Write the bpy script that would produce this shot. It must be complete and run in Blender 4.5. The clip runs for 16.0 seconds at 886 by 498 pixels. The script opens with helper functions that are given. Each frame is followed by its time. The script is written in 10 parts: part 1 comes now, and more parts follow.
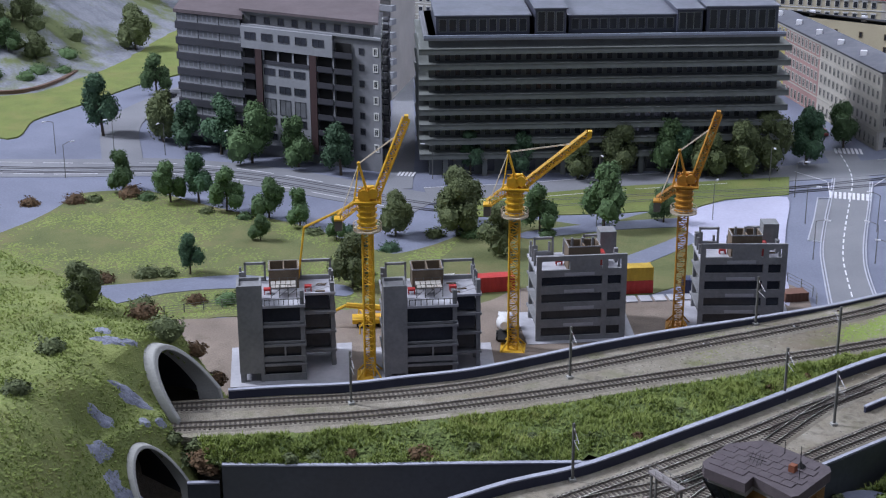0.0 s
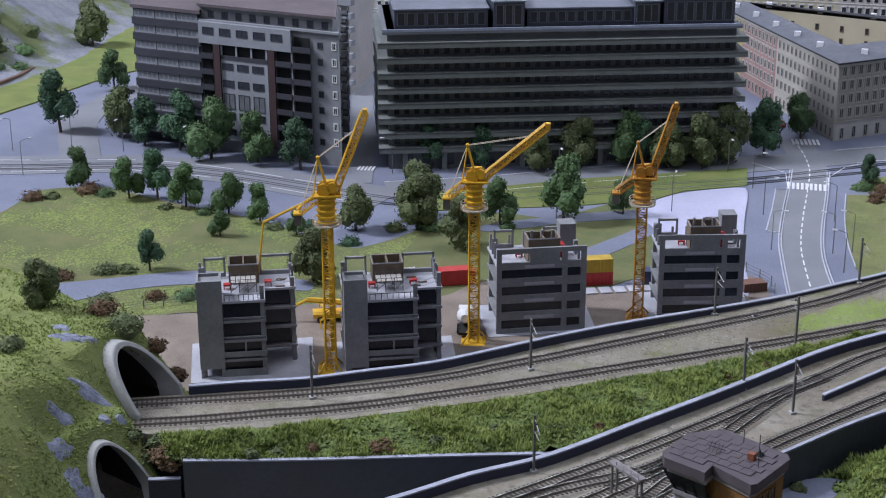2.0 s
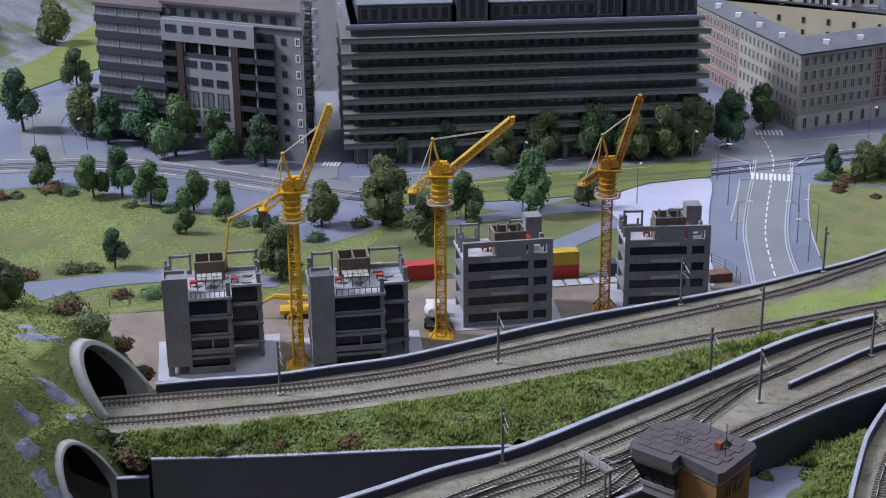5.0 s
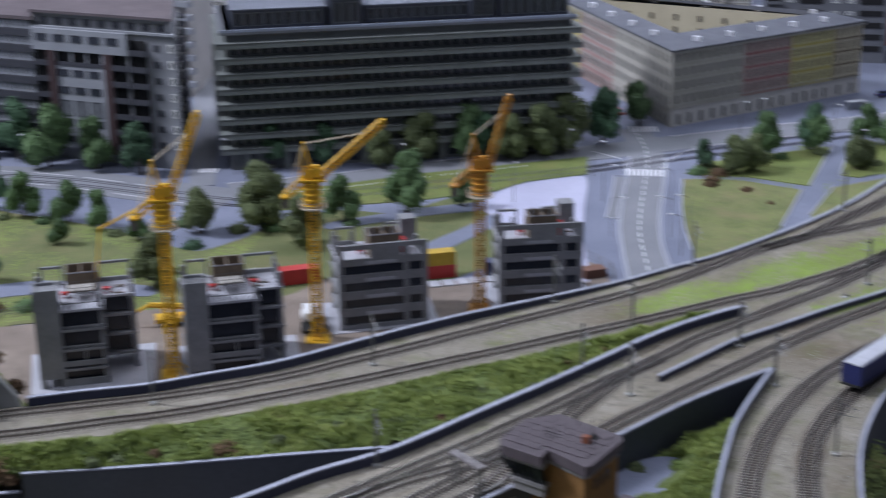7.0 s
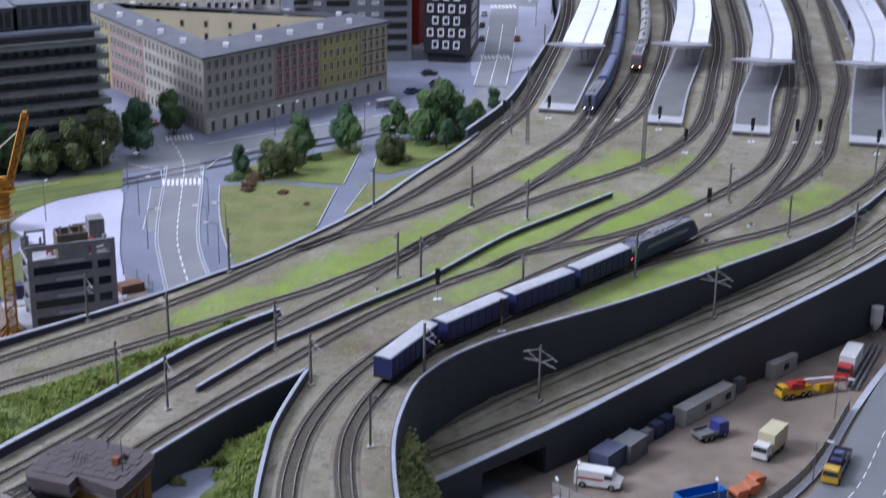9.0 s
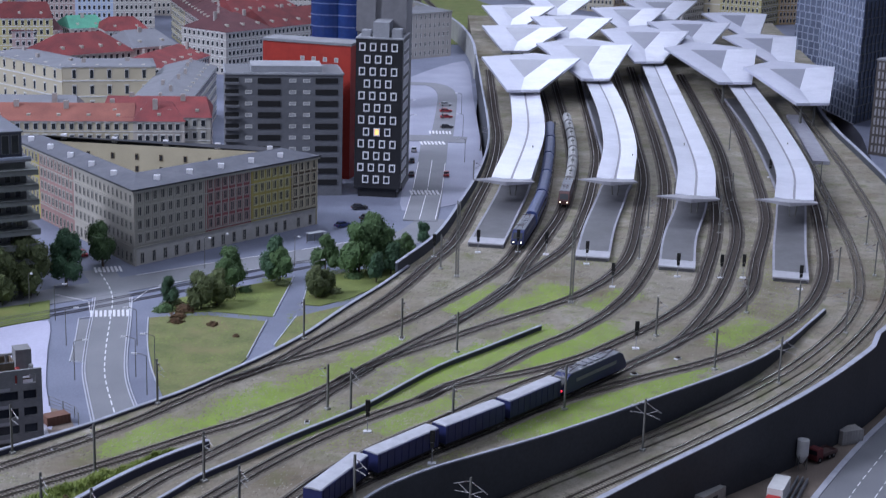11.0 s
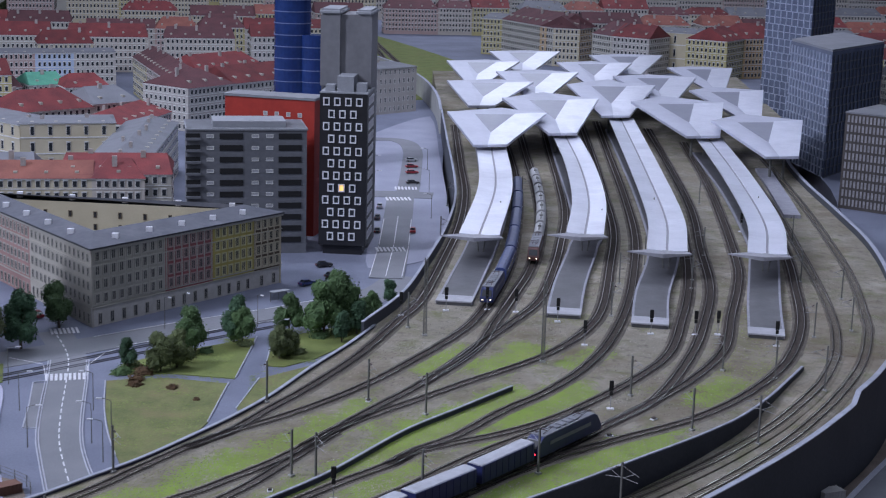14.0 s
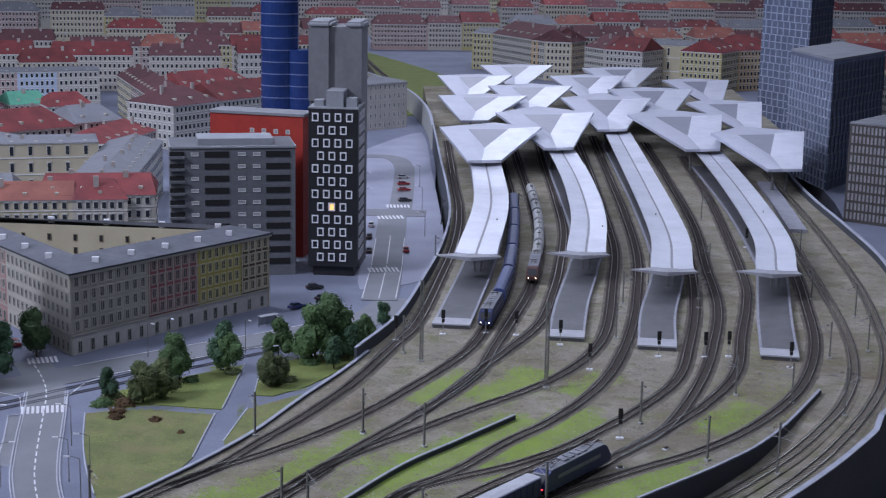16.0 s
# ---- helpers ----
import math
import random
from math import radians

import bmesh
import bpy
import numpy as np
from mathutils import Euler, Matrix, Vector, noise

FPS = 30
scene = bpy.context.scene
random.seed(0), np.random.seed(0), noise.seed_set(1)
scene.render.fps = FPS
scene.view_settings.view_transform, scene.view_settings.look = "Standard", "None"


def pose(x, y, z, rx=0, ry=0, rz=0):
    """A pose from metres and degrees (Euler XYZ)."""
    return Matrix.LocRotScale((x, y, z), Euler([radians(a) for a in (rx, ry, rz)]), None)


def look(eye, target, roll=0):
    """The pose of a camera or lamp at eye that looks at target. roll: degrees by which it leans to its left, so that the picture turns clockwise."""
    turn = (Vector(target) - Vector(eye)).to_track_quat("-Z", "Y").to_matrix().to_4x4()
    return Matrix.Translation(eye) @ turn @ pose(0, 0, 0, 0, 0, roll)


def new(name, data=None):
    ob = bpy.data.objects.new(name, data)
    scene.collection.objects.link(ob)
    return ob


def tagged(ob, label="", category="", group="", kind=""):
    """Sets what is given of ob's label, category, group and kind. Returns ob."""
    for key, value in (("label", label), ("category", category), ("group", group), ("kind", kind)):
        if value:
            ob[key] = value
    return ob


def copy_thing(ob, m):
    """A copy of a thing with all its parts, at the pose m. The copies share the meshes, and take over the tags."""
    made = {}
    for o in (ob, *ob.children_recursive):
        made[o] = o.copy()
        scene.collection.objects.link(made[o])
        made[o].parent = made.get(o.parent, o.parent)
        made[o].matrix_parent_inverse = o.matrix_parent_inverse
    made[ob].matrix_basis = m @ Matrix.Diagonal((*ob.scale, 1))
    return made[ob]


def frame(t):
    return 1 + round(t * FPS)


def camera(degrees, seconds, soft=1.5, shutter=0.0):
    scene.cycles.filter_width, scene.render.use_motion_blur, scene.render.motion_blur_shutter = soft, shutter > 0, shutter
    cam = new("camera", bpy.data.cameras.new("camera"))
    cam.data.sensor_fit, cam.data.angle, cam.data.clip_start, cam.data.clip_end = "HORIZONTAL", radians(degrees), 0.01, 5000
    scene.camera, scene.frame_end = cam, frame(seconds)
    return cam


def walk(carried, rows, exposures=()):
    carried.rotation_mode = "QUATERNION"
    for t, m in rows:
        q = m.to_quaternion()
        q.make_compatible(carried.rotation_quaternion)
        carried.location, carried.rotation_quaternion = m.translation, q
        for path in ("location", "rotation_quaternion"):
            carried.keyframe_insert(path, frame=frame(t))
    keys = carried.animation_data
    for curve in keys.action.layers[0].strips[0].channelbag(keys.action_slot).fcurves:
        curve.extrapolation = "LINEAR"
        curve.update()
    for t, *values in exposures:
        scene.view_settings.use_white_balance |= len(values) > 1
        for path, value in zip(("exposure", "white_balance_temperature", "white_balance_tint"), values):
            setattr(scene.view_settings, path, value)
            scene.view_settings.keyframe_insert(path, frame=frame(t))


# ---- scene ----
SHUTTER = 0.5
cam = camera(32.13, 16.0, soft=1.1, shutter=SHUTTER)
PATH = [
    (0.0, (0.0000, 0.0000, 1.0820), (-1.1409, 2.5833, 0.0695), -0.135),
    (0.5, (0.0028, 0.0028, 1.0810), (-1.1147, 2.5925, 0.0590), -0.317),
    (1.0, (0.0032, 0.0019, 1.0814), (-1.1024, 2.5974, 0.0610), -0.353),
    (1.5, (0.0029, -0.0002, 1.0807), (-1.0886, 2.6034, 0.0658), -0.260),
    (2.0, (0.0039, -0.0004, 1.0801), (-1.0675, 2.6087, 0.0580), -0.167),
    (2.5, (0.0042, -0.0004, 1.0804), (-1.0588, 2.6105, 0.0540), -0.181),
    (3.0, (0.0056, -0.0012, 1.0801), (-1.0472, 2.6124, 0.0504), -0.277),
    (3.5, (0.0042, -0.0005, 1.0819), (-1.0297, 2.6188, 0.0474), -0.225),
    (4.0, (0.0050, -0.0019, 1.0814), (-1.0086, 2.6251, 0.0463), -0.338),
    (6.5, (0.0110, -0.0017, 1.0784), (-0.9982, 2.6318, 0.0556), -0.646),
    (7.0, (0.0452, 0.0029, 1.0826), (-0.7750, 2.6986, 0.0527), -0.660),
    (7.5, (0.0875, 0.0131, 1.0714), (-0.3360, 2.7659, -0.0434), -0.434),
    (8.0, (0.1072, 0.0162, 1.0817), (-0.0360, 2.7794, -0.0779), 0.624),
    (8.5, (0.1069, 0.0232, 1.0794), (0.0518, 2.7946, -0.0678), 0.747),
    (9.0, (0.1077, 0.0195, 1.0881), (0.1078, 2.8402, 0.0664), 0.710),
    (9.5, (0.1077, 0.0119, 1.0932), (0.1601, 2.8618, 0.1577), 1.065),
    (9.7, (0.1047, 0.0104, 1.0914), (0.1660, 2.8650, 0.1708), 1.315),
    (11.8, (0.0974, -0.0000, 1.0840), (0.2695, 2.9165, 0.4023), 1.939),
    (12.0, (0.0954, -0.0010, 1.0842), (0.2662, 2.9176, 0.4113), 2.077),
    (12.5, (0.0951, 0.0006, 1.0826), (0.2634, 2.9198, 0.4118), 2.069),
    (13.0, (0.0947, 0.0022, 1.0822), (0.2602, 2.9180, 0.3963), 1.954),
    (13.5, (0.0980, 0.0134, 1.0802), (0.2691, 2.9310, 0.4033), 1.682),
    (14.0, (0.1014, 0.1008, 1.0638), (0.3057, 3.0278, 0.4049), 1.693),
    (14.5, (0.1031, 0.1812, 1.0490), (0.3312, 3.1187, 0.3980), 1.635),
    (15.0, (0.1050, 0.2671, 1.0347), (0.3531, 3.2126, 0.3924), 1.508),
    (15.5, (0.1028, 0.2721, 1.0361), (0.3566, 3.2171, 0.3960), 1.477),
    (16.0, (0.1004, 0.2723, 1.0347), (0.3244, 3.2241, 0.4042), 1.120),
]
walk(cam, [(t, look(eye, aim, roll)) for t, eye, aim, roll in PATH], exposures=[(0.0, 0.10, 6010, 17), (4.0, 0.10, 6010, 17), (7.0, 0.04, 5940, 17), (7.5, 0.20, 5980, 18), (9.0, 0.18, 5840, 18), (12.0, -0.20, 5720, 20), (16.0, -0.32, 5740, 20)])

# ---- light: unseen lamps and a pale world colour stand in for the hall's ceiling ----
world = bpy.data.worlds.new("hall")
scene.world = world
world.use_nodes = True
wn = world.node_tree
wn.nodes["Background"].inputs[0].default_value = (0.62, 0.70, 0.88, 1)
wn.nodes["Background"].inputs[1].default_value = 0.15


def stand_in_lamp(eye, aim, sx, sy, power, tint):
    data = bpy.data.lights.new("stand_in_lamp", "AREA")
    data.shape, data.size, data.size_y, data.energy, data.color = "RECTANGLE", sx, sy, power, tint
    ob = new("stand_in_lamp", data)
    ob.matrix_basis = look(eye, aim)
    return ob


# added lamps: the strongest to the left of the layout, the others over it
stand_in_lamp((-6.4, 1.4, 5.6), (0.2, 3.4, 0.0), 1.0, 2.6, 640, (0.92, 0.96, 1.0))
# (-1.5, 0.7) fills the fronts; the last two are placed for the canopies' sheen
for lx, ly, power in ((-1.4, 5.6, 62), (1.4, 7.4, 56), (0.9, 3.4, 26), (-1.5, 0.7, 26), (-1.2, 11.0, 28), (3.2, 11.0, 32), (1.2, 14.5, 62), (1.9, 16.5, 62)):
    stand_in_lamp((lx, ly, 3.1), (lx, ly + 0.001, 0.0), 2.4, 0.5, power, (0.90, 0.95, 1.0))


# ---- materials ----
MATS = {}


def mat(name, a, b=None, scale=60.0, rough=0.8, bump=0.0, metal=0.0, fine=6.0, spread=(0.35, 0.65), emit=0.0, per=0.0, bumpscale=None, stain=None):
    """Two colours mixed by a coarse and a fine noise, with relief; per: brightness change from object to object."""
    if name in MATS:
        return MATS[name]
    m = bpy.data.materials.new(name)
    MATS[name] = m
    m.use_nodes = True
    t = m.node_tree
    bs = t.nodes["Principled BSDF"]
    bs.inputs["Roughness"].default_value, bs.inputs["Metallic"].default_value = rough, metal
    b = b or tuple(c * 0.72 for c in a)
    geo = t.nodes.new("ShaderNodeNewGeometry")
    n1, n2 = t.nodes.new("ShaderNodeTexNoise"), t.nodes.new("ShaderNodeTexNoise")
    n1.inputs["Scale"].default_value, n1.inputs["Detail"].default_value = scale, 5
    n2.inputs["Scale"].default_value, n2.inputs["Detail"].default_value = scale * fine, 3
    add = t.nodes.new("ShaderNodeMath")
    add.operation = "MULTIPLY_ADD"
    add.inputs[1].default_value = 0.6
    half = t.nodes.new("ShaderNodeMath")
    half.operation = "MULTIPLY"
    half.inputs[1].default_value = 0.4
    for n in (n1, n2):
        t.links.new(geo.outputs["Position"], n.inputs["Vector"])
    t.links.new(n2.outputs["Fac"], half.inputs[0])
    t.links.new(n1.outputs["Fac"], add.inputs[0])
    t.links.new(half.outputs[0], add.inputs[2])
    ramp = t.nodes.new("ShaderNodeValToRGB")
    ramp.color_ramp.elements[0].position, ramp.color_ramp.elements[1].position = spread
    ramp.color_ramp.elements[0].color, ramp.color_ramp.elements[1].color = (*b, 1), (*a, 1)
    t.links.new(add.outputs[0], ramp.inputs[0])
    out = ramp.outputs[0]
    # stains: (colour, scale, low, high), or several of them, laid over the grain
    for st in ([] if not stain else stain if isinstance(stain[0][0], tuple) else [stain]):
        n4 = t.nodes.new("ShaderNodeTexNoise")
        n4.inputs["Scale"].default_value, n4.inputs["Detail"].default_value = st[1], 6
        n4.inputs["Roughness"].default_value = 0.68
        t.links.new(geo.outputs["Position"], n4.inputs["Vector"])
        r4 = t.nodes.new("ShaderNodeMapRange")
        r4.inputs[1].default_value, r4.inputs[2].default_value = st[2], st[3]
        t.links.new(n4.outputs["Fac"], r4.inputs[0])
        mx = t.nodes.new("ShaderNodeMix")
        mx.data_type = "RGBA"
        t.links.new(r4.outputs[0], mx.inputs[0])
        t.links.new(out, mx.inputs[6])
        mx.inputs[7].default_value = (*st[0], 1)
        out = mx.outputs[2]
    if per:
        info = t.nodes.new("ShaderNodeObjectInfo")
        hsv = t.nodes.new("ShaderNodeHueSaturation")
        rng = t.nodes.new("ShaderNodeMapRange")
        rng.inputs[3].default_value, rng.inputs[4].default_value = 1 - per, 1 + per
        t.links.new(info.outputs["Random"], rng.inputs[0])
        t.links.new(rng.outputs[0], hsv.inputs["Value"])
        t.links.new(out, hsv.inputs["Color"])
        out = hsv.outputs[0]
    t.links.new(out, bs.inputs["Base Color"])
    if bump:
        bp = t.nodes.new("ShaderNodeBump")
        bp.inputs["Strength"].default_value, bp.inputs["Distance"].default_value = bump, 0.002
        src = add
        if bumpscale:
            n3 = t.nodes.new("ShaderNodeTexNoise")
            n3.inputs["Scale"].default_value, n3.inputs["Detail"].default_value = bumpscale, 4
            t.links.new(geo.outputs["Position"], n3.inputs["Vector"])
            src = n3
        t.links.new(src.outputs[0], bp.inputs["Height"])
        t.links.new(bp.outputs[0], bs.inputs["Normal"])
    if emit:
        bs.inputs["Emission Color"].default_value, bs.inputs["Emission Strength"].default_value = (*a, 1), emit
    return m


def mixed(name, colours, rough=0.9):
    """Every loose piece of a mesh takes a colour of its own out of a row of colours."""
    m = bpy.data.materials.new(name)
    MATS[name] = m
    m.use_nodes = True
    t = m.node_tree
    bs = t.nodes["Principled BSDF"]
    bs.inputs["Roughness"].default_value = rough
    geo = t.nodes.new("ShaderNodeNewGeometry")
    no = t.nodes.new("ShaderNodeTexNoise")
    no.inputs["Scale"].default_value, no.inputs["Detail"].default_value = 16, 3
    t.links.new(geo.outputs["Position"], no.inputs["Vector"])
    ad = t.nodes.new("ShaderNodeMath")
    ad.operation = "MULTIPLY_ADD"
    ad.inputs[1].default_value = 0.45
    sc = t.nodes.new("ShaderNodeMath")
    sc.operation = "MULTIPLY_ADD"
    sc.inputs[1].default_value, sc.inputs[2].default_value = 1.3, -0.38
    t.links.new(no.outputs["Fac"], sc.inputs[0])
    t.links.new(geo.outputs["Random Per Island"], ad.inputs[0])
    t.links.new(sc.outputs[0], ad.inputs[2])
    ramp = t.nodes.new("ShaderNodeValToRGB")
    while len(ramp.color_ramp.elements) < len(colours):
        ramp.color_ramp.elements.new(0.5)
    for k, c in enumerate(colours):
        ramp.color_ramp.elements[k].position = k / (len(colours) - 1)
        ramp.color_ramp.elements[k].color = (*c, 1)
    t.links.new(ad.outputs[0], ramp.inputs[0])
    t.links.new(ramp.outputs[0], bs.inputs["Base Color"])
    return m


M = mat
asphalt = M("asphalt", (0.235, 0.24, 0.265), (0.185, 0.19, 0.212), 9, 0.85, 0.3, fine=40, bumpscale=900)
pavement = M("pavement", (0.212, 0.228, 0.305), (0.150, 0.164, 0.225), 5, 0.8, 0.2, fine=40, bumpscale=700, stain=((0.125, 0.138, 0.19), 2.2, 0.50, 0.75))
plaza_m = M("plaza_concrete", (0.50, 0.50, 0.64), (0.41, 0.41, 0.54), 5, 0.75, 0.1, fine=30, bumpscale=600)
white_paint = M("white_paint", (0.80, 0.80, 0.84), (0.62, 0.62, 0.66), 80, 0.7)
grass_m = M("meadow", (0.175, 0.182, 0.070), (0.09, 0.112, 0.040), 14, 0.95, 0.8, fine=25, spread=(0.3, 0.7), bumpscale=500, stain=((0.19, 0.145, 0.075), 7, 0.5, 0.9))
lawn_m = M("lawn", (0.20, 0.235, 0.062), (0.125, 0.16, 0.044), 14, 0.95, 0.8, fine=20, bumpscale=600, stain=((0.24, 0.20, 0.08), 8, 0.5, 0.9))
dry_m = M("dry_grass", (0.215, 0.225, 0.085), (0.13, 0.150, 0.055), 16, 0.95, 0.8, fine=16, bumpscale=600, stain=(((0.235, 0.185, 0.10), 9, 0.50, 0.78), ((0.11, 0.135, 0.045), 13, 0.54, 0.74)))
hill_m = M("hill_grass", (0.245, 0.28, 0.085), (0.15, 0.185, 0.058), 14, 0.95, 1.0, fine=14, bumpscale=300, stain=((0.17, 0.155, 0.06), 8, 0.5, 0.85))
ballast = M("ballast", (0.375, 0.345, 0.285), (0.15, 0.132, 0.105), 200, 0.95, 1.0, fine=3, spread=(0.2, 0.82), bumpscale=520, stain=(((0.16, 0.13, 0.095), 5, 0.48, 0.76), ((0.10, 0.088, 0.076), 18, 0.56, 0.76)))
bed_m = M("yard_gravel", (0.385, 0.352, 0.285), (0.155, 0.137, 0.105), 200, 0.95, 1.0, fine=3, spread=(0.18, 0.84), bumpscale=520, stain=(((0.40, 0.362, 0.30), 7, 0.49, 0.70), ((0.15, 0.115, 0.07), 4.2, 0.46, 0.72), ((0.15, 0.155, 0.065), 13, 0.50, 0.74), ((0.11, 0.095, 0.075), 34, 0.54, 0.74)))
sand = M("site_sand", (0.31, 0.255, 0.21), (0.17, 0.135, 0.11), 24, 0.95, 0.8, fine=18, bumpscale=300, stain=((0.13, 0.10, 0.085), 6, 0.45, 0.8))
sleeper_m = M("sleeper", (0.085, 0.07, 0.06), (0.05, 0.04, 0.035), 200, 0.9)
rail_m = M("rail_steel", (0.42, 0.40, 0.38), (0.26, 0.24, 0.22), 90, 0.28, metal=0.9)
navy_wall = M("navy_wall", (0.043, 0.048, 0.088), (0.029, 0.033, 0.06), 14, 0.7, 0.2, fine=30)
slate_wall = M("slate_wall", (0.062, 0.068, 0.082), (0.042, 0.047, 0.057), 7, 0.75, 0.2, fine=20)
coping = M("coping", (0.42, 0.435, 0.52), (0.30, 0.315, 0.385), 40, 0.7, stain=((0.25, 0.25, 0.30), 9, 0.5, 0.9))
concrete = M("concrete", (0.44, 0.44, 0.42), (0.33, 0.33, 0.32), 16, 0.85, 0.3, fine=20, bumpscale=300)
site_conc = M("raw_concrete", (0.272, 0.276, 0.288), (0.19, 0.193, 0.203), 30, 0.85, 0.2)
site_slab = M("slab_concrete", (0.46, 0.46, 0.50), (0.36, 0.36, 0.40), 25, 0.8)
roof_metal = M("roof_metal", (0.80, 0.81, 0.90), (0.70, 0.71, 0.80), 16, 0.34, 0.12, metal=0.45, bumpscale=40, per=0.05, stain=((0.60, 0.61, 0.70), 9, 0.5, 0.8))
roof_shaded = M("roof_metal_shaded", (0.58, 0.59, 0.68), (0.50, 0.51, 0.60), 12, 0.45, metal=0.4, per=0.06)
plat_m = M("platform_paving", (0.115, 0.115, 0.126), (0.078, 0.078, 0.087), 20, 0.5, 0.1, stain=((0.06, 0.06, 0.065), 9, 0.46, 0.75))
plat_edge = M("platform_edge", (0.36, 0.36, 0.41), (0.26, 0.26, 0.31), 30, 0.7)
# near-black that stands in for the shade in recesses and tunnels
shade_m = M("painted_shade", (0.012, 0.012, 0.014), None, 30, 0.9)
yellow = M("crane_yellow", (0.78, 0.47, 0.02), (0.62, 0.35, 0.02), 60, 0.5)
ochre = M("crane_ochre", (0.58, 0.28, 0.03), (0.42, 0.19, 0.02), 60, 0.55)
mast_m = M("galvanised", (0.20, 0.20, 0.19), (0.13, 0.13, 0.12), 90, 0.6, metal=0.3)
dull_glass = M("dull_window_glass", (0.10, 0.102, 0.105), (0.06, 0.062, 0.066), 60, 0.25)
glass_dark = M("window_glass", (0.035, 0.04, 0.05), (0.02, 0.023, 0.03), 60, 0.15)
frame_w = M("window_frame_white", (0.72, 0.72, 0.70), None, 90, 0.6)
leaf_a = M("foliage_green", (0.105, 0.18, 0.065), (0.045, 0.085, 0.03), 90, 0.8, fine=4, per=0.18)
leaf_b = M("foliage_bluegreen", (0.075, 0.15, 0.075), (0.032, 0.07, 0.036), 90, 0.8, fine=4, per=0.18)
leaf_c = M("foliage_olive", (0.14, 0.17, 0.065), (0.06, 0.08, 0.03), 90, 0.8, fine=4, per=0.18)
leaf_r = M("foliage_rust", (0.15, 0.085, 0.04), (0.07, 0.045, 0.02), 90, 0.85, fine=4, per=0.18)
bark = M("bark", (0.10, 0.08, 0.06), None, 120, 0.9)
turf_m = mixed("turf_foam", [(0.11, 0.145, 0.036), (0.155, 0.20, 0.048), (0.195, 0.245, 0.06), (0.225, 0.275, 0.07), (0.225, 0.215, 0.078)])
turf_dark = mixed("undergrowth", [(0.050, 0.074, 0.021), (0.085, 0.122, 0.030), (0.122, 0.168, 0.041), (0.155, 0.20, 0.05), (0.165, 0.15, 0.06)])
blade_m = mixed("grass_blades", [(0.14, 0.185, 0.05), (0.20, 0.255, 0.065), (0.26, 0.32, 0.08), (0.30, 0.355, 0.095), (0.33, 0.30, 0.12)])
moss_mix = mixed("moss_clumps", [(0.165, 0.17, 0.06), (0.185, 0.235, 0.048), (0.205, 0.30, 0.042), (0.23, 0.33, 0.045), (0.25, 0.28, 0.075)])
weed_mix = mixed("thin_weeds", [(0.14, 0.13, 0.075), (0.20, 0.20, 0.09), (0.235, 0.255, 0.085), (0.25, 0.31, 0.075)])
weed_m = mixed("weeds", [(0.05, 0.06, 0.02), (0.11, 0.14, 0.04), (0.18, 0.22, 0.06), (0.20, 0.13, 0.06)])
shrub_m = M("shrub_green", (0.34, 0.42, 0.10), (0.13, 0.19, 0.045), 30, 0.9, fine=5)
rock_m = M("grey_rock", (0.27, 0.28, 0.32), (0.15, 0.16, 0.19), 14, 0.9, 1.0, fine=9, bumpscale=60, stain=((0.13, 0.155, 0.06), 5, 0.48, 0.60))


# ---- building blocks ----
def V(p, z=0.0):
    return Vector((p[0], p[1], z))


def smooth(pts, step=0.03):
    """A smooth line through points (2D or 3D), sampled at about step."""
    ps = [Vector(p) for p in pts]
    ps = [ps[0] * 2 - ps[1]] + ps + [ps[-1] * 2 - ps[-2]]
    out = []
    for i in range(1, len(ps) - 2):
        a, b, c, d = ps[i - 1:i + 3]
        n = max(1, int((c - b).length / step))
        for k in range(n):
            s = k / n
            out.append(0.5 * ((2 * b) + (c - a) * s + (2 * a - 5 * b + 4 * c - d) * s * s + (3 * b - a - 3 * c + d) * s ** 3))
    out.append(ps[-2].copy())
    return out


def sides(pts):
    """Unit vectors to the right of a line, point by point."""
    out = []
    for i in range(len(pts)):
        d = (pts[min(i + 1, len(pts) - 1)] - pts[max(i - 1, 0)])
        out.append(Vector((d.y, -d.x, 0)).normalized())
    return out


def line3(pts, z, step=0.03):
    """A smooth 3D line at height z (a number or a function of x, y)."""
    return [Vector((p.x, p.y, z(p.x, p.y) if callable(z) else z)) for p in smooth([Vector((q[0], q[1])) for q in pts], step)]


def offset(pts, d):
    return [p + s * d for p, s in zip(pts, sides(pts))]


def sweep(bm, pts, profile, closed=True, idx=0):
    """Sweeps a profile of (right, up) along a 3D line."""
    rows = [[bm.verts.new(p + s * u + Vector((0, 0, v))) for u, v in profile] for p, s in zip(pts, sides(pts))]
    n = len(profile)
    for r0, r1 in zip(rows, rows[1:]):
        for k in range(n if closed else n - 1):
            f = bm.faces.new((r0[k], r0[(k + 1) % n], r1[(k + 1) % n], r1[k]))
            f.material_index = idx
    if closed and n > 2:
        for f in (bm.faces.new(rows[0][::-1]), bm.faces.new(rows[-1])):
            f.material_index = idx
    return rows


def box(bm, x0, x1, y0, y1, z0, z1, m=None, idx=0):
    vs = [Vector((x, y, z)) for z in (z0, z1) for x, y in ((x0, y0), (x1, y0), (x1, y1), (x0, y1))]
    vs = [bm.verts.new(m @ v if m else v) for v in vs]
    for q in ((3, 2, 1, 0), (4, 5, 6, 7), (0, 1, 5, 4), (1, 2, 6, 5), (2, 3, 7, 6), (3, 0, 4, 7)):
        bm.faces.new([vs[i] for i in q]).material_index = idx
    return vs


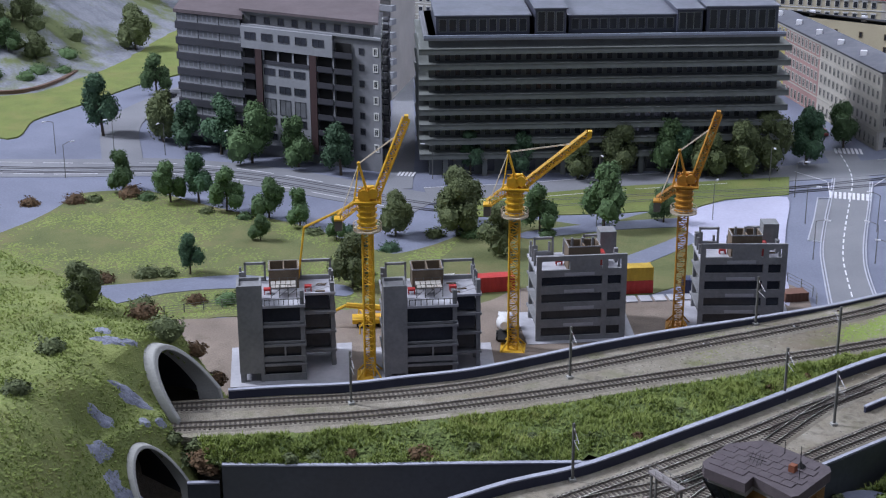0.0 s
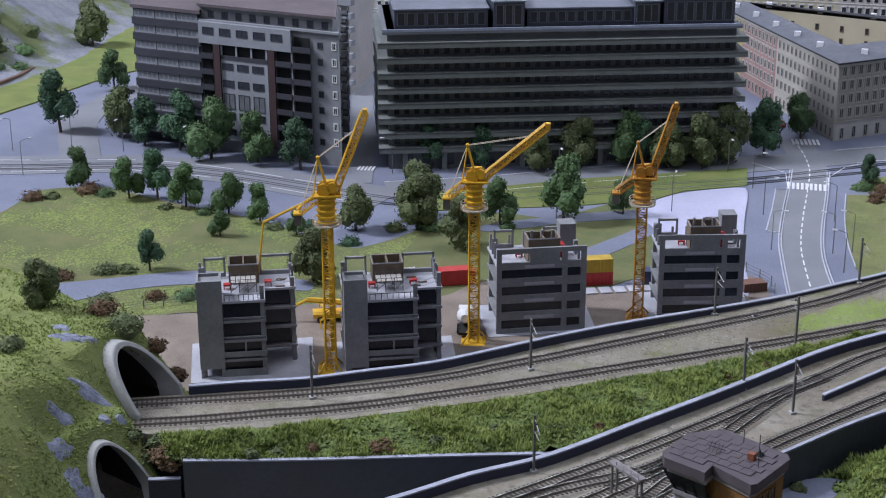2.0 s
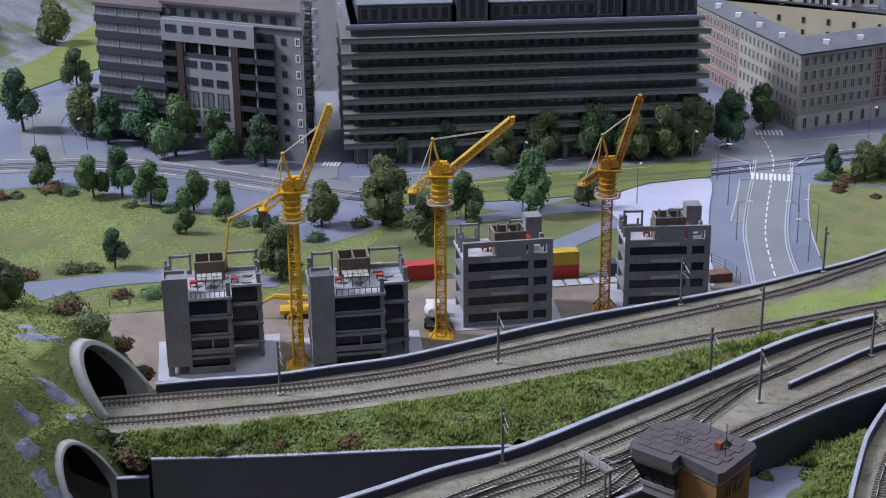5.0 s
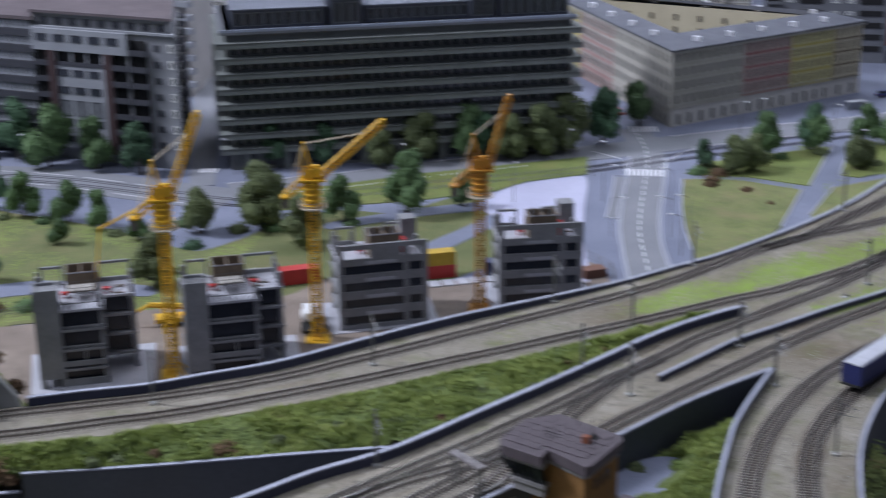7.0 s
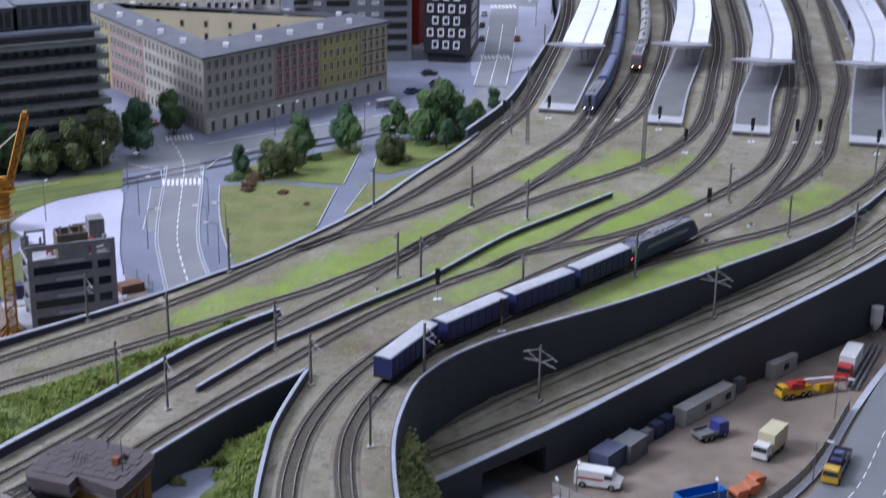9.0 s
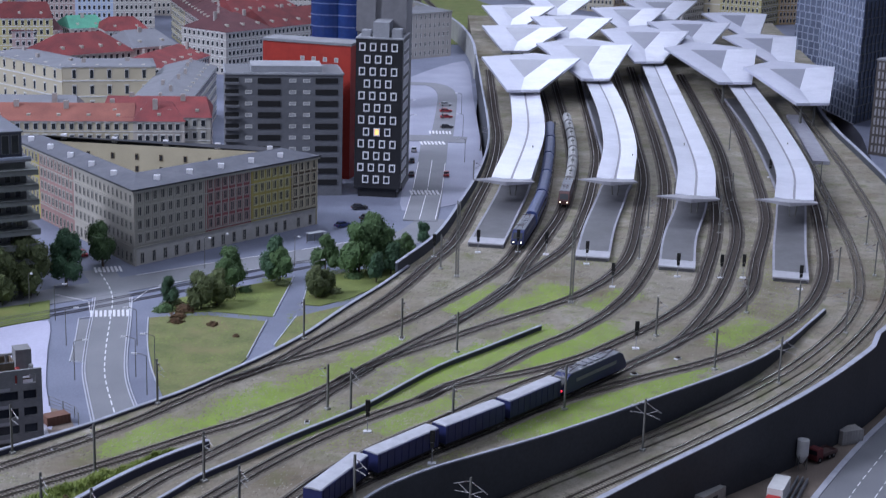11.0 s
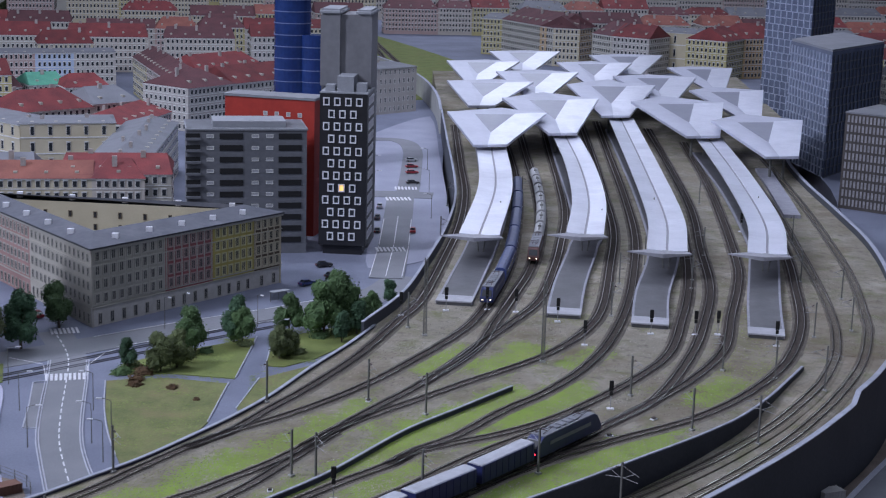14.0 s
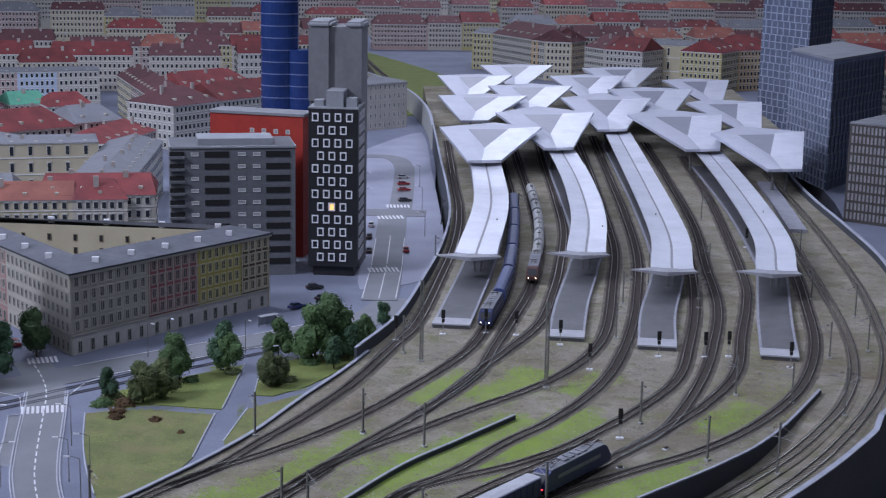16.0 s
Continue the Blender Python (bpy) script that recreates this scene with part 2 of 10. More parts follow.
def prism(bm, pts, z0, z1, idx=0, cap_idx=None, bottom=False):
    """An upright prism over a plan outline."""
    area = sum(a[0] * b[1] - b[0] * a[1] for a, b in zip(pts, pts[1:] + pts[:1]))
    pts = list(pts) if area > 0 else list(pts)[::-1]
    lo, hi = [bm.verts.new(V(p, z0)) for p in pts], [bm.verts.new(V(p, z1)) for p in pts]
    n = len(pts)
    for i in range(n):
        bm.faces.new((lo[i], lo[(i + 1) % n], hi[(i + 1) % n], hi[i])).material_index = idx
    bm.faces.new(hi).material_index = idx if cap_idx is None else cap_idx
    if bottom:
        bm.faces.new(lo[::-1]).material_index = idx


def tube(bm, a, b, r0, r1=None, n=6, idx=0):
    """A round bar from a to b."""
    a, b = Vector(a), Vector(b)
    q = (b - a).to_track_quat("Z", "Y").to_matrix()
    r1 = r0 if r1 is None else r1
    ra, rb = [], []
    for k in range(n):
        c = Vector((math.cos(2 * math.pi * k / n), math.sin(2 * math.pi * k / n), 0))
        ra.append(bm.verts.new(a + q @ (c * r0)))
        rb.append(bm.verts.new(b + q @ (c * r1)))
    for k in range(n):
        bm.faces.new((ra[k], ra[(k + 1) % n], rb[(k + 1) % n], rb[k])).material_index = idx
    bm.faces.new(ra[::-1]).material_index = idx
    bm.faces.new(rb).material_index = idx


def mesh_of(bm, name, mats):
    me = bpy.data.meshes.new(name)
    bmesh.ops.recalc_face_normals(bm, faces=bm.faces[:])
    bm.to_mesh(me)
    bm.free()
    for m in (mats if isinstance(mats, (list, tuple)) else [mats]):
        me.materials.append(m)
    return me


def part(name, bm, material, parent, label="", kind=""):
    ob = new(name, mesh_of(bm, name, material) if isinstance(bm, bmesh.types.BMesh) else bm)
    ob.parent = parent
    return tagged(ob, label, kind=kind)


def thing(name, m, label, category, group="", kind=""):
    ob = new(name)
    ob.empty_display_size = 0.02
    ob.matrix_basis = m
    return tagged(ob, label, category, group, kind)


def solo(name, bm, material, label, category="", group="", kind="", m=None):
    ob = new(name, mesh_of(bm, name, material))
    if m is not None:
        ob.matrix_basis = m
    return tagged(ob, label, category, group, kind)


def heading(a, b):
    return math.degrees(math.atan2(b[1] - a[1], b[0] - a[0]))


def oily(m, colour, y0, y1):
    """Brake dust and oil that grow towards the station, where the engines stand."""
    t = m.node_tree
    bs = t.nodes["Principled BSDF"]
    src = bs.inputs["Base Color"].links[0].from_socket
    geo, sep, rng_, no, mul, mx = (t.nodes.new("ShaderNode" + k) for k in ("NewGeometry", "SeparateXYZ", "MapRange", "TexNoise", "Math", "Mix"))
    t.links.new(geo.outputs["Position"], sep.inputs[0])
    t.links.new(geo.outputs["Position"], no.inputs["Vector"])
    no.inputs["Scale"].default_value, no.inputs["Detail"].default_value = 26, 5
    rng_.inputs[1].default_value, rng_.inputs[2].default_value = y0, y1
    t.links.new(sep.outputs["Y"], rng_.inputs[0])
    mul.operation = "MULTIPLY"
    t.links.new(rng_.outputs[0], mul.inputs[0])
    n2 = t.nodes.new("ShaderNodeMapRange")
    n2.inputs[1].default_value, n2.inputs[2].default_value, n2.inputs[3].default_value = 0.30, 0.55, 0.35
    t.links.new(no.outputs["Fac"], n2.inputs[0])
    t.links.new(n2.outputs[0], mul.inputs[1])
    mx.data_type = "RGBA"
    t.links.new(mul.outputs[0], mx.inputs[0])
    t.links.new(src, mx.inputs[6])
    mx.inputs[7].default_value = (*colour, 1)
    t.links.new(mx.outputs[2], bs.inputs["Base Color"])


oily(ballast, (0.10, 0.086, 0.072), 2.6, 3.7)
ZT = 0.086   # top of the gravel at track level
ZY = -0.085  # the sunken yard and its road

# ---- ground ----
kerb_m = M("kerb_stone", (0.52, 0.53, 0.60), (0.40, 0.41, 0.48), 60, 0.8)
def sheet(name, pts, z, material, label, category, thick=0.0012, kind="structure", step=None, closed_smooth=True):
    """A flat piece of ground with a rounded outline, lying thick above z."""
    if closed_smooth:
        n = len(pts)
        ring = [Vector(p) for p in pts]
        out = []
        for i in range(n):
            a, b, c, d = ring[i - 1], ring[i], ring[(i + 1) % n], ring[(i + 2) % n]
            for k in range(5):
                s = k / 5
                p = b.lerp(c, s)
                q = 0.5 * ((2 * b) + (c - a) * s + (2 * a - 5 * b + 4 * c - d) * s * s + (3 * b - a - 3 * c + d) * s ** 3)
                out.append(p.lerp(q, 0.6))
        pts = out
    bm = bmesh.new()
    prism(bm, [tuple(p) for p in pts], z - 0.001, z + thick)
    return solo(name, bm, material, label, category, kind=kind)


bm = bmesh.new()
box(bm, -60, 60, -30, 80, -0.12, -0.090)
solo("ground", bm, sand, "brown bare earth under the whole layout", "ground", kind="structure")

wall0 = [(-1.262, 1.735), (-1.162, 1.794), (-1.081, 1.845), (-0.998, 1.892), (-0.923, 1.953), (-0.843, 2.018), (-0.764, 2.110), (-0.694, 2.194), (-0.589, 2.308), (-0.488, 2.414), (-0.397, 2.515), (-0.311, 2.621), (-0.244, 2.702), (-0.170, 2.815), (-0.097, 2.936), (-0.031, 3.065), (0.044, 3.250), (0.130, 3.445), (0.190, 3.600)]
wall0b = [(0.160, 3.540), (0.268, 3.842), (0.354, 4.250), (0.419, 4.600), (0.480, 5.040), (0.512, 5.510), (0.546, 6.430), (0.580, 7.323)]
wall1 = [(-0.950, 1.300), (-0.800, 1.500), (-0.710, 1.622), (-0.656, 1.700), (-0.592, 1.770), (-0.550, 1.832), (-0.488, 1.940), (-0.410, 2.072), (-0.361, 2.160), (-0.303, 2.265), (-0.258, 2.334), (-0.212, 2.392), (-0.168, 2.440)]
wall2 = [(-0.262, 2.134), (-0.200, 2.245), (-0.166, 2.305), (-0.103, 2.385), (-0.027, 2.484), (0.050, 2.575), (0.106, 2.650), (0.230, 2.845), (0.339, 2.975), (0.464, 3.123)]
wallv_left = [(-0.610, 1.380), (-0.400, 1.720), (-0.287, 1.912), (-0.200, 2.060), (-0.099, 2.201)]
wallv_right = [(-0.099, 2.201), (-0.118, 2.097), (-0.131, 2.009), (-0.134, 1.940), (-0.130, 1.750), (-0.100, 1.450)]
wall4 = [(0.15, 1.38), (0.08, 1.623), (0.06, 1.736), (0.045, 1.88), (0.043, 2.004), (0.062, 2.137), (0.083, 2.197), (0.104, 2.235), (0.128, 2.27), (0.167, 2.312), (0.214, 2.355), (0.315, 2.43), (0.417, 2.506), (0.53, 2.601), (0.594, 2.658), (0.654, 2.712), (0.719, 2.769), (0.785, 2.828), (0.853, 2.895), (0.891, 2.936), (0.941, 3.0), (1.002, 3.089), (1.048, 3.163), (1.093, 3.236), (1.123, 3.286)]
wall3 = [(0.031, 2.009), (0.097, 2.065), (0.128, 2.092), (0.169, 2.129), (0.211, 2.166), (0.256, 2.207), (0.273, 2.222), (0.305, 2.252), (0.358, 2.301), (0.411, 2.35), (0.445, 2.381), (0.515, 2.444), (0.573, 2.496), (0.628, 2.544), (0.694, 2.6), (0.753, 2.65), (0.814, 2.702), (0.882, 2.761), (0.958, 2.83), (1.04, 2.912), (1.125, 3.007), (1.164, 3.056), (1.213, 3.124), (1.278, 3.225), (1.359, 3.377), (1.478, 3.67), (1.605, 4.099), (1.699, 4.547), (1.754, 5.029), (1.804, 5.54), (1.87, 6.0), (2.0, 6.6)]
verge = [(-0.190, 2.432), (-0.245, 2.400), (-0.320, 2.325), (-0.410, 2.245), (-0.475, 2.178), (-0.560, 2.105), (-0.640, 2.028), (-0.700, 1.970), (-0.775, 1.908), (-0.865, 1.838), (-0.940, 1.782), (-0.980, 1.752), (-1.060, 1.705), (-1.120, 1.668), (-1.185, 1.655)]

bm = bmesh.new()
prism(bm, [(-9, 3.0), (-2.2, 0.6), (-1.5, 1.6)] + [(x + 0.03, y - 0.03) for x, y in wall0[1:]] + [(0.35, 4.2), (0.6, 7.3), (0.7, 9.4), (2.6, 9.4), (2.05, 6.0), (1.75, 4.7), (1.62, 3.9), (2.6, 3.4), (9, 3.0), (40, 3), (40, 60), (-40, 60), (-40, 3)], -0.0895, 0.0)
solo("pavement", bm, pavement, "pale blue-grey paving of the model town", "pavement", kind="structure")

bm = bmesh.new()
bed = [(-1.45, 1.62), (-1.50, 1.70)] + wall0[:-1] + wall0b + [(0.65, 9.3), (2.5, 9.3), (2.2, 7.0)] + [p for p in wall3[::-1] if p[1] > 3.35] + [(1.16, 3.42)] + wall4[::-1] + wallv_right[::-1] + wallv_left[::-1][1:] + wall1 + verge
prism(bm, bed, -0.089, ZT)
solo("trackbed", bm, bed_m, "grey-brown gravel of the raised track field", "track bed", kind="structure")


def zlow(x, y):
    """The ramp of the lower pair of tracks."""
    for (y0, z0), (y1, z1) in zip(RAMP, RAMP[1:]):
        if y <= y1:
            s = max(0.0, (y - y0) / (y1 - y0))
            return z0 + (z1 - z0) * s
    return RAMP[-1][1]



RAMP = [(2.0, -0.033), (2.275, -0.017), (2.43, 0.0), (2.60, 0.020), (2.72, 0.036), (2.87, 0.056), (3.0, 0.072), (3.12, 0.083), (3.22, ZT - 0.0014), (3.40, ZT - 0.0008), (9, ZT - 0.0008)]
low_left = line3([(-0.02, 2.14), (0.05, 2.20)] + wall4[8:] + [(1.22, 3.53)], zlow)
low_right = line3([p for p in wall3 if p[1] < 3.4] + [(1.40, 3.48)], zlow)
bm = bmesh.new()
n = 40
rows = []
for k in range(n + 1):
    a = low_left[round(k / n * (len(low_left) - 1))]
    b = low_right[round(k / n * (len(low_right) - 1))]
    rows.append([bm.verts.new(a + Vector((-0.02, 0.02, 0))), bm.verts.new(b)])
for r0, r1 in zip(rows, rows[1:]):
    bm.faces.new((r0[0], r0[1], r1[1], r1[0]))
solo("ramp_bed", bm, bed_m, "pale gravel bed of the sloping lower tracks", "track bed", kind="structure")


def wall_line(name, pts, z0, z1, thick, material, label, cap=0.0022, over=0.0007):
    """A wall along a line with a pale coping on it. z0, z1: numbers or functions of the place."""
    line = line3(pts, 0.0, 0.025)
    ob = thing(name, Matrix.Translation(line[0]), label, "wall", kind="structure")
    base = line[0]
    f0, f1 = (z0 if callable(z0) else lambda x, y: z0), (z1 if callable(z1) else lambda x, y: z1)
    bm = bmesh.new()
    rows = []
    for p, s in zip(line, sides(line)):
        a, b = p - s * thick / 2 - base, p + s * thick / 2 - base
        lo, hi = f0(p.x, p.y), f1(p.x, p.y)
        rows.append([bm.verts.new((q.x, q.y, z)) for q, z in ((a, lo), (b, lo), (b, hi), (a, hi))])
    for r0, r1 in zip(rows, rows[1:]):
        for k in range(4):
            bm.faces.new((r0[k], r0[(k + 1) % 4], r1[(k + 1) % 4], r1[k]))
    bm.faces.new(rows[0][::-1]), bm.faces.new(rows[-1])
    part("wall_body", bm, material, ob)
    # coping in stones of about 20 cm
    h = thick / 2 + over
    step = 8
    for i in range(0, len(line) - 1, step):
        seg = line[i:i + step + 1]
        if len(seg) < 2:
            continue
        bm = bmesh.new()
        sweep(bm, [Vector((p.x - base.x, p.y - base.y, f1(p.x, p.y) + 0.0003)) for p in seg], [(-h, 0), (h, 0), (h, cap), (-h, cap)])
        part("coping_stone", bm, coping, ob)
    return ob


wall_line("wall_north", [(-1.150, 1.801)] + wall0[2:], -0.089, lambda x, y: 0.0985 - 0.0085 * max(0.0, min(1.0, (x + 0.62) / 0.25)), 0.006, navy_wall, "low dark blue wall with a pale coping beside the tracks")
wall_line("wall_parapet", wall0b, -0.089, 0.113, 0.006, slate_wall, "grey concrete parapet beside the station tracks")
wall_line("wall_verge", wall1, -0.089, 0.0995, 0.007, navy_wall, "dark blue wall with white coping along the grass verge")
wall_line("wall_middle", wall2, ZT - 0.002, 0.0945, 0.004, navy_wall, "low white-topped wall between the tracks")
wall_line("wall_wedge_left", wallv_left, -0.089, 0.098, 0.008, slate_wall, "dark slate retaining wall with pale coping beside the wedge of grass", over=-0.0012)
wall_line("wall_wedge_right", wallv_right, -0.089, 0.098, 0.008, slate_wall, "dark slate retaining wall with pale coping along the curved tracks", over=-0.0012)
wall_line("wall_curve", wall4, -0.089, 0.0925, 0.008, slate_wall, "tall dark slate retaining wall with pale coping", over=-0.0014)
retaining = [(-1.060, 1.634), (-1.032, 1.646), (-0.903, 1.701), (-0.743, 1.777), (-0.593, 1.846), (-0.552, 1.868)]
wall_line("wall_step", [(-1.104, 1.611), (-1.064, 1.631)], -0.089, 0.045, 0.006, slate_wall, "low slate wall beside the smaller tunnel mouth")
wall_line("wall_retaining", retaining, -0.089, 0.072, 0.006, M("grey_retaining_wall", (0.115, 0.125, 0.142), (0.08, 0.088, 0.10), 7, 0.7, 0.2, fine=20, stain=((0.10, 0.105, 0.11), 6, 0.5, 0.8)), "grey slab retaining wall below the grass verge")


# the wall under the lower tracks, with the road's underpass cut through it
def zwall(x, y):
    return zlow(x, y) + 0.006 if y < 3.06 else 0.1055


wall_line("wall_underpass_west", [(0.020, 2.000)] + wall3[1:4], -0.089, zwall, 0.010, slate_wall, "dark slate wall beside the underpass")
wall_line("wall_underpass_lintel", wall3[3:7], lambda x, y: -0.040, zwall, 0.010, slate_wall, "dark slate lintel over the road's underpass")
wall_line("wall_lower", wall3[6:], -0.089, zwall, 0.010, slate_wall, "long dark slate wall below the lower tracks")
bm = bmesh.new()
for a, b in (((0.168, 2.133), (0.06, 2.25)), ((0.274, 2.223), (0.17, 2.35)), ((0.06, 2.25), (0.17, 2.35))):
    d = Vector((b[0] - a[0], b[1] - a[1], 0))
    m = Matrix.Translation((a[0], a[1], 0)) @ Matrix.Rotation(math.atan2(d.y, d.x), 4, "Z")
    box(bm, 0, d.length, -0.003, 0.003, -0.089, -0.0405, m)
solo("wall_underpass_inside", bm, slate_wall, "dark inner walls of the underpass", "wall", kind="structure")
ceiling_pts = [(0.168, 2.133), (0.274, 2.223), (0.17, 2.35), (0.06, 2.25)]
bm = bmesh.new()
prism(bm, ceiling_pts, -0.0402, -0.036, bottom=True)
solo("ceiling_underpass", bm, slate_wall, "dark concrete deck of the underpass", "ceiling", kind="structure")

# ---- green and paved areas of the town ----
FOOTPATHS = [[(-1.78, 2.256), (-1.681, 2.343), (-1.528, 2.455), (-1.308, 2.487), (-1.28, 2.437), (-1.498, 2.388), (-1.607, 2.311), (-1.70, 2.18)], [(-0.876, 2.805), (-0.804, 2.989), (-0.757, 3.14), (-0.732, 3.068), (-0.773, 2.925), (-0.835, 2.768)], [(-1.1, 2.926), (-0.942, 3.069), (-0.767, 3.178), (-0.753, 3.125), (-0.925, 3.017), (-1.079, 2.887)]]
MEADOW = [(-2.123, 2.565), (-2.143, 2.775), (-2.009, 2.852), (-1.8, 2.809), (-1.566, 2.777), (-1.408, 2.721), (-1.30, 2.69), (-1.245, 2.779), (-1.198, 2.917), (-1.105, 3.016), (-0.977, 3.026), (-0.901, 3.154), (-0.815, 3.219), (-0.675, 2.828), (-0.905, 2.478), (-1.235, 2.344), (-1.451, 2.25), (-1.562, 2.1), (-1.7, 1.75), (-2.2, 1.7)]
sheet("meadow", MEADOW, 0, grass_m, "yellow-green meadow beside the building site", "meadow")
sheet("footpath", FOOTPATHS[0], 0.001, pavement, "blue-grey tarmac path beside the meadow", "path")
sheet("footpath", FOOTPATHS[1], 0.001, pavement, "grey tarmac path through the meadow", "path")
sheet("footpath", FOOTPATHS[2], 0.001, pavement, "grey tarmac path along the tram lawn", "path")
sheet("site_ground", [(-1.559, 2.161), (-1.434, 2.249), (-1.251, 2.371), (-1.031, 2.502), (-0.981, 2.611), (-0.754, 2.657), (-0.633, 2.746), (-0.519, 2.836), (-0.462, 2.77), (-0.43, 2.55), (-0.787, 2.14), (-1.033, 1.93), (-1.234, 1.83), (-1.416, 1.95)], 0.001, sand, "trampled brown sand of the building site", "sand", thick=0.0018)
sheet("plaza", [(-0.817, 3.117), (-0.796, 3.24), (-0.748, 3.312), (-0.634, 3.388), (-0.591, 3.171), (-0.55, 2.958), (-0.49, 2.72), (-0.652, 2.917)], 0.0008, plaza_m, "pale concrete plaza beside the road", "plaza", thick=0.0026)
sheet("tram_lawn", [(-1.333, 3.003), (-1.278, 3.104), (-1.02, 3.315), (-0.664, 3.554), (-0.636, 3.415), (-0.763, 3.32), (-0.808, 3.236), (-0.96, 3.125), (-1.106, 3.047), (-1.295, 2.949)], 0.0008, lawn_m, "mown yellow-green lawn between tram rails", "lawn", closed_smooth=False)
sheet("park_lawn", [(-0.411, 3.429), (-0.348, 3.449), (-0.269, 3.452), (-0.143, 3.418), (-0.163, 3.153), (-0.20, 3.02), (-0.29, 2.85), (-0.339, 3.01), (-0.384, 3.228)], 0, dry_m, "dry yellowish park lawn", "lawn", thick=0.002, closed_smooth=False)
sheet("park_lawn", [(-0.413, 3.477), (-0.39, 3.569), (-0.264, 3.67), (-0.102, 3.789), (-0.100, 3.748), (-0.129, 3.454), (-0.273, 3.488)], 0, lawn_m, "green park lawn with trees", "lawn", thick=0.002, closed_smooth=False)
sheet("park_lawn", [(-0.109, 3.255), (-0.071, 3.456), (0.052, 3.569), (0.149, 3.728), (0.165, 3.76), (0.107, 3.56), (-0.0, 3.25), (-0.10, 3.12)], 0, dry_m, "dry yellowish lawn beside the tracks", "lawn", thick=0.002, closed_smooth=False)
sheet("park_lawn", [(-0.062, 3.556), (-0.055, 3.76), (-0.01, 3.814), (0.128, 3.916), (0.219, 4.039), (0.202, 3.942), (0.149, 3.779), (0.051, 3.616), (-0.022, 3.547)], 0, lawn_m, "green lawn under a clump of trees", "lawn", thick=0.002, closed_smooth=False)
sheet("hill_lawn", [(-2.60, 3.08), (-2.655, 3.26), (-2.639, 3.468), (-2.628, 3.73), (-2.60, 4.023), (-3.1, 4.8), (-3.5, 4.75), (-3.3, 3.9), (-3.2, 3.2)], 0, lawn_m, "green bank beyond the road", "lawn", thick=0.004)

road_l = [(-0.637, 3.813), (-0.596, 3.703), (-0.565, 3.583), (-0.543, 3.425), (-0.523, 3.259), (-0.496, 3.071), (-0.465, 2.935), (-0.410, 2.72)]
road_r = [(-0.563, 3.85), (-0.512, 3.708), (-0.478, 3.589), (-0.456, 3.431), (-0.426, 3.187), (-0.403, 3.041), (-0.375, 2.924), (-0.320, 2.74)]
bm = bmesh.new()
la, lb = line3(road_l, 0.0012), line3(road_r, 0.0012)
rows = []
for k in range(31):
    rows.append([bm.verts.new(la[round(k / 30 * (len(la) - 1))]), bm.verts.new(lb[round(k / 30 * (len(lb) - 1))])])
for r0, r1 in zip(rows, rows[1:]):
    bm.faces.new((r0[0], r0[1], r1[1], r1[0]))
solo("road", bm, asphalt, "grey asphalt road with dashed white lane marks", "road", kind="structure")
bm = bmesh.new()
prism(bm, [(-0.568, 3.411), (-0.541, 3.412), (-0.5, 3.119), (-0.531, 3.117)], 0.0, 0.0012)
solo("road_lay_by", bm, asphalt, "asphalt lay-by beside the road", "road", kind="structure")
for pts in (road_l[2:], road_r[2:]):
    bm = bmesh.new()
    sweep(bm, line3(pts, 0.0), [(-0.0042, 0), (-0.0018, 0), (-0.0018, 0.0028), (-0.0042, 0.0028)])
    sweep(bm, line3(pts, 0.0), [(0.0012, 0), (0.0036, 0), (0.0036, 0.0018), (0.0012, 0.0018)])
    solo("kerb", bm, kerb_m, "pale kerb stones along the road", "kerb", kind="structure")
bm = bmesh.new()
sweep(bm, line3([(-0.545, 3.425), (-0.570, 3.415), (-0.550, 3.27), (-0.533, 3.115), (-0.503, 3.112)], 0.0, 0.3), [(-0.0014, 0), (0.0014, 0), (0.0014, 0.0024), (-0.0014, 0.0024)])
solo("kerb", bm, kerb_m, "pale kerb round the lay-by", "kerb", kind="structure")


def dashes(name, pts, z, length, gap, width, label, material=None):
    """Painted dashes along a line, each a piece of its own."""
    line = line3(pts, z, 0.004)
    ob = thing(name, Matrix.Translation(line[0]), label, "road marking", kind="structure")
    i, base = 0, line[0].copy()
    per, skip = max(1, round(length / 0.004)), max(1, round(gap / 0.004))
    while i + per < len(line):
        bm = bmesh.new()
        sweep(bm, [p - base for p in line[i:i + per + 1:per]], [(-width / 2, 0), (width / 2, 0), (width / 2, 0.0005), (-width / 2, 0.0005)])
        part("dash", bm, material or white_paint, ob)
        i += per + skip
    return ob


centre = [((a[0] + b[0]) / 2, (a[1] + b[1]) / 2) for a, b in zip(road_l, road_r)]
dashes("lane_marking", centre, 0.0013, 0.026, 0.018, 0.0028, "dashed white centre line on the road")


def zebra(a, b, z, count, depth, label):
    """A row of painted bars from a to b."""
    a, b = Vector((a[0], a[1], z)), Vector((b[0], b[1], z))
    d = (b - a).normalized()
    s = Vector((-d.y, d.x, 0))
    ob = thing("zebra_crossing", Matrix.Translation(a), label, "crossing", kind="structure")
    w = (b - a).length / count
    for k in range(count):
        bm = bmesh.new()
        p = d * (w * k)
        prism(bm, [tuple((p + q).xy) for q in (Vector(), d * w * 0.58, d * w * 0.58 + s * depth, s * depth)], 0, 0.0006)
        part("bar", bm, white_paint, ob)


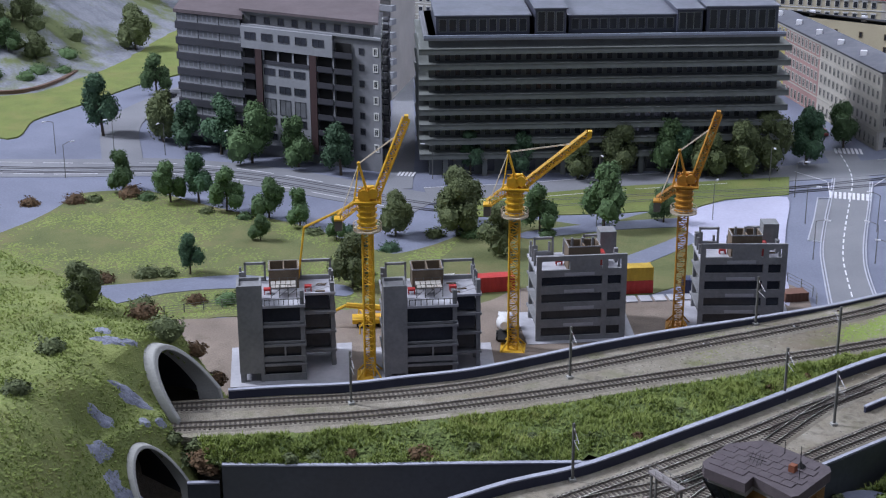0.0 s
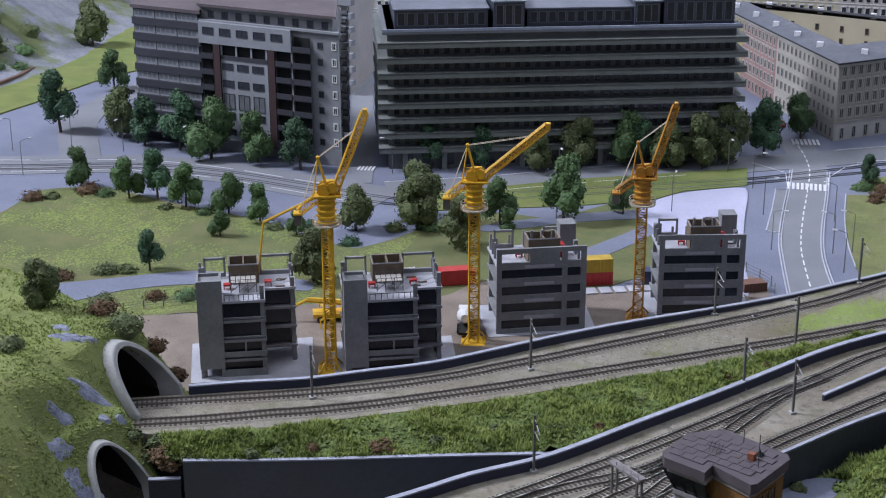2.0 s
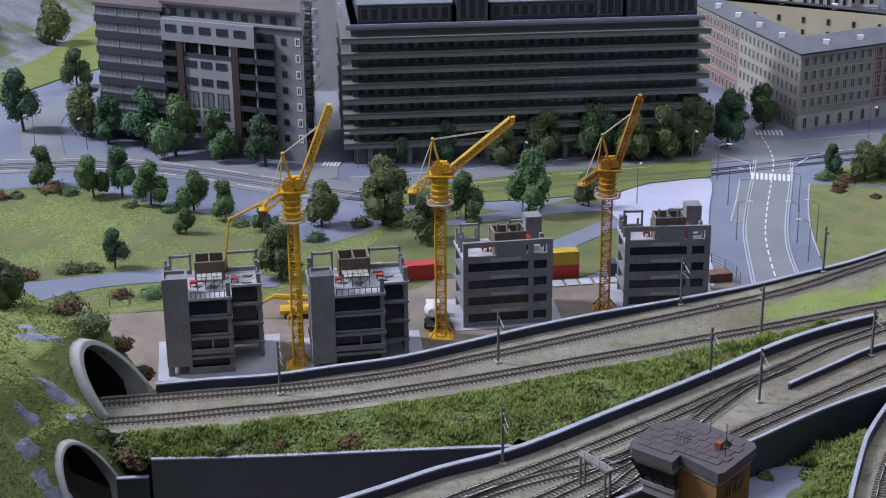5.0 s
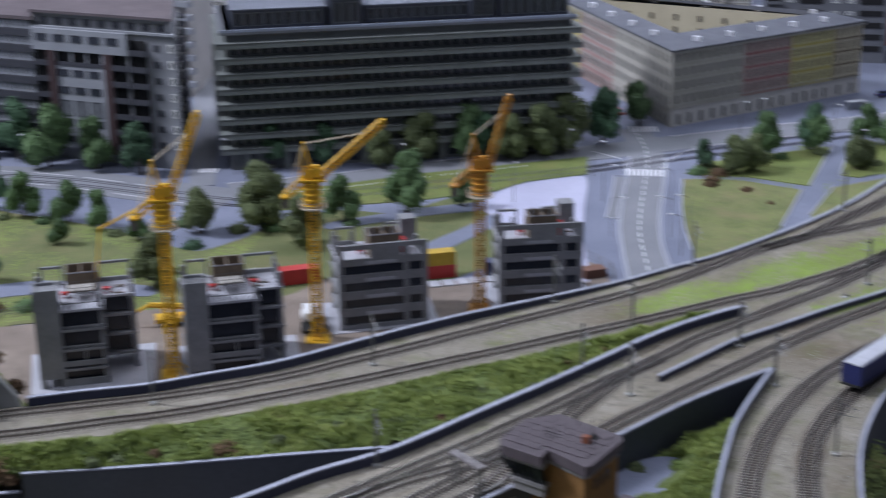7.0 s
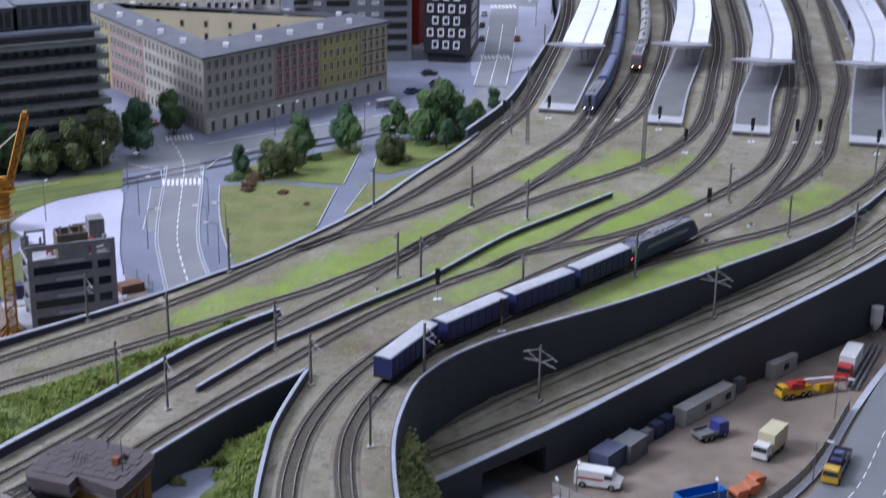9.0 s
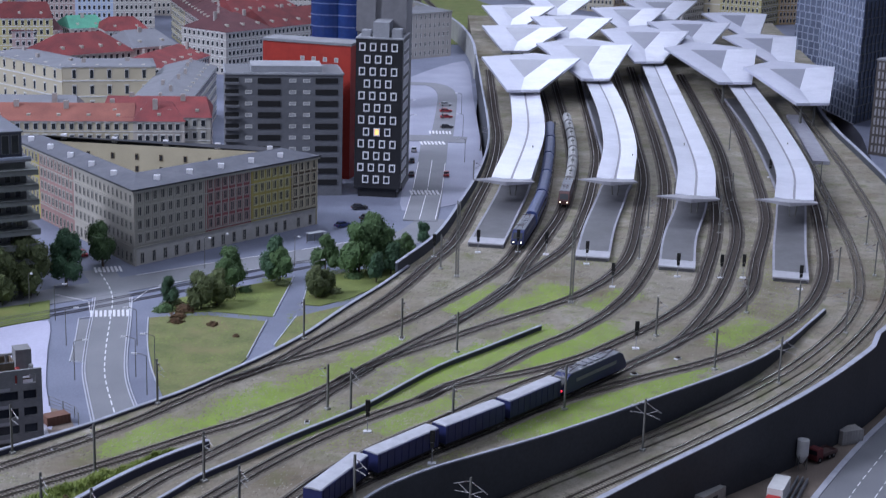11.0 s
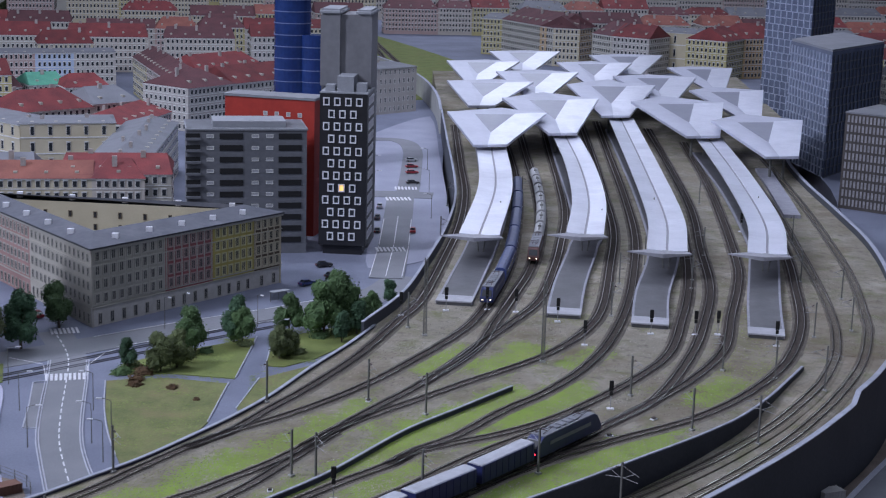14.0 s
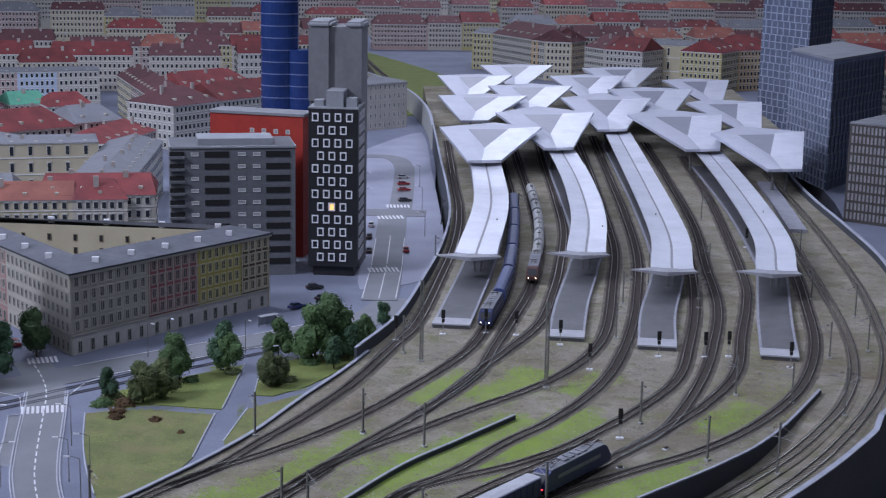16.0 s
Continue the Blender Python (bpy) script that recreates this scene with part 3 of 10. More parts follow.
zebra((-0.545, 3.425), (-0.455, 3.440), 0.0014, 9, 0.05, "white zebra crossing on the asphalt road")
zebra((-0.60, 3.80), (-0.53, 3.82), 0.0014, 7, 0.05, "white zebra crossing at the junction")
zebra((-1.53, 3.19), (-1.487, 3.20), 0.0016, 5, 0.035, "white zebra crossing at the side street")


def road_strip(name, pts, width, z, label, material=None):
    bm = bmesh.new()
    sweep(bm, line3(pts, z), [(-width / 2, -0.001), (width / 2, -0.001), (width / 2, 0.001), (-width / 2, 0.001)])
    solo(name, bm, material or asphalt, label, "road", kind="structure")


road_strip("road_main", [(-3.4, 2.45), (-2.6, 2.80), (-2.30, 2.93), (-2.08, 3.03), (-1.82, 3.06), (-1.56, 3.035), (-1.37, 3.02)], 0.15, 0.0002, "wide grey asphalt road with tram rails")
road_strip("road_side", [(-1.48, 3.10), (-1.62, 3.42), (-1.80, 3.80), (-1.98, 4.2), (-2.3, 5.0)], 0.06, 0.0003, "side street between the two large blocks")
road_strip("road_north", [(-1.40, 3.08), (-1.18, 3.22), (-0.95, 3.40), (-0.62, 3.62), (-0.30, 3.86), (0.0, 4.06), (0.20, 4.22), (0.30, 4.45)], 0.12, 0.0004, "grey asphalt street in front of the town blocks")
road_strip("road_hill", [(-2.2, 3.02), (-2.42, 3.35), (-2.46, 3.7), (-2.40, 4.2)], 0.10, 0.0005, "grey asphalt road up to the hill")
road_strip("road_station", [(0.240, 4.42), (0.270, 4.76), (0.292, 5.1), (0.312, 5.40), (0.328, 5.68)], 0.100, 0.0024, "asphalt car park street beside the station")
road_strip("road_upper", [(0.356, 5.74), (0.382, 6.10), (0.408, 6.50), (0.420, 6.75), (0.410, 6.95), (0.361, 7.076), (0.257, 7.093)], 0.085, 0.0020, "narrow asphalt street bending past the forecourt")
road_strip("road_cross", [(0.0, 5.73), (0.15, 5.735), (0.30, 5.73), (0.45, 5.715)], 0.12, 0.0027, "narrow asphalt cross street by the station")
dashes("lane_marking", [(0.240, 4.44), (0.270, 4.76), (0.292, 5.1), (0.312, 5.40), (0.322, 5.58)], 0.0038, 0.42, 0.02, 0.0024, "thin white centre line beside the station")
for off in (-0.047, 0.047):
    dashes("lane_marking", [(0.240 + off, 4.44), (0.270 + off, 4.76), (0.292 + off, 5.1), (0.312 + off, 5.40), (0.322 + off, 5.58)], 0.0038, 0.40, 0.02, 0.0024, "white edge line beside the station")
zebra((0.222, 4.76), (0.318, 4.77), 0.0038, 8, 0.06, "white zebra crossing beside the station")
zebra((0.276, 5.60), (0.372, 5.61), 0.0038, 7, 0.06, "white zebra crossing before the forecourt")
zebra((0.312, 5.82), (0.402, 5.82), 0.0042, 7, 0.06, "white zebra crossing at the upper street")
sheet("plaza_station", [(0.19, 4.55), (0.43, 4.75), (0.49, 5.4), (0.53, 6.6), (0.56, 7.9), (0.25, 7.25), (0.16, 6.6), (0.21, 5.2)], 0, M("forecourt", (0.34, 0.35, 0.44), (0.27, 0.28, 0.36), 6, 0.8, 0.1, fine=30, bumpscale=600), "pale concrete forecourt beside the station", "plaza", thick=0.0015)
# thin pale kerbs along the park's paths and lawns
for pts in ([(-0.164, 3.155), (-0.140, 3.425)], [(-0.127, 3.458), (-0.097, 3.799)], [(-0.111, 3.245), (-0.073, 3.462)], [(-0.064, 3.550), (-0.058, 3.765)], [(-0.325, 2.960), (-0.363, 3.108), (-0.393, 3.273), (-0.414, 3.432)]):
    bm = bmesh.new()
    sweep(bm, line3(pts, 0.0), [(-0.0012, 0), (0.0012, 0), (0.0012, 0.0030), (-0.0012, 0.0030)])
    solo("kerb", bm, kerb_m, "thin pale kerb along the park lawn", "kerb", kind="structure")
for off in (-0.056, 0.056):
    pts = [tuple(p.xy) for p in offset(line3([(-1.40, 3.08), (-1.18, 3.22), (-0.95, 3.40), (-0.68, 3.58)], 0, 0.06), off)]
    dashes("lane_marking", pts, 0.0016, 0.22, 0.02, 0.0020, "white edge line on the town street")
    pts = [tuple(p.xy) for p in offset(line3([(-0.46, 3.74), (-0.30, 3.86), (0.0, 4.06), (0.20, 4.22)], 0, 0.06), off)]
    dashes("lane_marking", pts, 0.0016, 0.22, 0.02, 0.0020, "white edge line on the town street")
for pts in ([(-0.66, 3.60), (-0.60, 3.58), (-0.565, 3.53), (-0.545, 3.43)], [(-0.455, 3.44), (-0.47, 3.56), (-0.44, 3.66), (-0.36, 3.76)]):
    dashes("lane_marking", pts, 0.0017, 0.10, 0.008, 0.0020, "curved white line at the junction")
for pts in ([(-3.4, 2.55), (-2.6, 2.86), (-2.28, 2.98), (-2.06, 3.07), (-1.84, 3.09), (-1.56, 3.062), (-1.44, 3.06)], [(-3.4, 2.42), (-2.6, 2.76), (-2.28, 2.88), (-2.06, 2.985), (-1.84, 3.01), (-1.58, 2.985), (-1.40, 2.96)]):
    dashes("lane_marking", pts, 0.0014, 0.10, 0.03, 0.002, "white edge line on the wide road")
for k, pts in enumerate(([(-3.4, 2.48), (-2.6, 2.81), (-2.3, 2.925), (-2.06, 3.035), (-1.82, 3.065), (-1.56, 3.045), (-1.344, 3.029), (-1.154, 3.143), (-0.906, 3.302), (-0.646, 3.468), (-0.40, 3.68), (-0.1, 3.93), (0.2, 4.16)], [(-3.4, 2.44), (-2.6, 2.775), (-2.3, 2.89), (-2.06, 3.0), (-1.82, 3.03), (-1.56, 3.01), (-1.326, 2.988), (-1.138, 3.1), (-0.894, 3.261), (-0.639, 3.433), (-0.39, 3.63), (-0.08, 3.88), (0.22, 4.10)])):
    ob = thing("tram_track", Matrix.Identity(4), "grooved tram rails set flush in street and lawn", "tram track", "tram tracks", "structure")
    line = line3(pts, 0.0012)
    for d in (-0.0057, 0.0057):
        bm = bmesh.new()
        sweep(bm, offset(line, d), [(-0.0011, -0.001), (0.0011, -0.001), (0.0011, 0.0012), (-0.0011, 0.0012)])
        part("rail", bm, M("tram_rail", (0.13, 0.13, 0.15), None, 60, 0.6), ob)

# ---- moss on the track field ----
rng = random.Random(5)
MOSS = []
BED = [Vector(p) for p in bed]
for pts in (
    [(0.270, 3.264), (0.393, 3.445), (0.385, 3.318), (0.299, 3.225)],
    [(0.410, 3.295), (0.548, 3.481), (0.568, 3.398), (0.437, 3.250)],
    [(-0.065, 2.720), (0.155, 3.040), (0.140, 2.906), (0.007, 2.740), (-0.075, 2.657)],
    [(-0.194, 2.590), (-0.088, 2.740), (-0.033, 2.716), (-0.176, 2.548)],
    [(-0.326, 2.430), (-0.254, 2.547), (-0.180, 2.562), (-0.226, 2.470)],
    [(0.104, 2.665), (0.272, 2.925), (0.468, 3.150), (0.505, 3.100), (0.565, 3.165), (0.475, 2.980), (0.300, 2.800), (0.178, 2.690)],
    [(0.125, 2.560), (0.235, 2.690), (0.215, 2.590), (0.155, 2.535)],
    [(0.366, 2.825), (0.471, 2.996), (0.615, 3.165), (0.638, 3.114), (0.490, 2.912), (0.390, 2.790)],
    [(0.262, 2.592), (0.378, 2.720), (0.506, 2.812), (0.405, 2.658), (0.301, 2.564)],
    [(0.350, 2.546), (0.437, 2.680), (0.537, 2.726), (0.676, 2.857), (0.780, 2.900), (0.648, 2.722), (0.482, 2.580), (0.362, 2.509)],
    [(-0.032, 2.496), (0.043, 2.612), (0.078, 2.616), (0.016, 2.522)],
    [(0.605, 3.308), (0.684, 3.418), (0.698, 3.362), (0.626, 3.272)],
    [(0.823, 3.050), (0.933, 3.200), (0.945, 3.152), (0.852, 3.045)],
    [(0.180, 2.808), (0.244, 2.925), (0.256, 2.889), (0.201, 2.795)],
):
    MOSS.append([Vector(p) for p in pts])


def inside(p, ring):
    """Whether a plan point lies in a ring, and how far it is from its edge."""
    hit, near = False, 9.0
    for a, b in zip(ring, ring[1:] + ring[:1]):
        if (a.y > p.y) != (b.y > p.y) and p.x < (b.x - a.x) * (p.y - a.y) / (b.y - a.y) + a.x:
            hit = not hit
        d = b - a
        q = a + d * max(0.0, min(1.0, (p - a).dot(d) / d.dot(d)))
        near = min(near, (p - q).length)
    return near if hit else -near


def clumps(spots, r, small, large, flat=0.6):
    """Many little crumpled lumps as one mesh of vertices and faces."""
    vs, fs = [], []
    for p in spots:
        s = r.uniform(small, large)
        k = len(vs)
        a = r.uniform(0, 6.28)
        for j in range(4):
            q = s * r.uniform(0.6, 1.3)
            vs.append((p.x + q * math.cos(a + j * 1.57), p.y + q * math.sin(a + j * 1.57), p.z + s * flat * r.uniform(-0.2, 0.4)))
        vs.append((p.x + r.uniform(-.4, .4) * s, p.y + r.uniform(-.4, .4) * s, p.z + s * flat * r.uniform(0.6, 1.4)))
        fs += [(k, k + 1, k + 4), (k + 1, k + 2, k + 4), (k + 2, k + 3, k + 4), (k + 3, k, k + 4)]
    me = bpy.data.meshes.new("clumps")
    me.from_pydata(vs, [], fs)
    me.polygons.foreach_set("use_smooth", [True] * len(fs))
    return me


def grass_blades(spots, r, short, tall, blades=4):
    """Thin leaning blades of grass as one mesh, each blade a triangle of its own."""
    vs, fs = [], []
    for p in spots:
        h = r.uniform(short, tall)
        for j in range(blades):
            a, lean = r.uniform(0, 6.28), r.uniform(0.15, 0.9)
            k = len(vs)
            c, d = math.cos(a), math.sin(a)
            w = 0.0005 + h * 0.09
            x, y = p.x + r.uniform(-0.3, 0.3) * h, p.y + r.uniform(-0.3, 0.3) * h
            vs += [(x - d * w, y + c * w, p.z), (x + d * w, y - c * w, p.z), (x + c * lean * h, y + d * lean * h, p.z + h * r.uniform(0.6, 1.0))]
            fs.append((k, k + 1, k + 2))
    me = bpy.data.meshes.new("tufts")
    me.from_pydata(vs, [], fs)
    return me


def stuff(name, me, material, label, category):
    me.materials.append(material)
    return tagged(new(name, me), label, category, kind="stuff")


for ring in MOSS:
    xs, ys = [p.x for p in ring], [p.y for p in ring]
    spots = []
    area = (max(xs) - min(xs) + 0.05) * (max(ys) - min(ys) + 0.05)
    for k in range(int(area * 460000)):
        p = Vector((rng.uniform(min(xs) - 0.04, max(xs) + 0.04), rng.uniform(min(ys) - 0.04, max(ys) + 0.04)))
        d = inside(p, ring)
        if d < -0.045:
            continue
        chance = 0.95 + d / 0.035 + 0.55 * noise.noise(Vector((p.x * 11, p.y * 11, 6))) + 0.75 * noise.noise(Vector((p.x * 26, p.y * 26, 4))) + 0.5 * noise.noise(Vector((p.x * 90, p.y * 90, 1)))
        if rng.random() < chance and inside(p, BED) > 0.006:
            spots.append(Vector((p.x, p.y, ZT - 0.0002)))
    stuff("moss", clumps(spots, rng, 0.0010, 0.0024, 0.35), moss_mix, "bright green moss on the gravel between tracks", "moss")
# thin scattered weeds over the track field
spots = []
for k in range(190000):
    p = Vector((rng.uniform(-0.55, 1.15), rng.uniform(2.2, 3.75)))
    f = 1.5 * noise.noise(Vector((p.x * 3.3, p.y * 3.3, 7))) + 1.1 * noise.noise(Vector((p.x * 11, p.y * 11, 2))) + 0.6 * noise.noise(Vector((p.x * 45, p.y * 45, 2)))
    if rng.random() < f * 0.9 + 0.02 + 0.22 * max(0.0, 1 - abs((p.y - 2.85) - 0.7 * (p.x - 0.35)) / 0.35) and inside(p, BED) > 0.015:
        spots.append(Vector((p.x, p.y, ZT - 0.0002)))
stuff("weeds", clumps(spots, rng, 0.0010, 0.0028, 0.35), weed_mix, "thin moss and weeds scattered over the gravel", "moss")

# loose stones lying on the gravel
for tone, low, label in (((0.50, 0.48, 0.43), 0.55, "pale loose stones on the gravel bed"), ((0.085, 0.07, 0.055), -0.1, "dark oily stones on the gravel bed")):
    spots = []
    for k in range(70000):
        p = Vector((rng.uniform(-0.75, 1.45), rng.uniform(1.9, 4.3)))
        f = 0.25 + 1.2 * noise.noise(Vector((p.x * 8, p.y * 8, low * 9))) + 0.5 * noise.noise(Vector((p.x * 40, p.y * 40, low)))
        if rng.random() < f and inside(p, BED) > 0.006:
            spots.append(Vector((p.x, p.y, ZT - 0.0002)))
    stuff("loose_stones", clumps(spots, rng, 0.0008, 0.0019, 0.5), M("stone_" + ("pale" if low > 0 else "dark"), tone, None, 300, 0.95), label, "gravel")

# ---- railway tracks ----
GAUGE = 0.0165
SLEEPER = bmesh.new()
box(SLEEPER, -0.015, 0.015, -0.0016, 0.0016, -0.0012, 0.0012)
SLEEPER = mesh_of(SLEEPER, "sleeper", sleeper_m)


def track(pts, z=ZT, near=None, label="railway track of two steel rails on dark sleepers", sunk=False):
    """A railway track; near: a stretch (y0, y1) whose sleepers are pieces of their own."""
    zf = z if callable(z) else (lambda x, y: z)
    line = line3(pts, lambda x, y: zf(x, y), 0.02)
    base = line[0].copy()
    ob = thing("railway_track", Matrix.Translation(base), label, "railway track", "railway tracks", "structure")
    loc = [p - base for p in line]
    # shoulder of gravel
    bm = bmesh.new()
    sweep(bm, loc, [(-0.024, -0.001), (0.024, -0.001), (0.017, 0.0016), (-0.017, 0.0016)])
    part("gravel_shoulder", bm, bed_m if sunk else ballast, ob)
    for d in (-GAUGE / 2, GAUGE / 2):
        bm = bmesh.new()
        sweep(bm, offset(loc, d), [(-0.0008, 0.0018), (0.0008, 0.0018), (0.0006, 0.0048), (-0.0006, 0.0048)])
        part("rail", bm, rail_m, ob)
    # sleepers every 7.2 mm
    bm = bmesh.new()
    run, count = 0.0, 0
    for a, b in zip(loc, loc[1:]):
        d = b - a
        ang = math.atan2(d.y, d.x) - math.pi / 2
        while run < d.length:
            p = a + d * (run / d.length)
            m = Matrix.Translation(p + Vector((0, 0, 0.0014))) @ Matrix.Rotation(ang + rng.uniform(-0.02, 0.02), 4, "Z")
            wy = p.y + base.y
            if near and near[0] < wy < near[1] and count < 300:
                o = new("sleeper", SLEEPER)
                o.parent, o.matrix_basis = ob, m
                count += 1
            else:
                box(bm, -0.015, 0.015, -0.0016, 0.0016, -0.0012, 0.0005 if sunk else 0.0012, m)
            run += 0.0072
        run -= d.length
    part("sleepers", bm, sleeper_m, ob, kind="stuff")
    return ob


T1 = [(-1.42, 1.60), (-1.29, 1.685), (-1.194, 1.746), (-1.163, 1.765), (-1.110, 1.796), (-0.988, 1.867), (-0.908, 1.921), (-0.853, 1.964), (-0.792, 2.019), (-0.748, 2.068), (-0.685, 2.134), (-0.615, 2.211), (-0.540, 2.292), (-0.462, 2.375), (-0.376, 2.470), (-0.302, 2.562), (-0.239, 2.660), (-0.166, 2.769), (-0.098, 2.852)]
T1A = T1[-2:] + [(-0.029, 2.985), (0.054, 3.143), (0.152, 3.363), (0.245, 3.640), (0.315, 3.860), (0.404, 4.338), (0.480, 4.800), (0.536, 5.328), (0.566, 5.930), (0.620, 7.000)]
T1B = T1[-2:] + [(-0.025, 2.918), (0.070, 3.022), (0.171, 3.159), (0.267, 3.322), (0.373, 3.520), (0.450, 3.718), (0.545, 4.100), (0.615, 4.500), (0.705, 5.200), (0.765, 5.900), (0.820, 7.000)]
T2 = [(-1.38, 1.56), (-1.25, 1.636), (-1.152, 1.694), (-1.126, 1.708), (-1.074, 1.739), (-0.997, 1.790), (-0.960, 1.811), (-0.883, 1.866), (-0.795, 1.938), (-0.721, 2.000), (-0.659, 2.056), (-0.576, 2.132), (-0.491, 2.208), (-0.428, 2.268), (-0.344, 2.345), (-0.256, 2.431), (-0.196, 2.492), (-0.128, 2.553), (-0.081, 2.608), (-0.014, 2.688), (0.045, 2.775), (0.123, 2.905), (0.190, 3.015), (0.275, 3.150), (0.361, 3.316), (0.430, 3.464), (0.503, 3.610), (0.612, 3.856), (0.695, 4.200), (0.755, 4.500), (0.840, 5.000), (0.900, 5.600), (0.960, 6.300), (1.040, 7.200)]
T2C = [(0.275, 3.150), (0.361, 3.300), (0.425, 3.440), (0.480, 3.640), (0.552, 3.900), (0.642, 4.250), (0.735, 4.800), (0.795, 5.400), (0.850, 6.200), (0.92, 7.2)]
T2R = [(0.045, 2.775), (0.123, 2.897), (0.271, 3.057), (0.380, 3.176), (0.494, 3.290), (0.590, 3.405), (0.687, 3.575), (0.765, 3.800), (0.859, 4.242), (0.950, 4.712), (1.020, 5.300), (1.120, 6.200), (1.220, 7.200)]
T3 = [(-0.90, 1.20), (-0.72, 1.48), (-0.620, 1.640), (-0.553, 1.744), (-0.499, 1.828), (-0.450, 1.910), (-0.398, 2.000), (-0.340, 2.108), (-0.275, 2.216), (-0.229, 2.305), (-0.174, 2.386), (-0.111, 2.484), (-0.040, 2.590), (0.030, 2.720), (0.100, 2.850)]
T3B = [(-0.78, 1.20), (-0.60, 1.52), (-0.50, 1.70), (-0.430, 1.830), (-0.385, 1.930), (-0.350, 2.04), (-0.320, 2.130), (-0.275, 2.216)]
T4 = [(-0.70, 1.20), (-0.52, 1.52), (-0.42, 1.72), (-0.309, 1.950), (-0.255, 2.045), (-0.210, 2.122), (-0.153, 2.218), (-0.077, 2.345), (0.009, 2.474), (0.104, 2.588), (0.198, 2.685), (0.246, 2.755), (0.330, 2.840), (0.432, 2.985), (0.535, 3.110), (0.640, 3.280), (0.727, 3.480), (0.815, 3.760), (0.894, 4.084), (1.000, 4.618), (1.090, 5.300), (1.200, 6.300), (1.300, 7.200)]
T4B = [(0.198, 2.685), (0.246, 2.748), (0.328, 2.800), (0.417, 2.852), (0.520, 2.935), (0.631, 3.062), (0.744, 3.212), (0.849, 3.394), (0.936, 3.666), (1.032, 4.020), (1.130, 4.500), (1.220, 5.100), (1.330, 6.200), (1.43, 7.2)]
T5 = [(-0.03, 1.45), (-0.067, 1.629), (-0.087, 1.736), (-0.095, 1.833), (-0.094, 1.918), (-0.083, 2.022), (-0.045, 2.165), (0.016, 2.300), (0.081, 2.398), (0.169, 2.511), (0.236, 2.586), (0.310, 2.680), (0.400, 2.780), (0.520, 2.900), (0.600, 3.000)]
T6 = [(0.09, 1.40), (0.021, 1.650), (-0.012, 1.796), (-0.024, 1.921), (-0.018, 2.025), (0.012, 2.141), (0.068, 2.265), (0.136, 2.350), (0.200, 2.422), (0.297, 2.522), (0.400, 2.636), (0.502, 2.755), (0.621, 2.896), (0.754, 3.066), (0.892, 3.369), (0.995, 3.672), (1.092, 4.026), (1.173, 4.494), (1.280, 5.100), (1.390, 6.000), (1.50, 7.0)]
T6E = [(0.621, 2.900), (0.754, 3.060), (0.870, 3.217), (0.985, 3.432), (1.080, 3.744), (1.165, 4.020), (1.230, 4.279), (1.340, 4.900), (1.450, 5.600), (1.58, 6.6)]
T6F = [(0.400, 2.636), (0.495, 2.720), (0.641, 2.827), (0.799, 2.940), (0.950, 3.100), (1.102, 3.335), (1.230, 3.658), (1.328, 4.048), (1.403, 4.382), (1.520, 5.000), (1.640, 5.800), (1.78, 6.8)]
G = [(0.029, 2.16), (0.128, 2.26), (0.17, 2.3), (0.219, 2.345), (0.269, 2.389), (0.37, 2.473), (0.427, 2.517), (0.538, 2.6), (0.651, 2.684), (0.704, 2.724), (0.781, 2.785), (0.843, 2.838), (0.929, 2.92), (1.0, 2.997), (1.094, 3.121), (1.158, 3.23), (1.229, 3.385), (1.278, 3.531), (1.32, 3.687), (1.381, 3.978), (1.475, 4.526), (1.57, 5.1), (1.67, 5.9)]
H = [(0.021, 2.089), (0.083, 2.138), (0.125, 2.172), (0.169, 2.207), (0.216, 2.244), (0.263, 2.282), (0.311, 2.322), (0.362, 2.362), (0.417, 2.407), (0.517, 2.488), (0.641, 2.588), (0.762, 2.688), (0.822, 2.74), (0.898, 2.81), (0.972, 2.885), (1.058, 2.985), (1.16, 3.127), (1.256, 3.298), (1.318, 3.439), (1.365, 3.564), (1.406, 3.694), (1.523, 4.182), (1.62, 4.737), (1.69, 5.2), (1.745, 5.6), (1.82, 6.2)]
track(T1)
track(T1A)
track(T1B)
track(T2)
track(T2C)
track(T2R)
track(T3)
track(T3B)
track(T4)
track(T4B)
track(T5, near=(1.5, 2.5))
track(T6, near=(1.5, 2.6))
track(T6E)
track(T6F)
track([(-0.66, 1.56), (-0.573, 1.685), (-0.534, 1.733), (-0.486, 1.781), (-0.449, 1.820), (-0.425, 1.862), (-0.395, 1.915)])
track([(-0.52, 1.56), (-0.455, 1.690), (-0.429, 1.742), (-0.412, 1.800), (-0.398, 1.850), (-0.376, 1.930)])
track(G, zlow, sunk=True)
track(H, zlow, sunk=True)

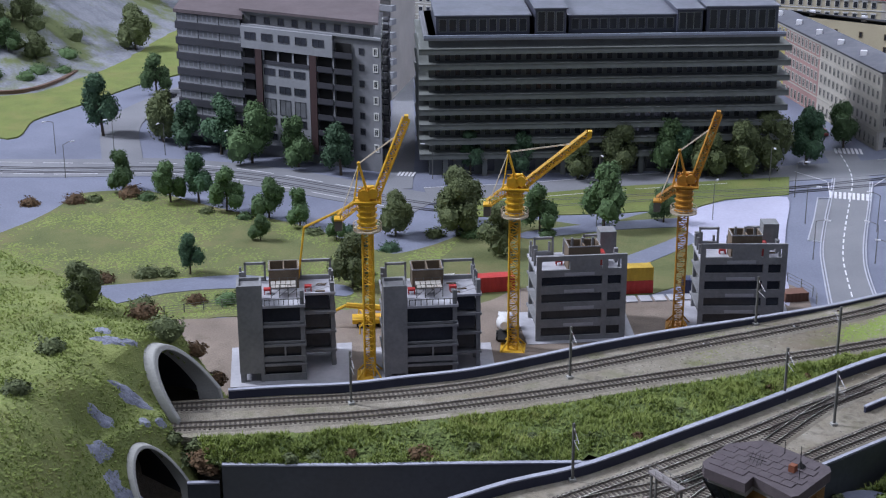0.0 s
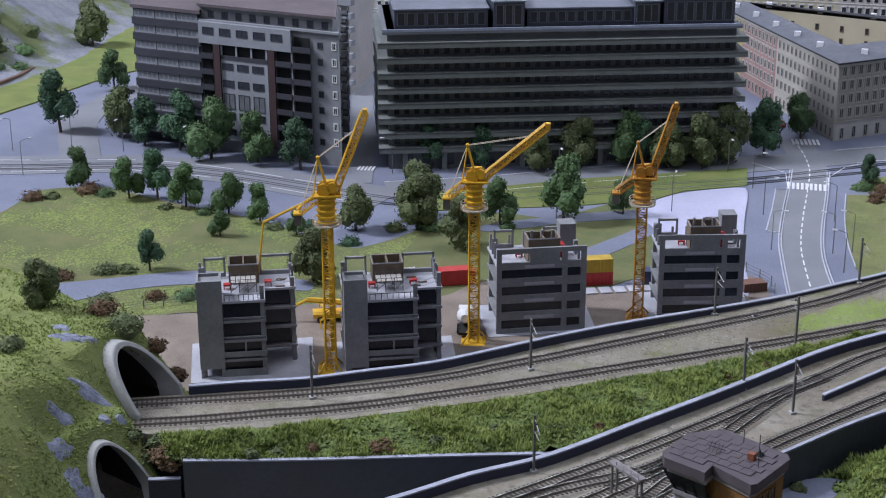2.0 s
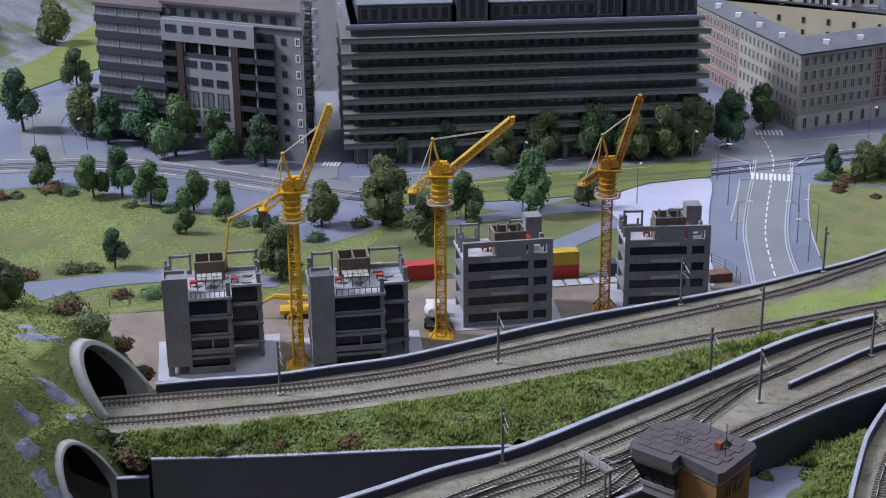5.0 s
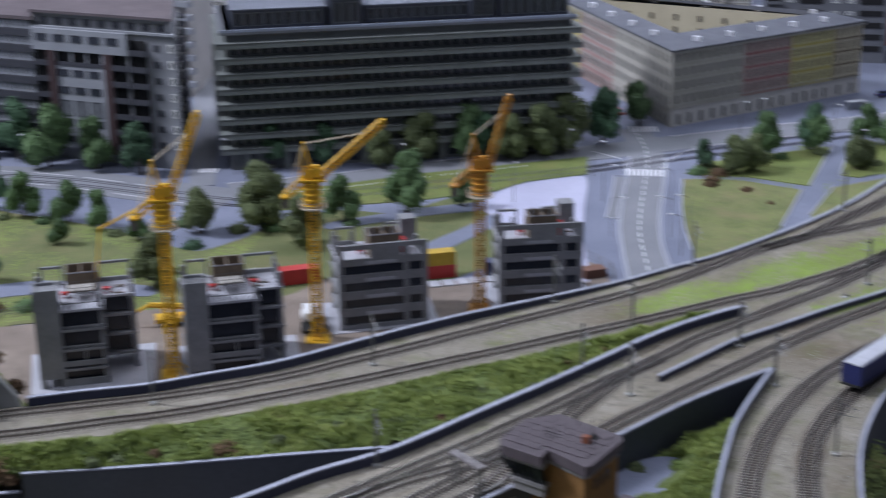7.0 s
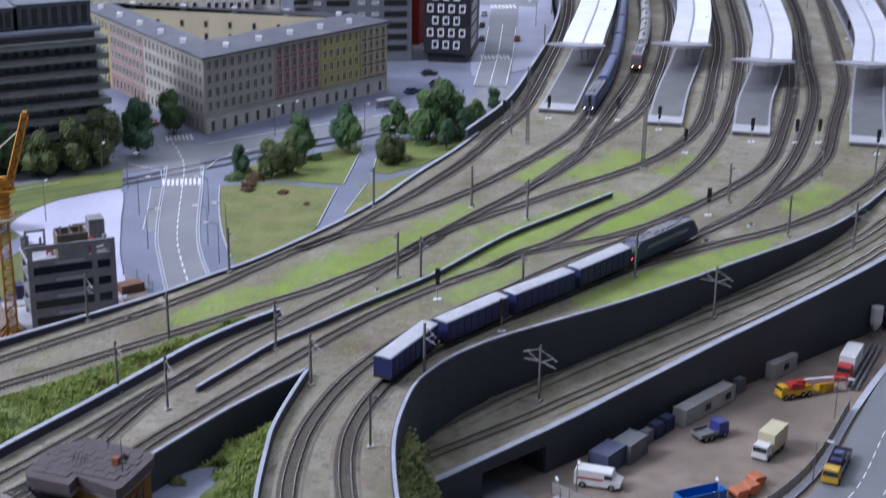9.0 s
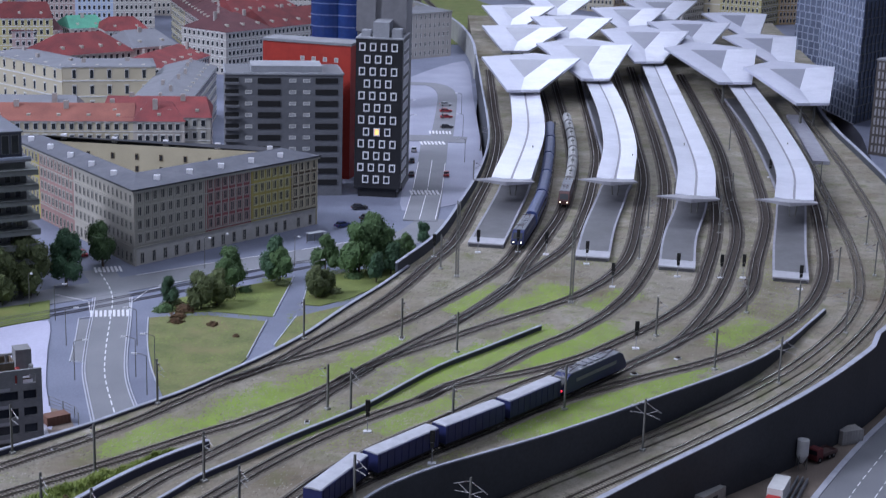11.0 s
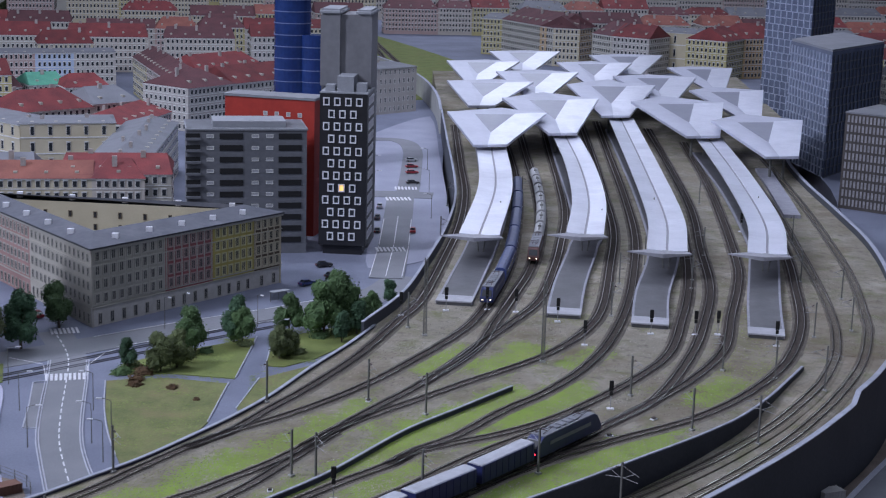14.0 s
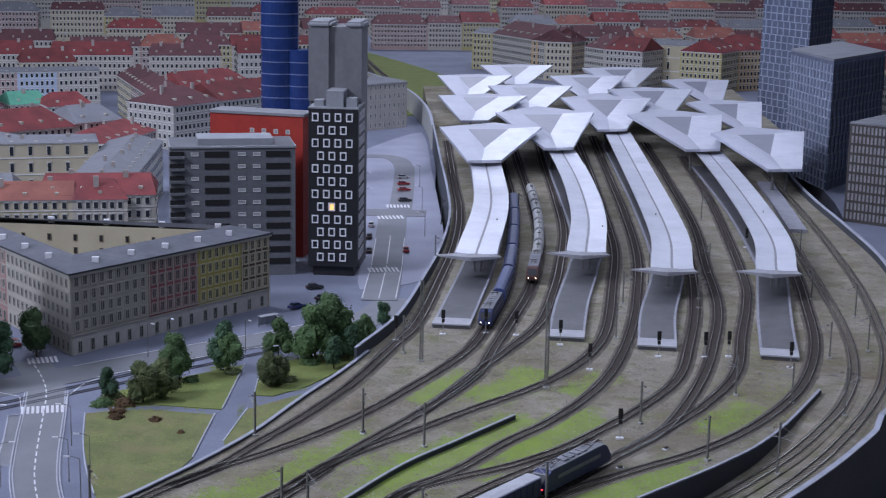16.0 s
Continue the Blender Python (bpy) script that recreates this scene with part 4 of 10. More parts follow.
# ---- platforms with canopies ----
PLATFORMS = (
    ([(0.391, 3.805), (0.440, 4.05), (0.522, 4.477), (0.612, 5.06), (0.675, 5.89), (0.74, 7.0)], 0.046, [(0.493, 4.277), (0.612, 5.04), (0.676, 5.85)]),
    ([(0.650, 3.693), (0.715, 4.02), (0.815, 4.45), (0.885, 4.83), (1.008, 6.28), (1.1, 7.2)], 0.043, [(0.795, 4.306), (0.888, 4.83), (0.960, 5.50), (1.008, 6.20)]),
    ([(0.848, 3.613), (0.915, 3.92), (1.017, 4.290), (1.080, 4.60), (1.190, 5.49), (1.335, 6.9)], 0.045, [(0.988, 4.107), (1.080, 4.58), (1.190, 5.49), (1.330, 6.75)]),
    ([(1.109, 3.529), (1.190, 3.85), (1.317, 4.320), (1.370, 4.55), (1.487, 5.33), (1.590, 6.27)], 0.043, [(1.258, 4.086), (1.368, 4.53), (1.487, 5.33), (1.590, 6.18)]),
)
ZP = ZT + 0.0115
for pts, half, roof in PLATFORMS:
    line = line3(pts, ZT, 0.03)
    base = line[0].copy()
    loc = [p - base for p in line]
    ob = thing("station_platform", Matrix.Translation(base), "long grey station platform with pale edges", "platform", "station platforms", "structure")
    bm = bmesh.new()
    sweep(bm, loc, [(-half + 0.002, -0.001), (half - 0.002, -0.001), (half - 0.002, 0.0105), (-half + 0.002, 0.0105)])
    part("platform_body", bm, plat_m, ob)
    for s in (-1, 1):
        bm = bmesh.new()
        a, b = sorted((s * half, s * (half - 0.0058)))
        sweep(bm, loc, [(a, 0.004), (b, 0.004), (b, 0.0115), (a, 0.0115)])
        part("platform_edge", bm, plat_edge, ob, "pale edge slabs")
    bm = bmesh.new()
    sweep(bm, [loc[0] + (loc[0] - loc[1]) * 0.06, loc[1], loc[2]], [(-half, 0.0085), (half, 0.0085), (half, 0.0120), (-half, 0.0120)])
    part("end_slab", bm, M("platform_end", (0.46, 0.46, 0.50), (0.36, 0.36, 0.40), 30, 0.7), ob, "pale end slab")
    # canopy: two wings dipping to a gutter, on paired columns
    cl = line3(roof, 0.165, 0.03)
    cb = cl[0].copy()
    cl = [p - cb for p in cl]
    ob = thing("platform_canopy", Matrix.Translation((cb.x, cb.y, ZP)), "curved white metal platform canopy on dark columns", "canopy", "platform canopies")
    up = 0.165 - ZP
    cl = [p + Vector((0, 0, up)) for p in cl]
    w = half + 0.010
    for s in (-1, 1):
        for i in range(0, len(cl) - 1, 5):
            seg = cl[i:i + 6]
            if len(seg) < 2:
                continue
            bm = bmesh.new()
            a, b = (0.0034, w) if s > 0 else (-w, -0.0034)
            za, zb = (0.0, 0.004) if s > 0 else (0.004, 0.0)
            sweep(bm, seg, [(a, za - 0.004), (b, zb - 0.004), (b, zb), (a, za)])
            part("roof_panel", bm, roof_metal, ob)
    bm = bmesh.new()
    sweep(bm, cl, [(-0.004, -0.006), (0.004, -0.006), (0.004, -0.0012), (-0.004, -0.0012)])
    part("gutter", bm, M("gutter_grey", (0.30, 0.30, 0.35), None, 40, 0.5), ob, "grey gutter")
    # front lip, thin and wide
    d = (cl[0] - cl[1]).normalized()
    r = sides(cl)[0]
    bm = bmesh.new()
    outline = [cl[0] + r * q + d * e for q, e in ((-w - 0.052, 0.020), (-w * 0.2, 0.036), (w + 0.012, 0.014), (w, -0.004), (-w, -0.004))]
    top = [bm.verts.new(p + Vector((0, 0, 0.001 if k > 2 else -0.001))) for k, p in enumerate(outline)]
    low = [bm.verts.new(p + Vector((0, 0, -0.012 if k in (1, 3, 4) else -0.004))) for k, p in enumerate(outline)]
    bm.faces.new(top), bm.faces.new(low[::-1])
    for k in range(5):
        bm.faces.new((top[k], low[k], low[(k + 1) % 5], top[(k + 1) % 5]))
    part("canopy_lip", bm, M("lip_grey", (0.36, 0.36, 0.40), None, 30, 0.6), ob, "thin grey front edge")
    for i in range(3, len(cl) - 1, 7):
        s = sides(cl)[i]
        for q in (-0.014, 0.014):
            bm = bmesh.new()
            tube(bm, cl[i] + s * q * 0.5 - Vector((0, 0, up)), cl[i] + s * q - Vector((0, 0, 0.007)), 0.0022, 0.0028)
            part("column", bm, mast_m, ob)
bm = bmesh.new()
sweep(bm, line3([(1.590, 4.98), (1.66, 5.4), (1.74, 5.9)], ZT), [(-0.028, -0.001), (0.028, -0.001), (0.028, 0.0115), (-0.028, 0.0115)])
solo("station_platform", bm, plat_edge, "short pale outer platform", "platform", "station platforms", "structure")


# ---- station roof of folded diamonds ----
def diamond(fl, fr, rl, rr, zf, zr, depth=0.5):
    """One folded roof unit: a low front edge, high rear corners, a glazed triangle between."""
    fl, fr, rl, rr = V(fl, zf), V(fr, zf), V(rl, zr), V(rr, zr)
    base = (fl + fr) / 2
    base.z = ZT
    ob = thing("station_roof_unit", Matrix.Translation(base), "folded white metal roof diamond over the platforms", "station roof", "station roof units")
    notch = fl.lerp(fr, 0.42) + (rl + rr - fl - fr) * 0.5 * 0.42
    notch.z = zf + (zr - zf) * 0.25
    ta, tb = rl.lerp(rr, 0.27), rl.lerp(rr, 0.68)
    for t in (ta, tb):
        t.z = zr - 0.006
    back = (rl + rr) / 2 + ((rl + rr) - (fl + fr)) * 0.33
    back.z = zf + 0.02

    def plate(name, pts, material, label=""):
        bm = bmesh.new()
        top = [bm.verts.new(p - base) for p in pts]
        low = [bm.verts.new(p - base - Vector((0, 0, 0.010))) for p in pts]
        bm.faces.new(top), bm.faces.new(low[::-1])
        for k in range(len(pts)):
            bm.faces.new((top[k], low[k], low[(k + 1) % len(pts)], top[(k + 1) % len(pts)]))
        part(name, bm, material, ob, label)

    # one metal in two tones: left and rear plates darker, as if shaded
    plate("left_plate", [fl, fl.lerp(fr, 0.42), notch, ta, rl], roof_shaded)
    plate("right_plate", [fl.lerp(fr, 0.42), fr, rr, tb, notch], roof_metal, "metal plate in its lit tone")
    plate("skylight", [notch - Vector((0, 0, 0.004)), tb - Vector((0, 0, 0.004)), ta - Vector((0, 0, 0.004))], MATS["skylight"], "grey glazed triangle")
    plate("rear_plate", [rl - Vector((0, 0, 0.002)), ta - Vector((0, 0, 0.006)), tb - Vector((0, 0, 0.006)), rr - Vector((0, 0, 0.002)), back], roof_shaded)
    for p in (fl.lerp(fr, 0.3), fl.lerp(fr, 0.7)):
        bm = bmesh.new()
        q = p + ((rl + rr) - (fl + fr)) * 0.08
        tube(bm, Vector((q.x, q.y, ZT)) - base, p - base + ((rl + rr) - (fl + fr)) * 0.08 - Vector((0, 0, 0.008)), 0.006, 0.004)
        part("column", bm, mast_m, ob)


M("skylight", (0.24, 0.245, 0.30), (0.20, 0.205, 0.26), 20, 0.35)
zf, zr = 0.19, 0.24
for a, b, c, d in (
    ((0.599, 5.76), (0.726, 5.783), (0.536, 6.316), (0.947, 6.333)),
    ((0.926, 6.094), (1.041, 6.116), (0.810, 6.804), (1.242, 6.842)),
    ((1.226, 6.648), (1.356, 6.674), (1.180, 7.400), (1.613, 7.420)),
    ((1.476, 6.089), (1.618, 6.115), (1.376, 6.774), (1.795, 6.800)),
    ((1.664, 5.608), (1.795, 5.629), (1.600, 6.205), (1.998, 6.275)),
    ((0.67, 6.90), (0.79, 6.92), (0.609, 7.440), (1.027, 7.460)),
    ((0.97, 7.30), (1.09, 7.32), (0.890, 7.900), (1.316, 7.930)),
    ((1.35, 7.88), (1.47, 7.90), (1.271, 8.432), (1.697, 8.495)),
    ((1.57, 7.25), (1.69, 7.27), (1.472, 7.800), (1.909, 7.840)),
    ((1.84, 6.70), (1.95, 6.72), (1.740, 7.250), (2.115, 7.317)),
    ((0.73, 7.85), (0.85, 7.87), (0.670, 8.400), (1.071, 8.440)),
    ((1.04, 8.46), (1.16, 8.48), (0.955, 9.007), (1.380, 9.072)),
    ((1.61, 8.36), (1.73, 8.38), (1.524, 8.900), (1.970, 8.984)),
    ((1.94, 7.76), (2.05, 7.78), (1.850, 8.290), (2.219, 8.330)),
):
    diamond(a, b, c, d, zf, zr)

# ---- buildings ----
WIN = {}


def window_mesh(w, h, frame, pane, bar=True, deep=0.0012, border=0.0018):
    key = (w, h, frame.name, pane.name, bar, deep, border)
    if key not in WIN:
        bm = bmesh.new()
        b = border
        for x0, x1, z0, z1 in ((-w / 2, w / 2, 0, b), (-w / 2, w / 2, h - b, h), (-w / 2, -w / 2 + b, b, h - b), (w / 2 - b, w / 2, b, h - b)):
            box(bm, x0, x1, -deep, 0.0004, z0, z1)
        if bar:
            box(bm, -0.0005, 0.0005, -deep * 0.7, 0.0002, b, h - b)
        v = [bm.verts.new(p) for p in ((-w / 2 + b, -0.0003, b), (w / 2 - b, -0.0003, b), (w / 2 - b, -0.0003, h - b), (-w / 2 + b, -0.0003, h - b))]
        bm.faces.new(v).material_index = 1
        me = bpy.data.meshes.new("window")
        bm.to_mesh(me)
        bm.free()
        me.materials.append(frame)
        me.materials.append(pane)
        WIN[key] = me
    return WIN[key]


def facade(parent, a, b, z, rows, cols, storey, w, h, frame=None, pane=None, edge=0.02, skip=None, name="window", bar=True, deep=0.0012, border=0.0018):
    """A grid of windows on the wall from a to b (left to right as seen from outside), in the parent's own frame."""
    a, b = Vector(a), Vector(b)
    d = b - a
    me = window_mesh(w, h, frame or frame_w, pane or glass_dark, bar, deep, border)
    rot = Matrix.Rotation(math.atan2(d.y, d.x), 4, "Z")
    span = d.length - 2 * edge
    for r in range(rows):
        for c in range(cols):
            if skip and skip(r, c):
                continue
            p = a + d.normalized() * (edge + span * (c + 0.5) / cols)
            ob = new(name, me)
            ob.parent, ob.matrix_basis = parent, Matrix.Translation((p.x, p.y, z + r * storey)) @ rot


def block(bm, pts, z0, z1):
    prism(bm, pts, z0, z1)


def bands(parent, pts, zs, material, out=0.002, high=0.003, name="cornice", closed=True):
    """Mouldings round an outline (anticlockwise), one part per height."""
    for z in zs:
        bm = bmesh.new()
        n = len(pts)
        for i in range(n if closed else n - 1):
            a, b = Vector(pts[i]), Vector(pts[(i + 1) % n])
            d = b - a
            m = Matrix.Translation((a.x, a.y, 0)) @ Matrix.Rotation(math.atan2(d.y, d.x), 4, "Z")
            box(bm, -out, d.length + out, -out, 0.001, z, z + high, m)
        part(name, bm, material, parent)


def gable(bm, x0, x1, y0, y1, z0, z1, hip=0.0):
    """A pitched roof over a rectangle, ridge along x, with hipped ends."""
    ym = (y0 + y1) / 2
    v = [bm.verts.new(p) for p in ((x0, y0, z0), (x1, y0, z0), (x1, y1, z0), (x0, y1, z0), (x0 + hip, ym, z1), (x1 - hip, ym, z1))]
    for q in ((0, 1, 5, 4), (2, 3, 4, 5), (1, 2, 5), (3, 0, 4), (3, 2, 1, 0)):
        bm.faces.new([v[i] for i in q])


def rect(L, D):
    return [(0, 0), (L, 0), (L, D), (0, D)]


def house(a, b, depth, height, rows, cols, wall, roof, label, pitch=0.05, hip=0.03, side_cols=3, frame=None, z=0.0, group="town houses", win=(0.0105, 0.019)):
    """A town house: front from a to b, with a tiled pitched roof and separate windows."""
    L = math.dist(a, b)
    ob = thing("town_house", pose(a[0], a[1], z, 0, 0, heading(a, b)), label, "house", group)
    bm = bmesh.new()
    block(bm, rect(L, depth), 0, height)
    part("wall", bm, wall, ob)
    bm = bmesh.new()
    gable(bm, -0.004, L + 0.004, -0.004, depth + 0.004, height, height + pitch, hip)
    rf = part("roof", bm, roof, ob)
    bands(ob, rect(L, depth), [height - 0.004], frame or frame_w, 0.003, 0.004)
    st = height / rows
    facade(ob, (0, 0), (L, 0), st * 0.28, rows, cols, st, win[0], win[1], frame, edge=0.01)
    if side_cols:
        facade(ob, (L, 0), (L, depth), st * 0.28, rows, side_cols, st, win[0], win[1], frame, edge=0.02)
        facade(ob, (0, depth), (0, 0), st * 0.28, rows, side_cols, st, win[0], win[1], frame, edge=0.02)
    for k in range(max(1, int(L / 0.16))):
        bm = bmesh.new()
        cx = L * (k + 0.5) / max(1, int(L / 0.16)) + rng.uniform(-0.02, 0.02)
        box(bm, cx - 0.006, cx + 0.006, depth * 0.5 - 0.004, depth * 0.5 + 0.004, height + pitch * 0.6, height + pitch + 0.014)
        part("chimney", bm, M("chimney_plaster", (0.42, 0.38, 0.36), None, 80, 0.9), rf)
    return ob


cream = M("plaster_cream", (0.53, 0.48, 0.35), (0.44, 0.39, 0.28), 12, 0.9, fine=30)
greyplaster = M("plaster_grey", (0.45, 0.43, 0.38), (0.36, 0.345, 0.30), 12, 0.9, fine=30)
lemonframe = M("frame_lemon", (0.58, 0.54, 0.30), None, 60, 0.8)
khaki = M("plaster_khaki", (0.45, 0.43, 0.37), (0.37, 0.35, 0.30), 12, 0.9, fine=30)
pinkish = M("plaster_pink", (0.37, 0.235, 0.215), (0.29, 0.18, 0.165), 12, 0.9, fine=30)
redpl = M("plaster_red", (0.32, 0.115, 0.12), (0.25, 0.085, 0.09), 12, 0.9, fine=30)
mustard = M("plaster_mustard", (0.47, 0.405, 0.13), (0.38, 0.325, 0.10), 12, 0.9, fine=30)
brownpl = M("plaster_brown", (0.13, 0.10, 0.07), (0.10, 0.075, 0.05), 12, 0.9, fine=30)
whitepl = M("plaster_white", (0.47, 0.445, 0.42), (0.36, 0.34, 0.32), 12, 0.9, fine=30, stain=((0.36, 0.33, 0.29), 9, 0.5, 0.85))
blueish = M("plaster_blue", (0.42, 0.50, 0.66), (0.34, 0.42, 0.57), 12, 0.9, fine=30)
roof_red = M("roof_tile_red", (0.215, 0.042, 0.042), (0.105, 0.024, 0.027), 14, 0.85, 0.5, fine=25, per=0.25, bumpscale=350)
roof_orange = M("roof_tile_orange", (0.31, 0.115, 0.085), (0.20, 0.07, 0.055), 14, 0.85, 0.5, fine=25, per=0.15, bumpscale=350)
roof_plum = M("roof_tile_plum", (0.135, 0.052, 0.058), (0.085, 0.034, 0.040), 14, 0.85, 0.5, fine=25, per=0.15, bumpscale=350)
roof_green = M("roof_copper", (0.10, 0.33, 0.22), (0.07, 0.24, 0.17), 20, 0.7, per=0.1)
roof_grey = M("roof_felt", (0.20, 0.205, 0.23), (0.15, 0.155, 0.175), 14, 0.8, 0.3, fine=20)
roof_brown = M("roof_brown", (0.135, 0.108, 0.118), (0.095, 0.077, 0.082), 14, 0.8)
office_dark = M("office_dark", (0.145, 0.155, 0.155), (0.105, 0.112, 0.115), 14, 0.6)
office_ledge = M("office_ledge", (0.205, 0.22, 0.212), (0.155, 0.167, 0.16), 12, 0.65)
apt_grey = M("apartment_grey", (0.26, 0.265, 0.285), (0.20, 0.205, 0.225), 16, 0.85)
apt_dark = M("apartment_dark", (0.050, 0.051, 0.064), (0.036, 0.037, 0.047), 16, 0.7)
apt_pale = M("apartment_pale", (0.31, 0.32, 0.35), (0.25, 0.26, 0.285), 20, 0.8)
maroon = M("maroon_panel", (0.065, 0.035, 0.036), (0.045, 0.024, 0.025), 20, 0.7)
tower_black = M("tower_black", (0.022, 0.022, 0.026), (0.014, 0.014, 0.018), 20, 0.45)
tower_grey = M("tower_grey", (0.20, 0.20, 0.215), (0.15, 0.15, 0.165), 10, 0.6)
block_grey = M("block_grey", (0.155, 0.16, 0.18), (0.115, 0.12, 0.135), 14, 0.7)
glass_blue = M("glass_blue", (0.02, 0.045, 0.17), (0.012, 0.028, 0.11), 10, 0.2)
red_panel = M("red_panel", (0.42, 0.035, 0.02), (0.33, 0.025, 0.015), 14, 0.6)
tower_glass = M("tower_glass", (0.13, 0.155, 0.22), (0.085, 0.10, 0.15), 20, 0.2)
tower_fin = M("tower_fin", (0.36, 0.40, 0.50), (0.28, 0.31, 0.40), 20, 0.5)
lit = M("lamp_amber", (1.0, 0.55, 0.15), None, 20, 0.5, emit=1.5)


def office():
    """The long dark slab with eight ledges."""
    a, b = (-1.468, 3.216), (-0.705, 3.600)
    L, D, Hh = math.dist(a, b), 0.34, 0.335
    ob = thing("office_building", pose(a[0], a[1], 0, 0, 0, heading(a, b)), "long dark grey office block with a ledge at every storey", "office building")
    bm = bmesh.new()
    block(bm, [(0.012, 0.012), (L - 0.012, 0.012), (L - 0.012, D), (0.012, D)], 0.0, Hh)
    part("wall", bm, office_dark, ob)
    st = 0.0362
    for k in range(8):
        z = 0.058 + k * st
        bm = bmesh.new()
        box(bm, -0.012, L + 0.012, -0.014, D + 0.01, z - 0.004, z)
        box(bm, -0.012, L + 0.012, -0.014, -0.010, z - 0.013, z + 0.001)
        part("ledge", bm, office_ledge, ob)
        if k < 7:
            facade(ob, (0.012, 0.012), (L - 0.012, 0.012), z + 0.003, 1, 34, st, 0.015, 0.020, office_ledge, glass_dark, edge=0.008, bar=False, border=0.0012)
            facade(ob, (L - 0.012, 0.012), (L - 0.012, D), z + 0.003, 1, 10, st, 0.015, 0.020, office_ledge, glass_dark, edge=0.01, bar=False, border=0.0012)
    for c in range(9):
        bm = bmesh.new()
        x = 0.05 + (L - 0.1) * c / 8
        box(bm, x - 0.006, x + 0.006, -0.004, 0.006, 0, 0.055)
        part("pillar", bm, office_ledge, ob)
    facade(ob, (0.012, 0.012), (L - 0.012, 0.012), 0.006, 1, 16, st, 0.030, 0.036, office_dark, glass_dark, edge=0.02, bar=False)
    rf = bmesh.new()
    box(rf, 0.0, L, 0.0, D, Hh - 0.006, Hh)
    rf = part("roof", rf, roof_grey, ob)
    for x0, x1, y0, y1, z1 in ((0.03, 0.25, 0.03, 0.30, 0.045), (0.262, 0.335, 0.02, 0.32, 0.062), (0.345, 0.60, 0.045, 0.30, 0.04), (0.60, 0.66, 0.03, 0.3, 0.055), (0.67, 0.84, 0.03, 0.31, 0.06)):
        bm = bmesh.new()
        box(bm, x0, x1, y0, y1, Hh - 0.001, Hh + z1)
        part("penthouse", bm, M("penthouse_wall", (0.085, 0.095, 0.13), (0.055, 0.06, 0.085), 40, 0.35), rf, "dark glazed rooftop storey")
        facade(rf, (x0, y0), (x1, y0), Hh + 0.008, 1, max(3, round((x1 - x0) / 0.024)), 0.03, 0.018, z1 - 0.014, office_ledge, glass_dark, edge=0.004, bar=False, border=0.0012)
        bm = bmesh.new()
        box(bm, x0 - 0.004, x1 + 0.004, y0 - 0.004, y1 + 0.004, Hh + z1, Hh + z1 + 0.003)
        part("roof_edge", bm, M("office_roof", (0.17, 0.18, 0.22), (0.12, 0.13, 0.16), 12, 0.8), rf, "grey flat roof edge")
    bm = bmesh.new()
    box(bm, 0.0, L, 0.0, 0.004, Hh, Hh + 0.006)
    part("parapet", bm, tower_fin, rf)


office()


